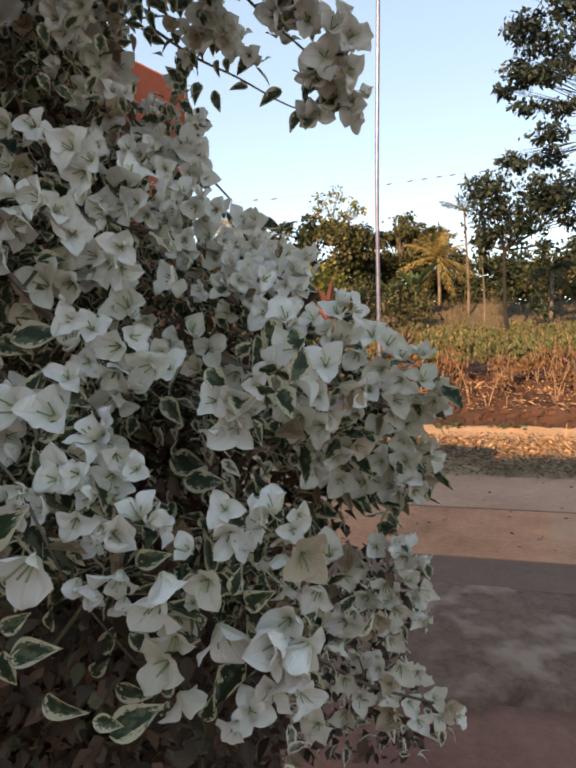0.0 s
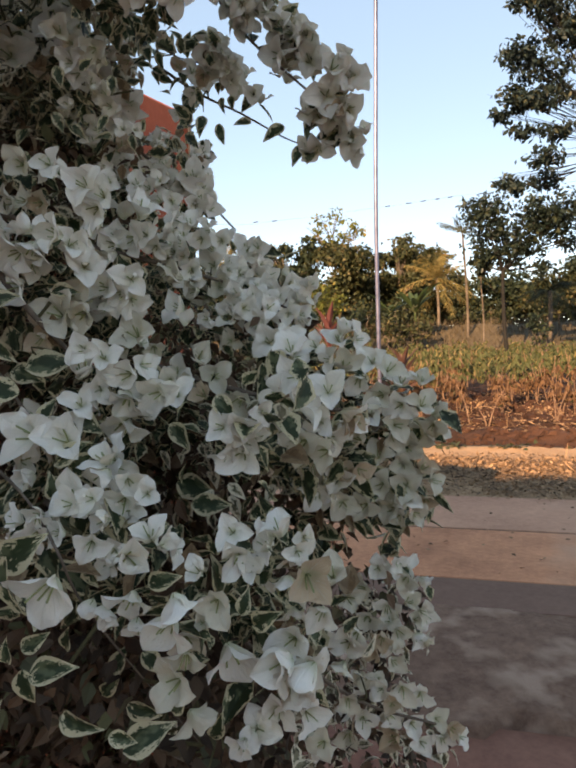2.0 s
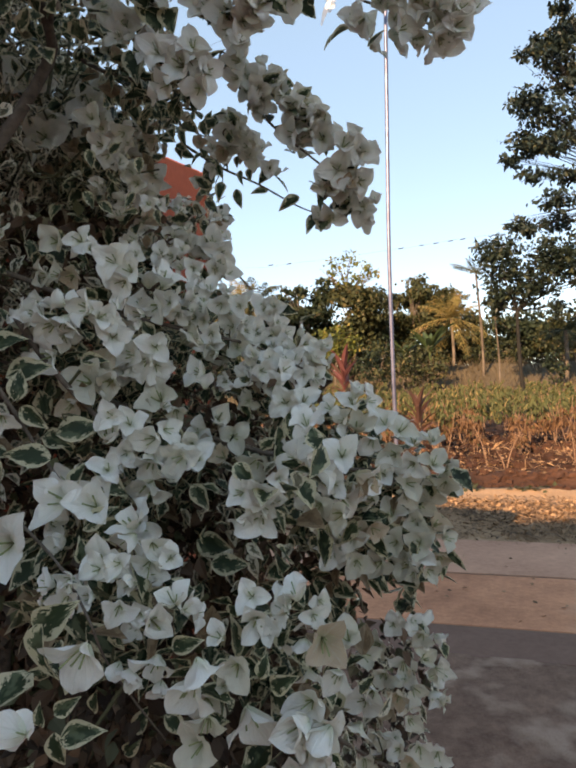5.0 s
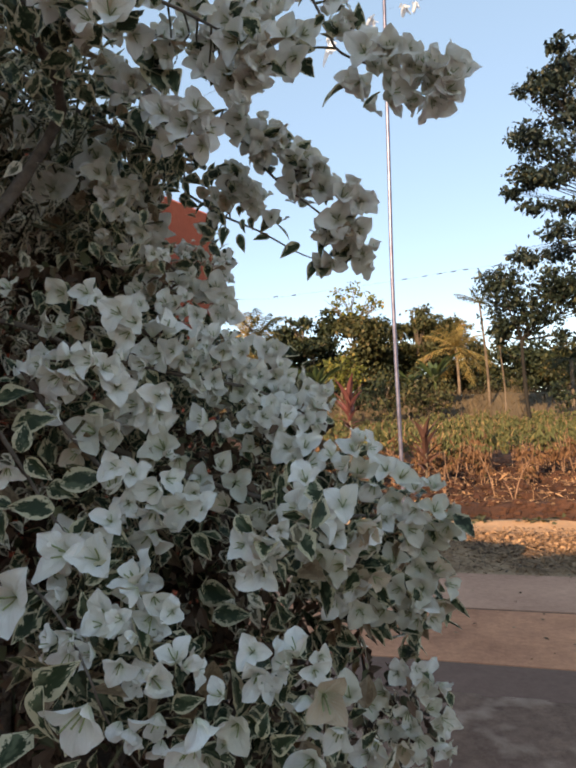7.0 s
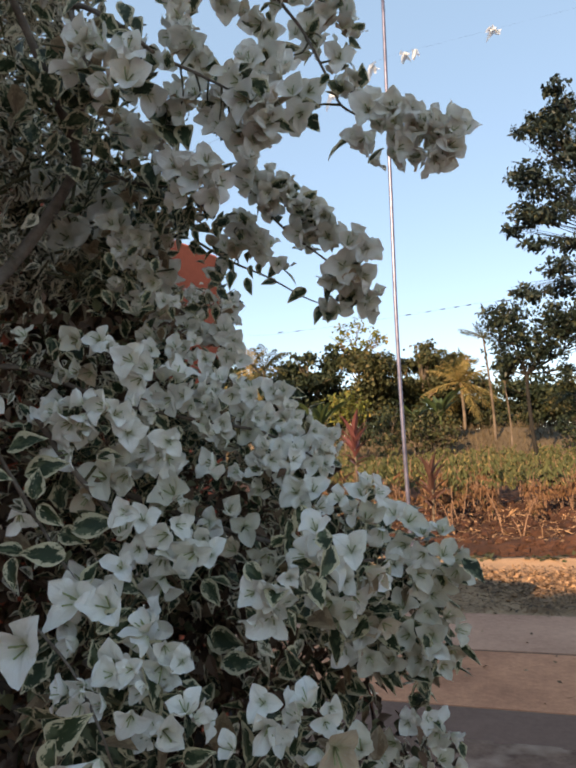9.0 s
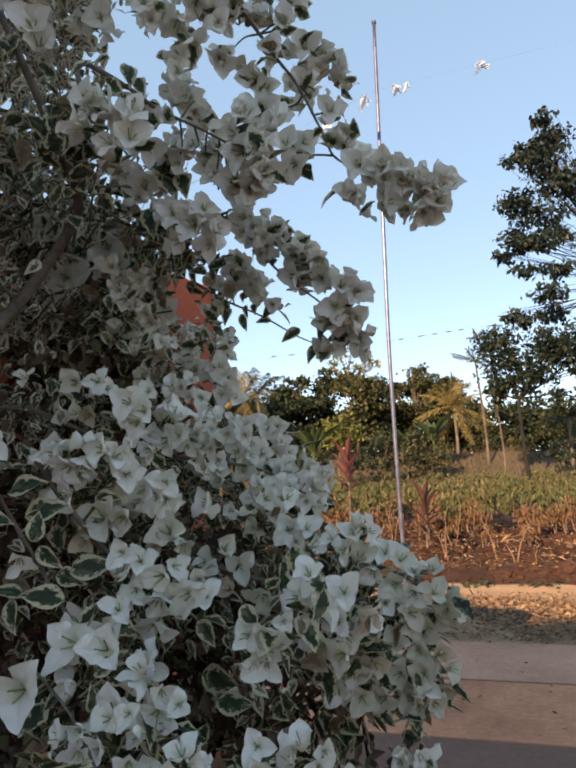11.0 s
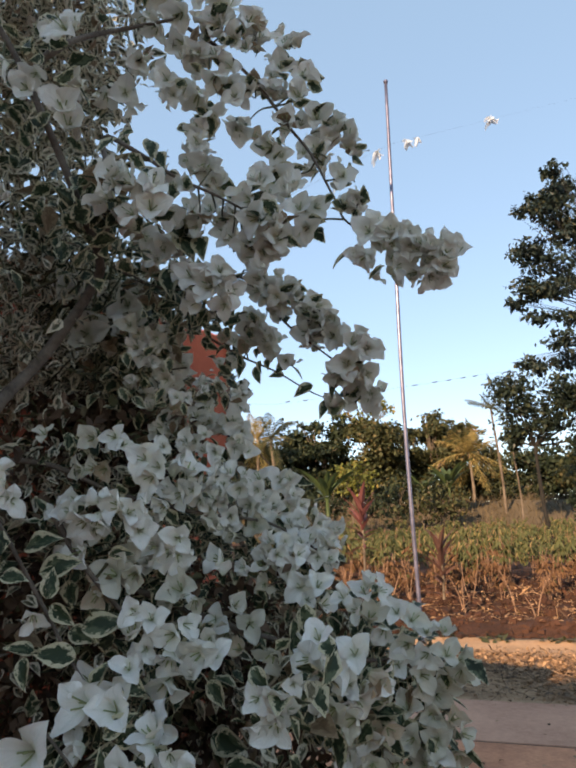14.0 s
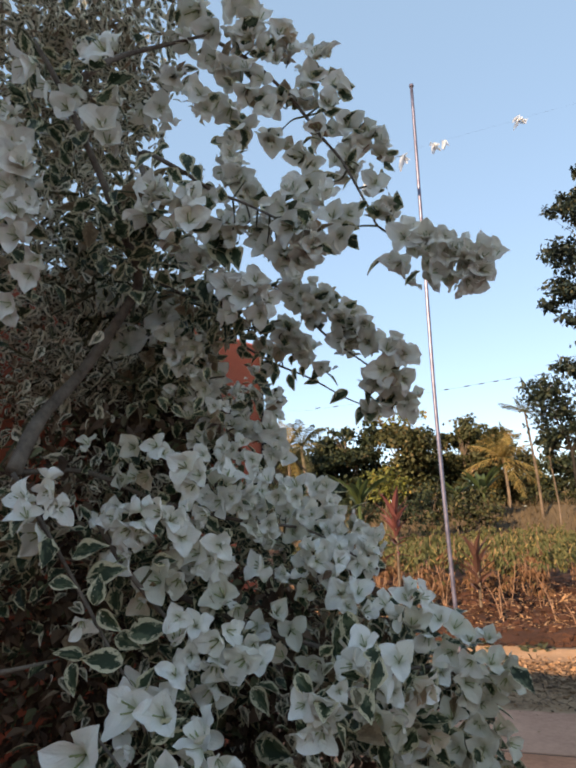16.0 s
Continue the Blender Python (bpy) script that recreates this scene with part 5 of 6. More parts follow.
bloom(-0.171, 0.493, 1.846, 0.034, 0, -50); bloom(-0.166, 0.640, 1.964, 0.035, 20, 0); bloom(-0.153, 0.699, 1.956, 0.041, 0, 0)
bloom(-0.128, 0.699, 1.958, 0.044, 0, 20); bloom(-0.149, 0.703, 1.935, 0.031, 0, -20); bloom(-0.107, 0.700, 1.946, 0.033, 10, 0)
bloom(-0.067, 0.665, 1.950, 0.042, 0, 10); bloom(-0.057, 0.642, 1.912, 0.049, 0, 0); bloom(-0.033, 0.644, 1.911, 0.044, 10, 0)
bloom(-0.096, 0.695, 1.909, 0.045, -10, 0); bloom(-0.069, 0.672, 1.889, 0.043, 0, -20); bloom(-0.027, 0.649, 1.886, 0.041, 10, -10)
bloom(-0.049, 0.667, 1.875, 0.042, 0, -40); bloom(-0.090, 0.681, 1.939, 0.032, -20, 0); bloom(-0.229, 0.718, 1.932, 0.042, 0, -10)
bloom(-0.201, 0.722, 1.921, 0.038, 0, -40); bloom(-0.211, 0.726, 1.898, 0.038, 0, -10); bloom(-0.148, 0.667, 1.846, 0.042, -20, 10)
bloom(-0.123, 0.672, 1.832, 0.054, 0, 0); bloom(-0.097, 0.675, 1.825, 0.043, 20, 0); bloom(-0.109, 0.669, 1.851, 0.038, 0, 40)
bloom(-0.104, 0.678, 1.806, 0.038, 0, -40); bloom(-0.140, 0.675, 1.812, 0.036, -10, -40); bloom(-0.177, 0.714, 1.874, 0.033, -20, 0)
bloom(-0.063, 0.727, 1.862, 0.039, 0, 0); bloom(-0.059, 0.791, 1.876, 0.038, 20, -10); bloom(-0.026, 0.796, 1.861, 0.044, 0, 10)
bloom(-0.042, 0.798, 1.846, 0.036, -10, 0); bloom(0.003, 0.801, 1.833, 0.040, 0, 20); bloom(0.025, 0.806, 1.814, 0.048, 10, 20)
bloom(0.002, 0.808, 1.800, 0.048, -10, -20); bloom(0.039, 0.811, 1.795, 0.048, 10, 0); bloom(0.068, 0.800, 1.779, 0.047, 20, 20)
bloom(0.090, 0.803, 1.771, 0.043, 30, 10); bloom(0.059, 0.805, 1.750, 0.051, 0, 0); bloom(0.088, 0.812, 1.735, 0.043, 20, 0)
bloom(0.051, 0.825, 1.731, 0.044, -10, -10); bloom(0.074, 0.848, 1.720, 0.049, 0, -20); bloom(0.093, 0.854, 1.706, 0.045, 20, -30)
bloom(0.050, 0.851, 1.699, 0.042, 0, -40); bloom(-0.036, 0.841, 1.768, 0.029, 0, 0); bloom(-0.018, 0.795, 1.868, 0.036, 0, 50)
bloom(-0.093, 0.871, 1.829, 0.047, 0, 20); bloom(-0.073, 0.873, 1.823, 0.039, 20, 0); bloom(-0.116, 0.941, 1.834, 0.039, 0, -60)
bloom(-0.070, 0.878, 1.800, 0.034, 0, -40); bloom(-0.374, 0.793, 1.894, 0.049, 0, 0); bloom(-0.362, 0.840, 1.828, 0.069, 0, -10)
bloom(-0.304, 0.866, 1.885, 0.057, 0, 0); bloom(-0.289, 0.875, 1.859, 0.053, 0, 0); bloom(-0.304, 0.885, 1.830, 0.044, 0, -30)
bloom(-0.263, 0.905, 1.817, 0.054, 0, -20); bloom(-0.245, 0.908, 1.806, 0.049, 10, -10); bloom(-0.222, 0.913, 1.791, 0.046, 20, 0)
bloom(-0.240, 0.918, 1.762, 0.054, 0, -30); bloom(-0.272, 0.882, 1.747, 0.052, 0, -10); bloom(-0.335, 0.797, 1.886, 0.034, 0, 0)
bloom(-0.423, 0.805, 1.820, 0.029, 0, 0); cream(-0.317, 0.624, 1.633, 0.027, 10, 60)
bloom(-0.215, 1.060, 1.789, 0.039, 0, 40); bloom(-0.191, 1.113, 1.788, 0.040, 0, 10); bloom(-0.157, 1.150, 1.791, 0.043, 30, 20)
bloom(-0.158, 1.122, 1.758, 0.043, 20, -20); bloom(-0.212, 1.068, 1.752, 0.040, 0, 0); bloom(-0.210, 0.974, 1.707, 0.046, 0, 20)
bloom(-0.189, 1.003, 1.700, 0.048, 0, 10); bloom(-0.163, 1.007, 1.690, 0.044, 10, 10); bloom(-0.126, 0.955, 1.673, 0.050, 20, 0)
bloom(-0.131, 0.916, 1.643, 0.043, 10, 0); bloom(-0.144, 0.813, 1.624, 0.036, 0, 0); bloom(-0.214, 0.851, 1.685, 0.038, 0, 10)
bloom(-0.222, 0.847, 1.702, 0.033, 0, 0); bloom(-0.172, 0.805, 1.640, 0.033, 0, 0); bloom(-0.187, 1.091, 1.841, 0.030, 0, -50)
bloom(-0.180, 0.780, 1.637, 0.034, 0, 20); bloom(-0.222, 0.798, 1.663, 0.031, 0, 10); bloom(-0.111, 0.923, 1.636, 0.039, 30, 10)
cream(-0.266, 0.648, 1.628, 0.039, 0, 0); bloom(-0.239, 0.650, 1.629, 0.036, 10, 10); bloom(-0.229, 0.653, 1.619, 0.029, 20, 0)
cream(-0.280, 0.655, 1.591, 0.037, 0, -30); brown(-0.252, 0.657, 1.590, 0.034, 0, -20); bloom(-0.191, 0.620, 1.597, 0.041, 0, 10)
bloom(-0.182, 0.625, 1.576, 0.038, 0, -10); bloom(-0.158, 0.703, 1.585, 0.052, 10, 45); bloom(-0.169, 0.708, 1.560, 0.042, 0, -10)
bloom(-0.189, 0.694, 1.620, 0.029, 0, 20); bloom(-0.173, 0.651, 1.543, 0.035, 0, 0); bloom(-0.137, 0.762, 1.578, 0.044, 0, 10)
bloom(-0.118, 0.793, 1.590, 0.041, 0, 30); bloom(-0.135, 0.767, 1.551, 0.044, 0, 0); bloom(-0.100, 0.766, 1.567, 0.044, 0, 20)
bloom(-0.092, 0.929, 1.591, 0.052, 10, 40); bloom(-0.068, 1.031, 1.593, 0.057, 20, 30); bloom(-0.048, 1.060, 1.571, 0.050, 40, 20)
bloom(-0.098, 0.853, 1.545, 0.048, 0, 10); bloom(-0.076, 0.966, 1.547, 0.053, 10, 10); bloom(-0.050, 1.006, 1.546, 0.048, 40, 0)
bloom(-0.115, 0.773, 1.530, 0.041, 0, 0); cream(-0.132, 0.718, 1.524, 0.039, 0, -10); cream(-0.092, 0.859, 1.516, 0.048, 0, 0)
bloom(-0.061, 0.936, 1.522, 0.051, 10, 10); bloom(-0.027, 0.899, 1.521, 0.043, 20, 20); bloom(0.006, 0.851, 1.517, 0.043, 30, 30)
bloom(0.031, 0.778, 1.506, 0.037, 50, 20); bloom(-0.009, 0.837, 1.496, 0.046, 10, 10); bloom(-0.035, 0.786, 1.495, 0.041, 0, 0)
bloom(0.020, 0.778, 1.490, 0.037, 40, -10); bloom(-0.019, 0.740, 1.477, 0.038, 10, 0); bloom(0.006, 0.760, 1.472, 0.036, 30, -20)
bloom(-0.054, 0.735, 1.494, 0.036, 0, 0); cream(-0.109, 0.773, 1.504, 0.036, 0, -10); bloom(-0.144, 0.712, 1.550, 0.034, 0, 0)
bloom(-0.256, 0.577, 1.538, 0.034, -30, 20); bloom(-0.243, 0.580, 1.527, 0.041, -10, 0); bloom(-0.231, 0.576, 1.548, 0.030, 0, 50)
bloom(-0.205, 0.579, 1.542, 0.041, 10, 30); bloom(-0.196, 0.603, 1.534, 0.031, 30, 10); bloom(-0.223, 0.582, 1.524, 0.030, 0, 0)
bloom(-0.191, 0.607, 1.515, 0.037, 20, 10); bloom(-0.178, 0.633, 1.497, 0.044, 0, -10); bloom(-0.152, 0.633, 1.505, 0.040, 20, 10)
bloom(-0.179, 0.636, 1.481, 0.032, 0, -40); bloom(-0.250, 0.586, 1.496, 0.043, -10, -10); cream(-0.215, 0.600, 1.468, 0.051, 0, -10)
cream(-0.191, 0.601, 1.470, 0.036, 20, -20); brown(-0.235, 0.603, 1.447, 0.036, -20, -50); bloom(-0.269, 0.575, 1.541, 0.024, -50, 20)
cream(-0.151, 0.640, 1.447, 0.046, 0, 10); cream(-0.134, 0.643, 1.435, 0.031, 20, 0); cream(-0.162, 0.641, 1.435, 0.028, -20, 0)
bloom(-0.180, 0.564, 1.434, 0.032, 0, 40); bloom(-0.184, 0.568, 1.411, 0.044, -10, 0); bloom(-0.163, 0.567, 1.426, 0.033, 0, 30)
bloom(-0.141, 0.571, 1.410, 0.042, 0, 10); bloom(-0.131, 0.582, 1.418, 0.031, 20, 40); bloom(-0.112, 0.568, 1.391, 0.044, 10, -10)
bloom(-0.142, 0.567, 1.387, 0.033, 0, -30); bloom(-0.145, 0.571, 1.365, 0.044, 0, -60); bloom(-0.169, 0.572, 1.396, 0.030, -10, -10)
bloom(-0.106, 0.589, 1.402, 0.031, 20, 10); bloom(-0.174, 0.574, 1.385, 0.028, -10, -40); bloom(-0.120, 0.688, 1.407, 0.038, 0, 10)
bloom(-0.095, 0.687, 1.421, 0.042, 0, 10); cream(-0.106, 0.693, 1.389, 0.038, 0, 0); cream(-0.078, 0.692, 1.400, 0.039, 20, 0)
brown(-0.081, 0.633, 1.383, 0.036, 0, -40); cream(-0.042, 0.622, 1.380, 0.038, 0, -20); bloom(-0.114, 0.691, 1.476, 0.047, 0, 10)
bloom(-0.087, 0.712, 1.465, 0.030, 0, 20); bloom(-0.061, 0.739, 1.468, 0.045, 0, 20); bloom(-0.047, 0.738, 1.478, 0.038, 10, 30)
bloom(-0.033, 0.743, 1.458, 0.031, 10, 0); cream(-0.065, 0.745, 1.440, 0.029, 0, -20); bloom(-0.017, 0.735, 1.437, 0.044, 0, 10)
bloom(0.006, 0.724, 1.439, 0.037, 20, 10); bloom(0.012, 0.698, 1.420, 0.033, 20, -10); bloom(-0.009, 0.727, 1.422, 0.031, 0, -20)
bloom(-0.430, 0.533, 1.369, 0.041, -15, 20); bloom(-0.201, 0.495, 1.365, 0.053, 0, 0); bloom(-0.216, 0.535, 1.357, 0.049, 0, 5)
bloom(-0.189, 0.538, 1.360, 0.042, 20, 0); bloom(-0.175, 0.536, 1.385, 0.031, 10, 40); bloom(-0.194, 0.539, 1.345, 0.030, 10, -30)
bloom(-0.142, 0.516, 1.340, 0.037, 0, 30); bloom(-0.132, 0.468, 1.338, 0.036, 0, -10); bloom(-0.116, 0.470, 1.332, 0.027, 20, -20)
bloom(-0.238, 0.472, 1.333, 0.056, 10, -10); bloom(-0.197, 0.482, 1.333, 0.031, 0, 0); bloom(-0.153, 0.456, 1.323, 0.038, 0, 30)
bloom(-0.117, 0.461, 1.318, 0.035, 0, 10); bloom(-0.265, 0.518, 1.438, 0.031, 0, -50); bloom(-0.270, 0.452, 1.563, 0.028, -20, 10)
bloom(-0.268, 0.460, 1.549, 0.025, 0, -10); bloom(0.017, 0.553, 1.406, 0.039, 0, 40); bloom(-0.001, 0.555, 1.388, 0.037, -20, 10)
bloom(0.018, 0.559, 1.378, 0.042, 0, 0); bloom(0.045, 0.566, 1.390, 0.037, 10, 10); bloom(0.062, 0.579, 1.368, 0.040, 40, 10)
bloom(0.072, 0.582, 1.361, 0.033, 60, 0); bloom(0.046, 0.583, 1.344, 0.038, 20, -20); bloom(0.022, 0.533, 1.349, 0.040, 0, -30)
bloom(0.008, 0.527, 1.363, 0.030, -10, -10); bloom(0.037, 0.571, 1.361, 0.032, 10, 0); bloom(-0.009, 0.622, 1.387, 0.028, -20, 20)
bloom(0.030, 0.611, 1.312, 0.034, 0, -50); bloom(-0.045, 0.496, 1.368, 0.031, -20, 10); bloom(-0.028, 0.497, 1.367, 0.029, 0, 20)
bloom(-0.029, 0.501, 1.346, 0.040, 0, -20); bloom(-0.017, 0.499, 1.359, 0.026, 20, -10); bloom(-0.012, 0.495, 1.380, 0.021, 10, 10)
bloom(-0.042, 0.500, 1.346, 0.026, -20, -40); bloom(0.063, 0.673, 1.436, 0.038, 0, 40); bloom(0.080, 0.674, 1.438, 0.032, 20, 40)
bloom(0.036, 0.673, 1.431, 0.028, 0, 20); bloom(0.067, 0.680, 1.407, 0.041, 0, 10); bloom(0.084, 0.684, 1.393, 0.038, 0, -10)
bloom(0.099, 0.681, 1.412, 0.035, 10, 50); bloom(0.117, 0.684, 1.403, 0.037, 20, 50); bloom(0.133, 0.688, 1.388, 0.037, 20, 50)
bloom(0.154, 0.689, 1.388, 0.032, 30, 60); bloom(0.110, 0.689, 1.375, 0.041, 0, 10); bloom(0.132, 0.693, 1.363, 0.037, 10, 10)
bloom(0.156, 0.695, 1.362, 0.037, 30, 20); bloom(0.184, 0.756, 1.344, 0.040, 60, 10); bloom(0.186, 0.760, 1.324, 0.035, 60, -10)
bloom(0.163, 0.754, 1.321, 0.040, 20, 0); bloom(0.126, 0.698, 1.339, 0.037, 0, 0); bloom(0.097, 0.689, 1.353, 0.037, 0, 0)
bloom(0.149, 0.756, 1.302, 0.037, 10, -10); bloom(0.053, 0.677, 1.416, 0.031, -10, 10); bloom(0.078, 0.618, 1.335, 0.033, 0, 0)
bloom(0.106, 0.700, 1.302, 0.037, 0, 0); bloom(0.138, 0.725, 1.289, 0.038, 10, 0); bloom(0.161, 0.728, 1.282, 0.033, 40, 0)
bloom(0.170, 0.713, 1.271, 0.032, 50, 0); bloom(0.077, 0.624, 1.304, 0.036, 0, -10); bloom(0.055, 0.621, 1.295, 0.034, -10, 0)
bloom(0.110, 0.698, 1.271, 0.040, 0, 0); bloom(0.140, 0.712, 1.265, 0.038, 20, 0); bloom(0.163, 0.717, 1.248, 0.035, 40, -20)
bloom(0.034, 0.623, 1.280, 0.034, -10, 0); bloom(0.060, 0.627, 1.269, 0.034, 0, 0); bloom(0.088, 0.663, 1.257, 0.036, 0, 0)
bloom(0.125, 0.705, 1.241, 0.038, 10, 0); bloom(0.148, 0.708, 1.233, 0.032, 30, 0); bloom(0.024, 0.620, 1.291, 0.031, -10, -10)
bloom(-0.368, 0.503, 1.975, 0.057, 30, 0); bloom(-0.372, 0.497, 1.999, 0.038, 20, 30); bloom(-0.324, 0.451, 1.910, 0.040, 20, -10)
bloom(-0.336, 0.463, 1.866, 0.046, 10, 0); bloom(-0.317, 0.464, 1.870, 0.034, 40, 10); bloom(-0.335, 0.470, 1.839, 0.040, 10, -20)
bloom(-0.343, 0.454, 1.890, 0.034, 0, 0); bloom(-0.208, 0.720, 2.360, 0.070, 0, -30); bloom(-0.175, 0.702, 2.300, 0.060, 0, -10)
bloom(-0.137, 0.696, 2.331, 0.058, 0, 0); bloom(-0.100, 0.706, 2.311, 0.051, 10, 10); bloom(-0.123, 0.703, 2.282, 0.049, 0, 0)
bloom(-0.347, 0.487, 2.075, 0.051, 0, -20); bloom(-0.374, 0.493, 2.015, 0.031, 0, 0)
bloom(-0.315, 0.484, 1.558, 0.037, -10, 0); bloom(-0.272, 0.452, 1.560, 0.025, 10, 20); bloom(-0.266, 0.462, 1.546, 0.030, 30, -20)
bloom(-0.319, 0.524, 1.524, 0.045, -10, 0); bloom(-0.310, 0.530, 1.509, 0.034, 10, 0); bloom(-0.322, 0.500, 1.538, 0.027, -20, 0)
bloom(-0.347, 0.485, 1.768, 0.034, 0, 0); bloom(-0.324, 0.481, 1.798, 0.034, 0, -10); bloom(-0.377, 0.791, 1.885, 0.046, 0, 0)
bloom(-0.185, 0.432, 1.312, 0.028, -20, 10); bloom(-0.169, 0.433, 1.316, 0.024, 0, 20); bloom(-0.150, 0.438, 1.322, 0.024, 0, 20)
bloom(-0.134, 0.438, 1.326, 0.024, 0, 30); bloom(-0.124, 0.441, 1.310, 0.028, 0, 0); bloom(-0.113, 0.467, 1.309, 0.034, 0, 10)
bloom(-0.101, 0.468, 1.321, 0.026, 20, 20); bloom(-0.164, 0.412, 1.309, 0.024, -20, 0); bloom(-0.123, 0.404, 1.304, 0.029, 0, -10)
bloom(-0.149, 0.419, 1.307, 0.023, 0, 0); bloom(-0.099, 0.405, 1.294, 0.040, 10, 10); bloom(-0.120, 0.434, 1.279, 0.024, -10, -10)
bloom(-0.086, 0.416, 1.304, 0.030, 20, 50); bloom(-0.075, 0.436, 1.287, 0.020, 40, 0); bloom(-0.126, 0.344, 1.300, 0.044, -25, -50)
bloom(-0.124, 0.402, 1.264, 0.022, 0, -50); bloom(-0.114, 0.402, 1.257, 0.022, 0, -60); bloom(-0.097, 0.404, 1.267, 0.033, 0, -20)
bloom(-0.094, 0.403, 1.250, 0.022, 0, -50); bloom(-0.067, 0.385, 1.258, 0.039, -10, 0); bloom(-0.051, 0.406, 1.282, 0.024, 0, 60)
cream(-0.038, 0.396, 1.266, 0.032, 10, 0); bloom(-0.029, 0.447, 1.278, 0.032, 0, -10); bloom(-0.033, 0.448, 1.296, 0.028, 0, 20)
bloom(-0.020, 0.447, 1.270, 0.024, 10, 0); cream(-0.061, 0.373, 1.225, 0.034, -20, -20); bloom(-0.033, 0.41, 1.225, 0.044, 10, -10)
cream(-0.052, 0.373, 1.203, 0.031, 0, -70); cream(-0.051, 0.41, 1.245, 0.017, 0, 30); bloom(0.002, 0.450, 1.295, 0.032, 0, 60)
bloom(-0.007, 0.449, 1.284, 0.024, -40, 20); bloom(0.015, 0.449, 1.280, 0.024, 20, 10); bloom(0.007, 0.448, 1.258, 0.036, -10, -20)
bloom(0.022, 0.439, 1.265, 0.043, 10, 0); bloom(0.041, 0.450, 1.261, 0.032, 30, 10); bloom(0.033, 0.448, 1.235, 0.032, 20, -40)
bloom(0.011, 0.447, 1.236, 0.024, -20, -60); bloom(0.014, 0.427, 1.430, 0.027, 0, 40); bloom(0.007, 0.406, 1.220, 0.041, -10, 0)
bloom(0.021, 0.417, 1.211, 0.034, 20, 0); bloom(0.010, 0.415, 1.194, 0.034, -10, -50); bloom(-0.001, 0.414, 1.180, 0.030, 0, -40)
bloom(-0.015, 0.413, 1.167, 0.030, 0, 0); bloom(0.020, 0.434, 1.164, 0.028, 10, -40); bloom(-0.024, 0.402, 1.165, 0.024, 0, 0)
bloom(0.031, 0.453, 1.129, 0.025, 0, 30); bloom(0.070, 0.722, 1.127, 0.038, 0, 0); bloom(0.091, 0.748, 1.128, 0.036, 0, 10)
bloom(0.107, 0.725, 1.162, 0.033, 0, 10); bloom(0.131, 0.732, 1.165, 0.029, 20, 10); bloom(0.143, 0.732, 1.147, 0.033, 20, 0)
bloom(0.161, 0.733, 1.144, 0.027, 60, 0); bloom(0.096, 0.746, 1.092, 0.039, 0, 0); bloom(0.121, 0.748, 1.103, 0.039, 0, 0)
bloom(0.146, 0.750, 1.108, 0.036, 20, 0); bloom(0.163, 0.751, 1.096, 0.027, 60, 0); bloom(0.130, 0.728, 1.082, 0.038, 10, 0)
bloom(0.153, 0.729, 1.075, 0.033, 40, 0); bloom(0.065, 0.656, 1.105, 0.041, -10, 0); bloom(0.054, 0.573, 1.125, 0.031, 0, -50)
bloom(0.097, 0.707, 1.074, 0.037, 0, 0); bloom(0.164, 0.729, 1.068, 0.023, 50, 0); bloom(0.119, 0.698, 1.062, 0.032, 0, 0)
bloom(0.130, 0.697, 1.027, 0.037, 10, 0); bloom(0.155, 0.720, 1.007, 0.033, 40, 0); bloom(0.083, 0.684, 1.052, 0.031, 0, -20)
bloom(0.082, 0.682, 1.001, 0.036, 0, 0); bloom(0.115, 0.717, 0.984, 0.035, 0, 0); bloom(0.144, 0.717, 0.972, 0.033, 20, 0)
bloom(0.174, 0.719, 0.977, 0.029, 30, 30); bloom(0.191, 0.719, 0.965, 0.033, 40, 0); bloom(0.202, 0.719, 0.953, 0.026, 50, 0)
bloom(0.179, 0.716, 0.954, 0.029, 20, 0); bloom(0.126, 0.716, 0.954, 0.038, 0, 0); bloom(0.065, 0.680, 0.984, 0.036, 0, 0)
bloom(0.155, 0.715, 0.949, 0.033, 10, 0); bloom(0.062, 0.629, 1.056, 0.029, 0, -10); bloom(0.036, 0.574, 1.158, 0.025, 0, -20)
bloom(0.106, 0.693, 1.029, 0.030, 0, 0); bloom(-0.134, 0.282, 1.285, 0.031, -60, 0)
# single leaves that stand clear of the mass: place, length, and the way the tip points
leaf(-0.168, 0.878, 1.832, 0.024, -90); leaf(-0.173, 0.877, 1.811, 0.021, -60); leaf(-0.161, 0.877, 1.807, 0.024, -40)
leaf(-0.149, 0.878, 1.803, 0.023, -150); leaf(-0.136, 0.878, 1.810, 0.026, -80); leaf(-0.129, 0.880, 1.845, 0.024, -90)
leaf(-0.118, 0.881, 1.852, 0.023, -60); leaf(-0.137, 0.880, 1.853, 0.021, 80); leaf(-0.192, 0.877, 1.864, 0.031, -100)
leaf(-0.184, 0.877, 1.843, 0.027, -80); leaf(-0.199, 0.877, 1.853, 0.028, -120); leaf(-0.128, 0.881, 1.863, 0.021, 60)
leaf(-0.144, 0.880, 1.870, 0.023, 120); leaf(-0.114, 0.881, 1.863, 0.021, 30); leaf(-0.124, 0.878, 1.791, 0.028, -40)
leaf(-0.115, 0.879, 1.782, 0.024, -70); leaf(-0.087, 0.881, 1.795, 0.018, -90); leaf(-0.083, 0.880, 1.770, 0.021, -100)
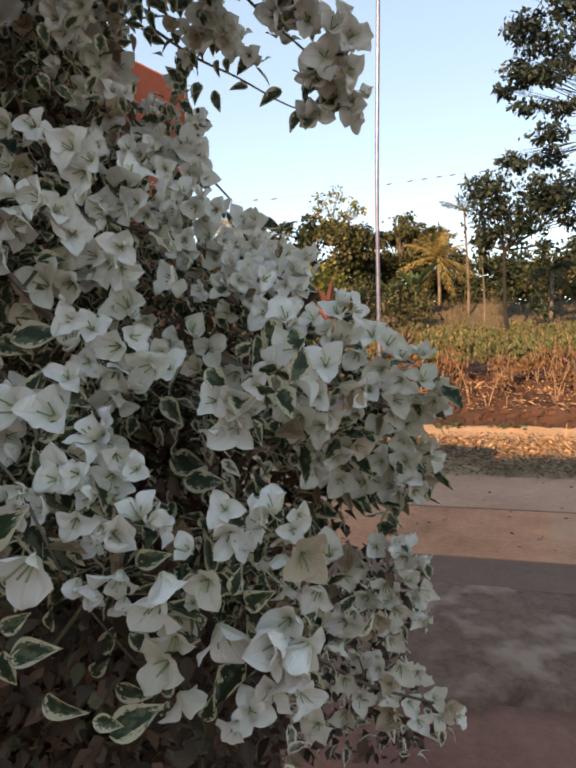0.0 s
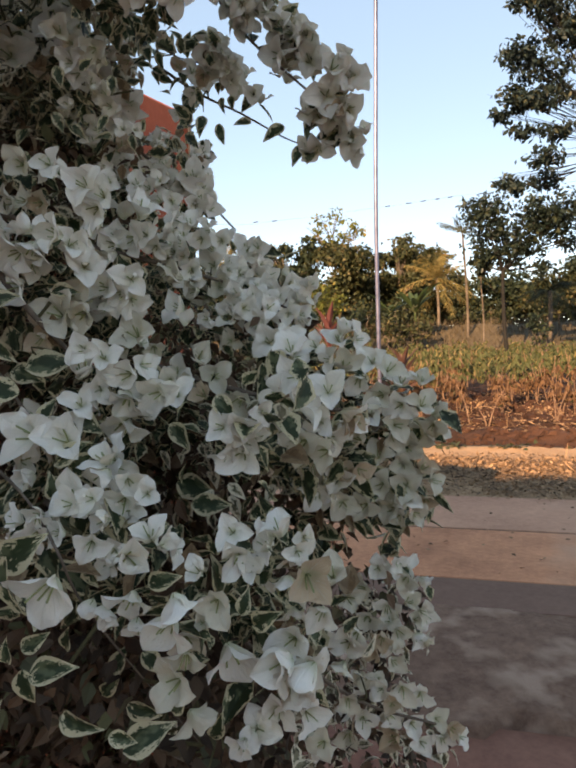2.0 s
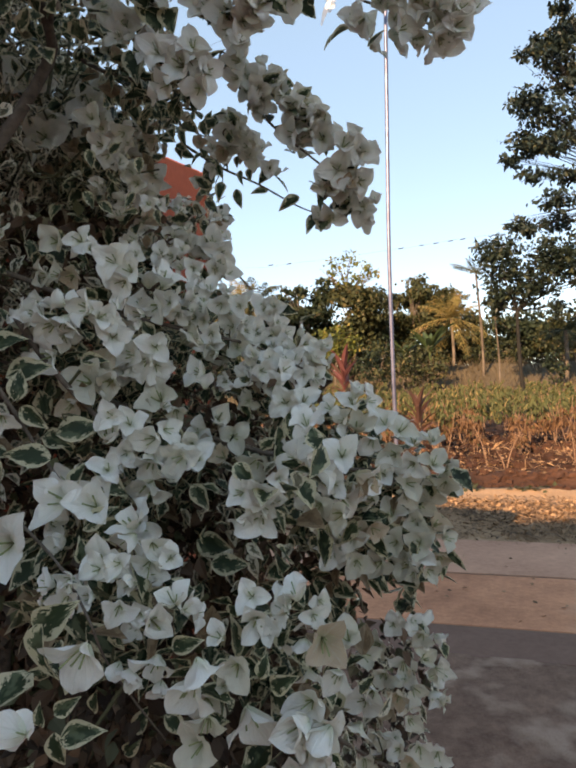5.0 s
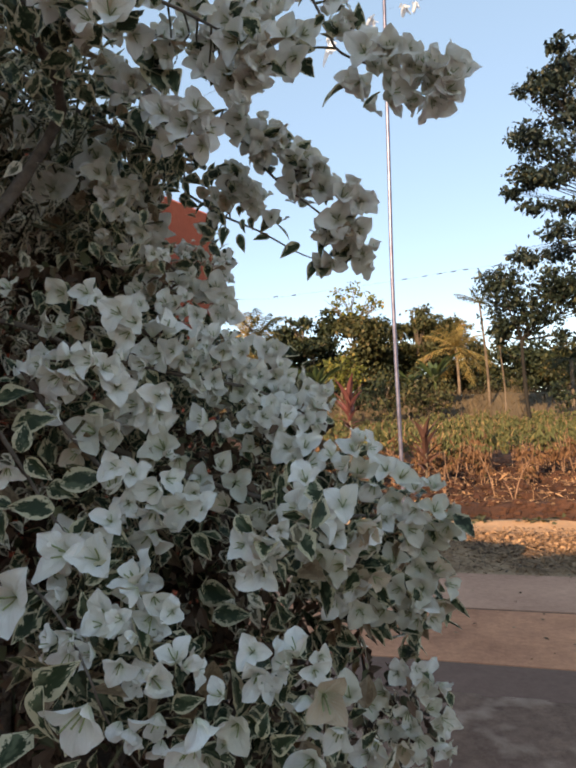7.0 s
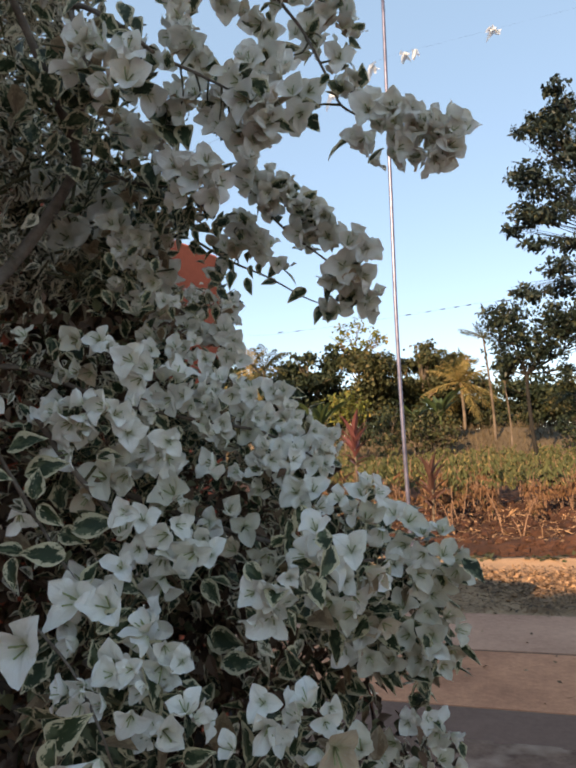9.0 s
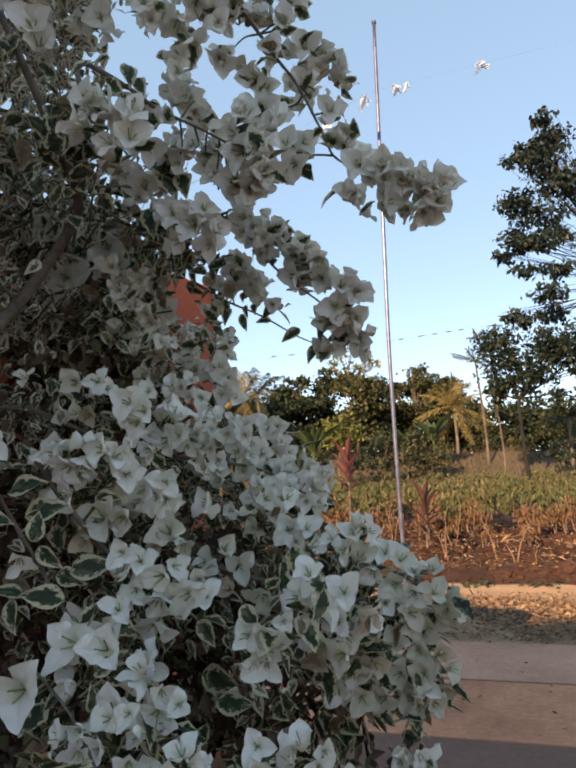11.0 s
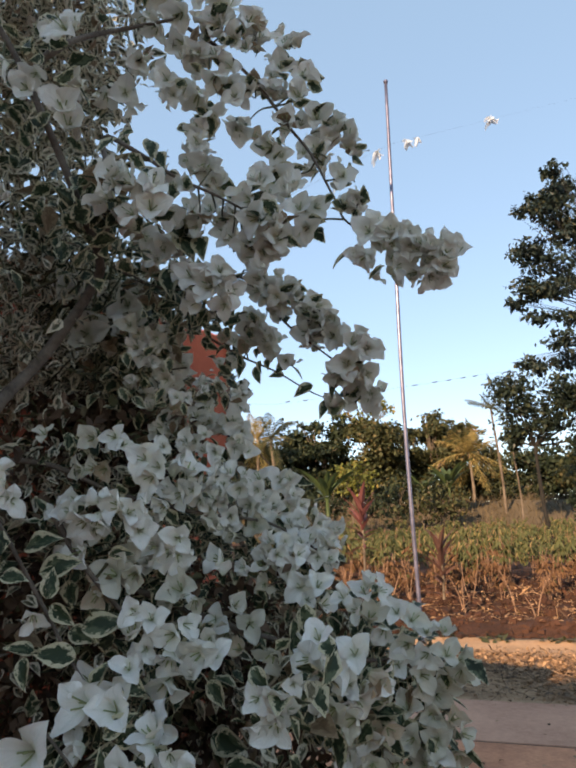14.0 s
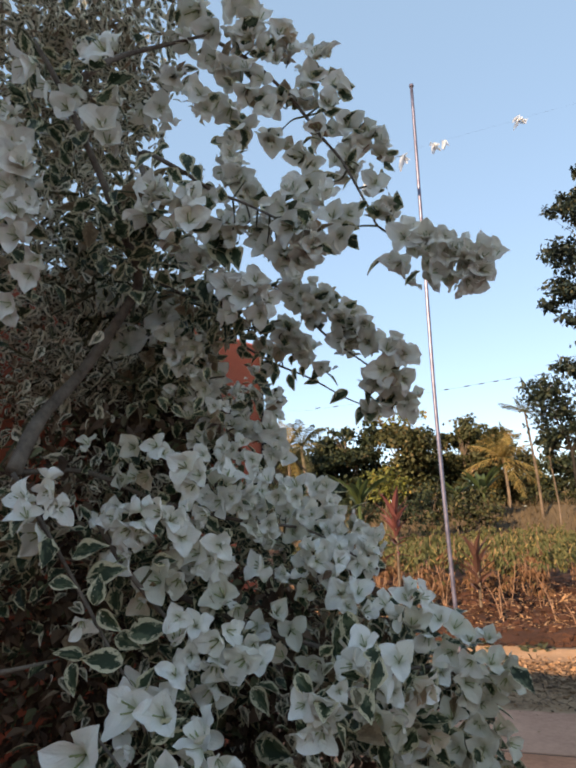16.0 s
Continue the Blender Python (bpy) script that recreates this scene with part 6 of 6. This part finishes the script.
leaf(-0.069, 0.881, 1.774, 0.020, -80); leaf(-0.153, 0.879, 1.846, 0.021, -30); leaf(-0.213, 0.877, 1.871, 0.031, -70)
leaf(-0.228, 0.875, 1.861, 0.033, -100); leaf(-0.178, 0.878, 1.871, 0.026, -60); leaf(-0.161, 0.876, 1.789, 0.021, -20)
leaf(-0.104, 0.881, 1.842, 0.018, -80); leaf(-0.168, 0.877, 1.818, 0.021, -20)
leaf(-0.227, 0.725, 1.726, 0.024, -60); leaf(-0.207, 0.733, 1.698, 0.024, -120); leaf(-0.250, 0.718, 1.747, 0.025, -80)
leaf(-0.235, 0.733, 1.689, 0.025, -30); leaf(-0.191, 0.725, 1.738, 0.022, -90); leaf(-0.218, 0.718, 1.759, 0.021, 40)
leaf(-0.208, 0.737, 1.685, 0.021, 170); leaf(-0.256, 0.729, 1.700, 0.024, -60); leaf(-0.174, 0.741, 1.677, 0.019, -90)
leaf(-0.269, 0.532, 1.508, 0.042, 20); leaf(-0.257, 0.555, 1.482, 0.045, 15); leaf(-0.254, 0.529, 1.468, 0.032, 80)
leaf(-0.272, 0.489, 1.478, 0.029, 0); leaf(-0.244, 0.536, 1.436, 0.031, -40); leaf(-0.211, 0.564, 1.424, 0.047, 15)
leaf(-0.245, 0.522, 1.402, 0.042, 170); leaf(-0.285, 0.532, 1.405, 0.030, 160); leaf(-0.273, 0.521, 1.385, 0.029, -80)
leaf(-0.203, 0.532, 1.382, 0.029, 70); leaf(-0.170, 0.538, 1.367, 0.034, -25); leaf(-0.164, 0.481, 1.353, 0.036, 35)
leaf(-0.206, 0.595, 1.492, 0.028, 5); leaf(-0.042, 0.493, 1.383, 0.028, -60); leaf(-0.099, 0.592, 1.348, 0.032, -50)
leaf(-0.168, 0.453, 1.332, 0.022, 80); leaf(-0.233, 0.561, 1.413, 0.035, -10); leaf(-0.181, 1.108, 1.758, 0.030, -90)
leaf(-0.193, 0.722, 1.860, 0.049, -80); leaf(-0.228, 0.838, 1.862, 0.048, -80); leaf(-0.160, 0.682, 2.082, 0.028, 10)
leaf(-0.141, 0.692, 2.100, 0.036, -50); leaf(-0.230, 0.618, 2.034, 0.029, 180); leaf(-0.164, 0.534, 1.951, 0.034, -70)
leaf(-0.153, 0.538, 1.937, 0.028, -80); leaf(-0.153, 0.485, 1.891, 0.023, 150); leaf(-0.104, 0.702, 1.997, 0.042, -40)
leaf(-0.092, 0.695, 1.973, 0.035, -60); leaf(-0.166, 0.712, 1.918, 0.063, -70); leaf(-0.173, 0.709, 1.932, 0.056, -40)
leaf(-0.144, 0.709, 1.907, 0.049, -80); leaf(-0.033, 0.754, 2.051, 0.053, 170); leaf(0.057, 0.726, 1.889, 0.042, -160)
leaf(0.092, 0.592, 1.807, 0.029, -140); leaf(-0.118, 1.137, 1.818, 0.036, -80); leaf(-0.155, 1.141, 1.837, 0.041, -110)
leaf(-0.062, 0.957, 1.773, 0.028, 180); leaf(-0.011, 0.860, 1.723, 0.035, -150); leaf(0.023, 0.853, 1.693, 0.038, -120)
leaf(-0.003, 0.617, 1.413, 0.038, -80); leaf(-0.019, 0.618, 1.403, 0.027, -90); leaf(0.132, 0.702, 1.259, 0.023, -80)
leaf(-0.152, 0.342, 1.298, 0.038, -90); leaf(-0.154, 0.363, 1.313, 0.040, 40); leaf(-0.076, 0.405, 1.278, 0.025, 20)
leaf(-0.021, 0.407, 1.260, 0.019, 70); leaf(-0.008, 0.407, 1.249, 0.026, 40); leaf(-0.138, 0.346, 1.265, 0.019, 30)
leaf(-0.137, 0.389, 1.245, 0.018, 80); leaf(-0.146, 0.348, 1.235, 0.023, -80); leaf(-0.129, 0.346, 1.247, 0.028, 10)
leaf(-0.134, 0.484, 1.180, 0.027, 60); leaf(-0.084, 0.403, 1.220, 0.022, -40); leaf(-0.100, 0.433, 1.168, 0.027, -20)
leaf(-0.155, 0.345, 1.259, 0.016, 90); leaf(-0.078, 0.361, 1.196, 0.034, 25); leaf(-0.043, 0.413, 1.167, 0.022, 60)
leaf(-0.095, 0.648, 1.282, 0.049, -15); leaf(-0.069, 0.577, 1.283, 0.039, 0); leaf(-0.164, 0.454, 1.332, 0.017, -60)
leaf(-0.154, 0.483, 1.345, 0.034, 30); leaf(-0.116, 0.348, 1.212, 0.027, -20); leaf(-0.142, 0.483, 1.157, 0.024, 40)
leaf(-0.167, 0.346, 1.219, 0.021, 70); leaf(-0.070, 0.412, 1.185, 0.017, 60); leaf(-0.087, 0.341, 1.209, 0.017, -10)

# trunks down to the soil
for pts, r in (([(-0.66, 0.95, -0.1), (-0.70, 0.90, 0.6), (-0.60, 0.70, 1.25), (-0.43, 0.60, 1.575)], 0.018), ([(-0.70, 0.9, -0.1), (-0.72, 0.85, 0.7), (-0.66, 0.78, 1.3), (-0.50, 0.80, 1.69)], 0.014),
               ([(-0.58, 1.0, -0.1), (-0.48, 0.90, 0.5), (-0.38, 0.80, 0.9), (-0.32, 0.74, 1.15)], 0.010), ([(-0.55, 0.9, -0.1), (-0.46, 0.80, 0.6), (-0.38, 0.70, 0.95), (-0.33, 0.64, 1.22)], 0.008)):
    part("trunk", mesh("trunk", *tube(smooth_line(pts, 6), r, r * 0.7, 8, 0.05, brng), BARK, smooth=True), bush, "bare brown woody stem")

# leaf mass and lesser flowers behind the shown ones
B = np.array([b[:3] for b in blooms])
view = ways_of(B)
open_air = ((B[:, 2] > 1.66) & (B[:, 0] > -0.10)) | ((B[:, 2] > 1.93) & (B[:, 0] > -0.24)) | (B[:, 1] > 0.95)          # sprays that hang free against the sky
body = ~open_air


def behind(mask, n, near, far, spread):
    i = brng.choice(np.nonzero(mask)[0], n)
    d = brng.uniform(near, far, (n, 1))
    return B[i] + view[i] * d + np.array((-0.25, 0, -0.32)) * d * (0 if not (mask & body).any() else 1) + brng.normal(size=(n, 3)) * spread


def in_bush(p, sprays=0):
    """Keeps what lies close to a shown flower, or well inside."""
    w = ways_of(p)
    az, el = np.arctan2(w[:, 0], w[:, 1]), np.arcsin(w[:, 2])
    b_az, b_el = np.arctan2(view[body, 0], view[body, 1]), np.arcsin(view[body, 2])
    inner = ((b_az[None, :] > az[:, None] + 0.03) & (np.abs(b_el[None, :] - el[:, None]) < 0.045)).any(axis=1)
    return (np.arange(len(p)) >= len(p) - sprays) | (p[:, 0] < -0.12) | inner | (np.arccos(np.clip((w @ view.T).max(axis=1), -1, 1)) < np.where(p[:, 2] < 1.36, 0.018, 0.010))


leaf_places = [behind(body, 4200, 0.035, 0.16, 0.018), behind(body & (B[:, 0] < 0.1), 3600, 0.14, 0.34, 0.028), behind(body & (B[:, 0] < -0.02), 5000, 0.32, 0.65, 0.035), behind(open_air & (B[:, 0] < 0.08), 360, 0.0, 0.03, 0.009)]
# the twiggy heart of the bush, leafy and nearly without flowers
for cx, cy, cz, sx, sy, sz, n in ((-0.42, 1.06, 1.88, 0.10, 0.07, 0.13, 2300), (-0.37, 0.95, 1.81, 0.07, 0.04, 0.09, 1300), (-0.47, 0.84, 2.12, 0.07, 0.05, 0.10, 1050), (-0.50, 0.78, 1.78, 0.08, 0.06, 0.14, 1900), (-0.50, 0.80, 2.30, 0.09, 0.06, 0.09, 1200), (-0.43, 0.72, 2.36, 0.10, 0.05, 0.06, 1300), (-0.36, 0.78, 2.24, 0.07, 0.05, 0.05, 450), (-0.50, 0.98, 1.25, 0.07, 0.06, 0.2, 1500), (-0.38, 1.1, 1.2, 0.07, 0.06, 0.2, 1500), (-0.42, 0.9, 1.66, 0.07, 0.08, 0.06, 700), (-0.42, 0.80, 1.5, 0.08, 0.08, 0.16, 1200), (-0.48, 0.72, 1.32, 0.07, 0.08, 0.10, 700),
                                  (-0.38, 0.80, 2.34, 0.06, 0.06, 0.05, 350), (-0.14, 0.80, 1.25, 0.12, 0.06, 0.12, 1500), (-0.10, 0.86, 1.02, 0.12, 0.08, 0.10, 900), (-0.22, 0.62, 1.10, 0.10, 0.08, 0.10, 700),
                                  (-0.12, 1.00, 1.33, 0.07, 0.05, 0.07, 900), (-0.19, 0.94, 1.22, 0.06, 0.04, 0.06, 900), (-0.34, 0.89, 1.66, 0.05, 0.04, 0.04, 900), (-0.29, 0.91, 1.64, 0.05, 0.04, 0.04, 800), (-0.30, 0.95, 0.80, 0.22, 0.16, 0.16, 1500), (-0.20, 0.72, 0.98, 0.10, 0.08, 0.10, 2600), (-0.34, 0.74, 1.06, 0.08, 0.08, 0.10, 2000)):
    leaf_places.append(np.clip(brng.normal(size=(n, 3)), -1.8, 1.8) * (sx, sy, sz) + (cx, cy, cz))
deep = [q for q in leaf_places[4:] if q[:, 2].mean() < 1.7]
# pale leaves, kept mostly high up where the bush should look lit through
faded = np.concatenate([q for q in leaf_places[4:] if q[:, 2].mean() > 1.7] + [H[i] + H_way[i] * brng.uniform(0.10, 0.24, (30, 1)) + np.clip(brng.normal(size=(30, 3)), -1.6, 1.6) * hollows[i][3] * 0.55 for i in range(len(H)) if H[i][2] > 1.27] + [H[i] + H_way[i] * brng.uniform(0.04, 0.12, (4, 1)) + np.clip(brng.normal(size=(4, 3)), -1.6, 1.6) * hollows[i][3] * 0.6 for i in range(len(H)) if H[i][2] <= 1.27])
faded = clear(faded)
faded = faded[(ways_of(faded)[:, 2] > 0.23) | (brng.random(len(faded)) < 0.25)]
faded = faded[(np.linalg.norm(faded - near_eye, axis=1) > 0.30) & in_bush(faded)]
part("faded_leaves", scatter("faded_leaves", blade(4, 2, lambda v: ovate(v, 0.27), 0.35, 0.25), faded, turns(brng, len(faded), (0.1, -0.45, -0.2), 0.85), brng.uniform(0.014, 0.032, len(faded)), LIGHTENED), bush,
     "small leaves, grey-brown with cream edges, lightened for sky light coming through", kind="stuff")
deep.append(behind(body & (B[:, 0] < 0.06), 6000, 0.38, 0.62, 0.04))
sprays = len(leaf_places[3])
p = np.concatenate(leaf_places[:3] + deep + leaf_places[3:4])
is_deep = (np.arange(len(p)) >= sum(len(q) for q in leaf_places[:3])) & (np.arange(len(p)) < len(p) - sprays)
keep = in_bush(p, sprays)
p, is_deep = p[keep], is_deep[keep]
shady = is_deep | (p[:, 2] + 0.35 * p[:, 0] < 1.17)          # withered leaves low in the bush, darkened in colour for shade
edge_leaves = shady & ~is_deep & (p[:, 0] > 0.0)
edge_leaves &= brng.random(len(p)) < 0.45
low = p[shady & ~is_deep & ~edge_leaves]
edge = p[edge_leaves]
low, edge = clear(low), clear(edge)
part("edge_leaves", scatter("edge_leaves", blade(4, 2, lambda v: ovate(v, 0.27), 0.35, 0.25), edge, turns(brng, len(edge), (0.1, -0.4, -0.2), 0.85), brng.uniform(0.014, 0.030, len(edge)), LIGHTENED), bush,
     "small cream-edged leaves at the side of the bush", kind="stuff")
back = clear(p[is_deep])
part("withered_leaves", scatter("withered_leaves", blade(3, 2, ovate, 0.3, 0.2), low, turns(brng, len(low), (0.1, -0.4, -0.3), 0.8), brng.uniform(0.011, 0.024, len(low)), LOW_SHADE), bush,
     "withered brown leaves low in the bush, coloured darker for the shade there", kind="stuff")
# deep leaves seen high up take the pale colour in place of skylight
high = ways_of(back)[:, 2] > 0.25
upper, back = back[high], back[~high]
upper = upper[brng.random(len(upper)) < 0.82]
part("upper_leaves", scatter("upper_leaves", blade(4, 2, lambda v: ovate(v, 0.27), 0.35, 0.25), upper, turns(brng, len(upper), (0.1, -0.45, -0.2), 0.85), brng.uniform(0.014, 0.030, len(upper)), LIGHTENED), bush,
     "cream-edged leaves among the upper twigs, coloured pale for light from behind", kind="stuff")
# dull brown here also carries the shade of the bush's inside
part("inner_leaves", scatter("inner_leaves", blade(3, 2, ovate, 0.3, 0.2), back, turns(brng, len(back), (0.1, -0.4, -0.3), 0.8), brng.uniform(0.013, 0.027, len(back)), WITHERED_SHADE), bush,
     "brown and green leaves deep inside the bush, coloured dull for its shade", kind="stuff")
p = p[~shady]
p = p[~in_hollow(p) | (brng.random(len(p)) < np.where(p[:, 2] < 1.3, 0.10, 0.22))]
p = p[np.linalg.norm(p - near_eye, axis=1) > 0.34]
p = clear(p)
n = len(p)
part("leaf_mass", scatter("leaf_mass", blade(3, 2, ovate, 0.3, 0.15), p, turns(brng, n, (0.1, -0.5, -0.15), 0.75), brng.uniform(0.018, 0.038, n), VARIEGATED), bush,
     "dense small leaves, green with cream edges", kind="stuff")

# lesser flowers between and behind
fp = np.concatenate([behind(body & (B[:, 2] > 1.45), 90, 0.005, 0.04, 0.009), behind(body & (B[:, 2] < 1.45), 45, 0.005, 0.03, 0.009), behind(open_air & (B[:, 0] < 0.085), 260, 0.0, 0.03, 0.010), behind(open_air & (B[:, 0] >= 0.085), 40, 0.005, 0.02, 0.006)])
free = np.arange(len(fp)) >= len(fp) - 300
fp = fp[(np.linalg.norm(fp - near_eye, axis=1) > 0.36) & in_bush(fp, 300) & (free | ~in_hollow(fp)) & ((fp[:, 2] > 1.3) | (fp[:, 0] > 0.0) | (brng.random(len(fp)) < 0.45))]
fp = clear(fp)
tv, tf = [], []
uvs_, idx = [], []
for q in fp:
    old = brng.random() < 0.06
    src = OLD_FLOWERS[int(brng.integers(0, 4))] if old else FLOWERS[int(brng.integers(0, 18))]
    k = len(src.vertices)
    co = np.empty(k * 3)
    src.vertices.foreach_get("co", co)
    rot = np.array((Vector(facing(*q)).to_track_quat("Z", "Y") @ Euler((0, 0, brng.uniform(0, 6.28))).to_quaternion()).to_matrix())
    w = (co.reshape(-1, 3) @ rot.T) * brng.uniform(0.026, 0.040) + q
    uv = np.zeros((k, 2))
    for loop, d in zip(src.loops, src.uv_layers[0].data):
        uv[loop.vertex_index] = d.uv
    o = len(tv)
    tv.extend(w)
    uvs_.extend(uv)
    for poly in src.polygons:
        tf.append(tuple(v + o for v in poly.vertices))
        idx.append(2 if old and poly.material_index == 0 else poly.material_index)
part("flower_mass", mesh("flower_mass", tv, tf, [BRACT, TUBE, BRACT_OLD], uvs_, idx, smooth=True), bush, "small white papery flowers between the leaves", kind="stuff")

# thin twigs through the mass
tw = []
for _ in range(260):
    i = int(brng.integers(0, len(B)))
    a = B[i]
    s = a + view[i] * (brng.uniform(0.0, 0.015) if open_air[i] else brng.uniform(0.02, 0.10)) + brng.normal(size=3) * (0.006 if open_air[i] else 0.02)
    if not open_air[i] and not in_bush(s[None, :])[0]:
        continue
    key = min(limbs.values(), key=lambda l: np.min(np.linalg.norm(l[1] - s, axis=1)))[1]
    e = key[int(np.argmin(np.linalg.norm(key - s, axis=1)))]
    if np.linalg.norm(e - s) > (0.07 if open_air[i] and a[2] > 1.68 else 0.045):
        continue
    tw.append(tube(smooth_line([e, (e + s) / 2 + brng.normal(size=3) * (0.006 if open_air[i] else 0.02), s], 4), 0.0017, 0.0008, 4))
for _ in range(150):
    s = brng.normal(size=3) * (0.06, 0.06, 0.12) + (-0.43, 0.84, 1.86)
    d = brng.normal(size=3) * 0.08
    tw.append(tube(smooth_line([s, s + d * 0.5 + brng.normal(size=3) * 0.012, s + d], 3), 0.0026, 0.0012, 4))
part("twig_tangle", mesh("twig_tangle", *join(*tw), TWIG), bush, "thin tangled twigs", kind="stuff")
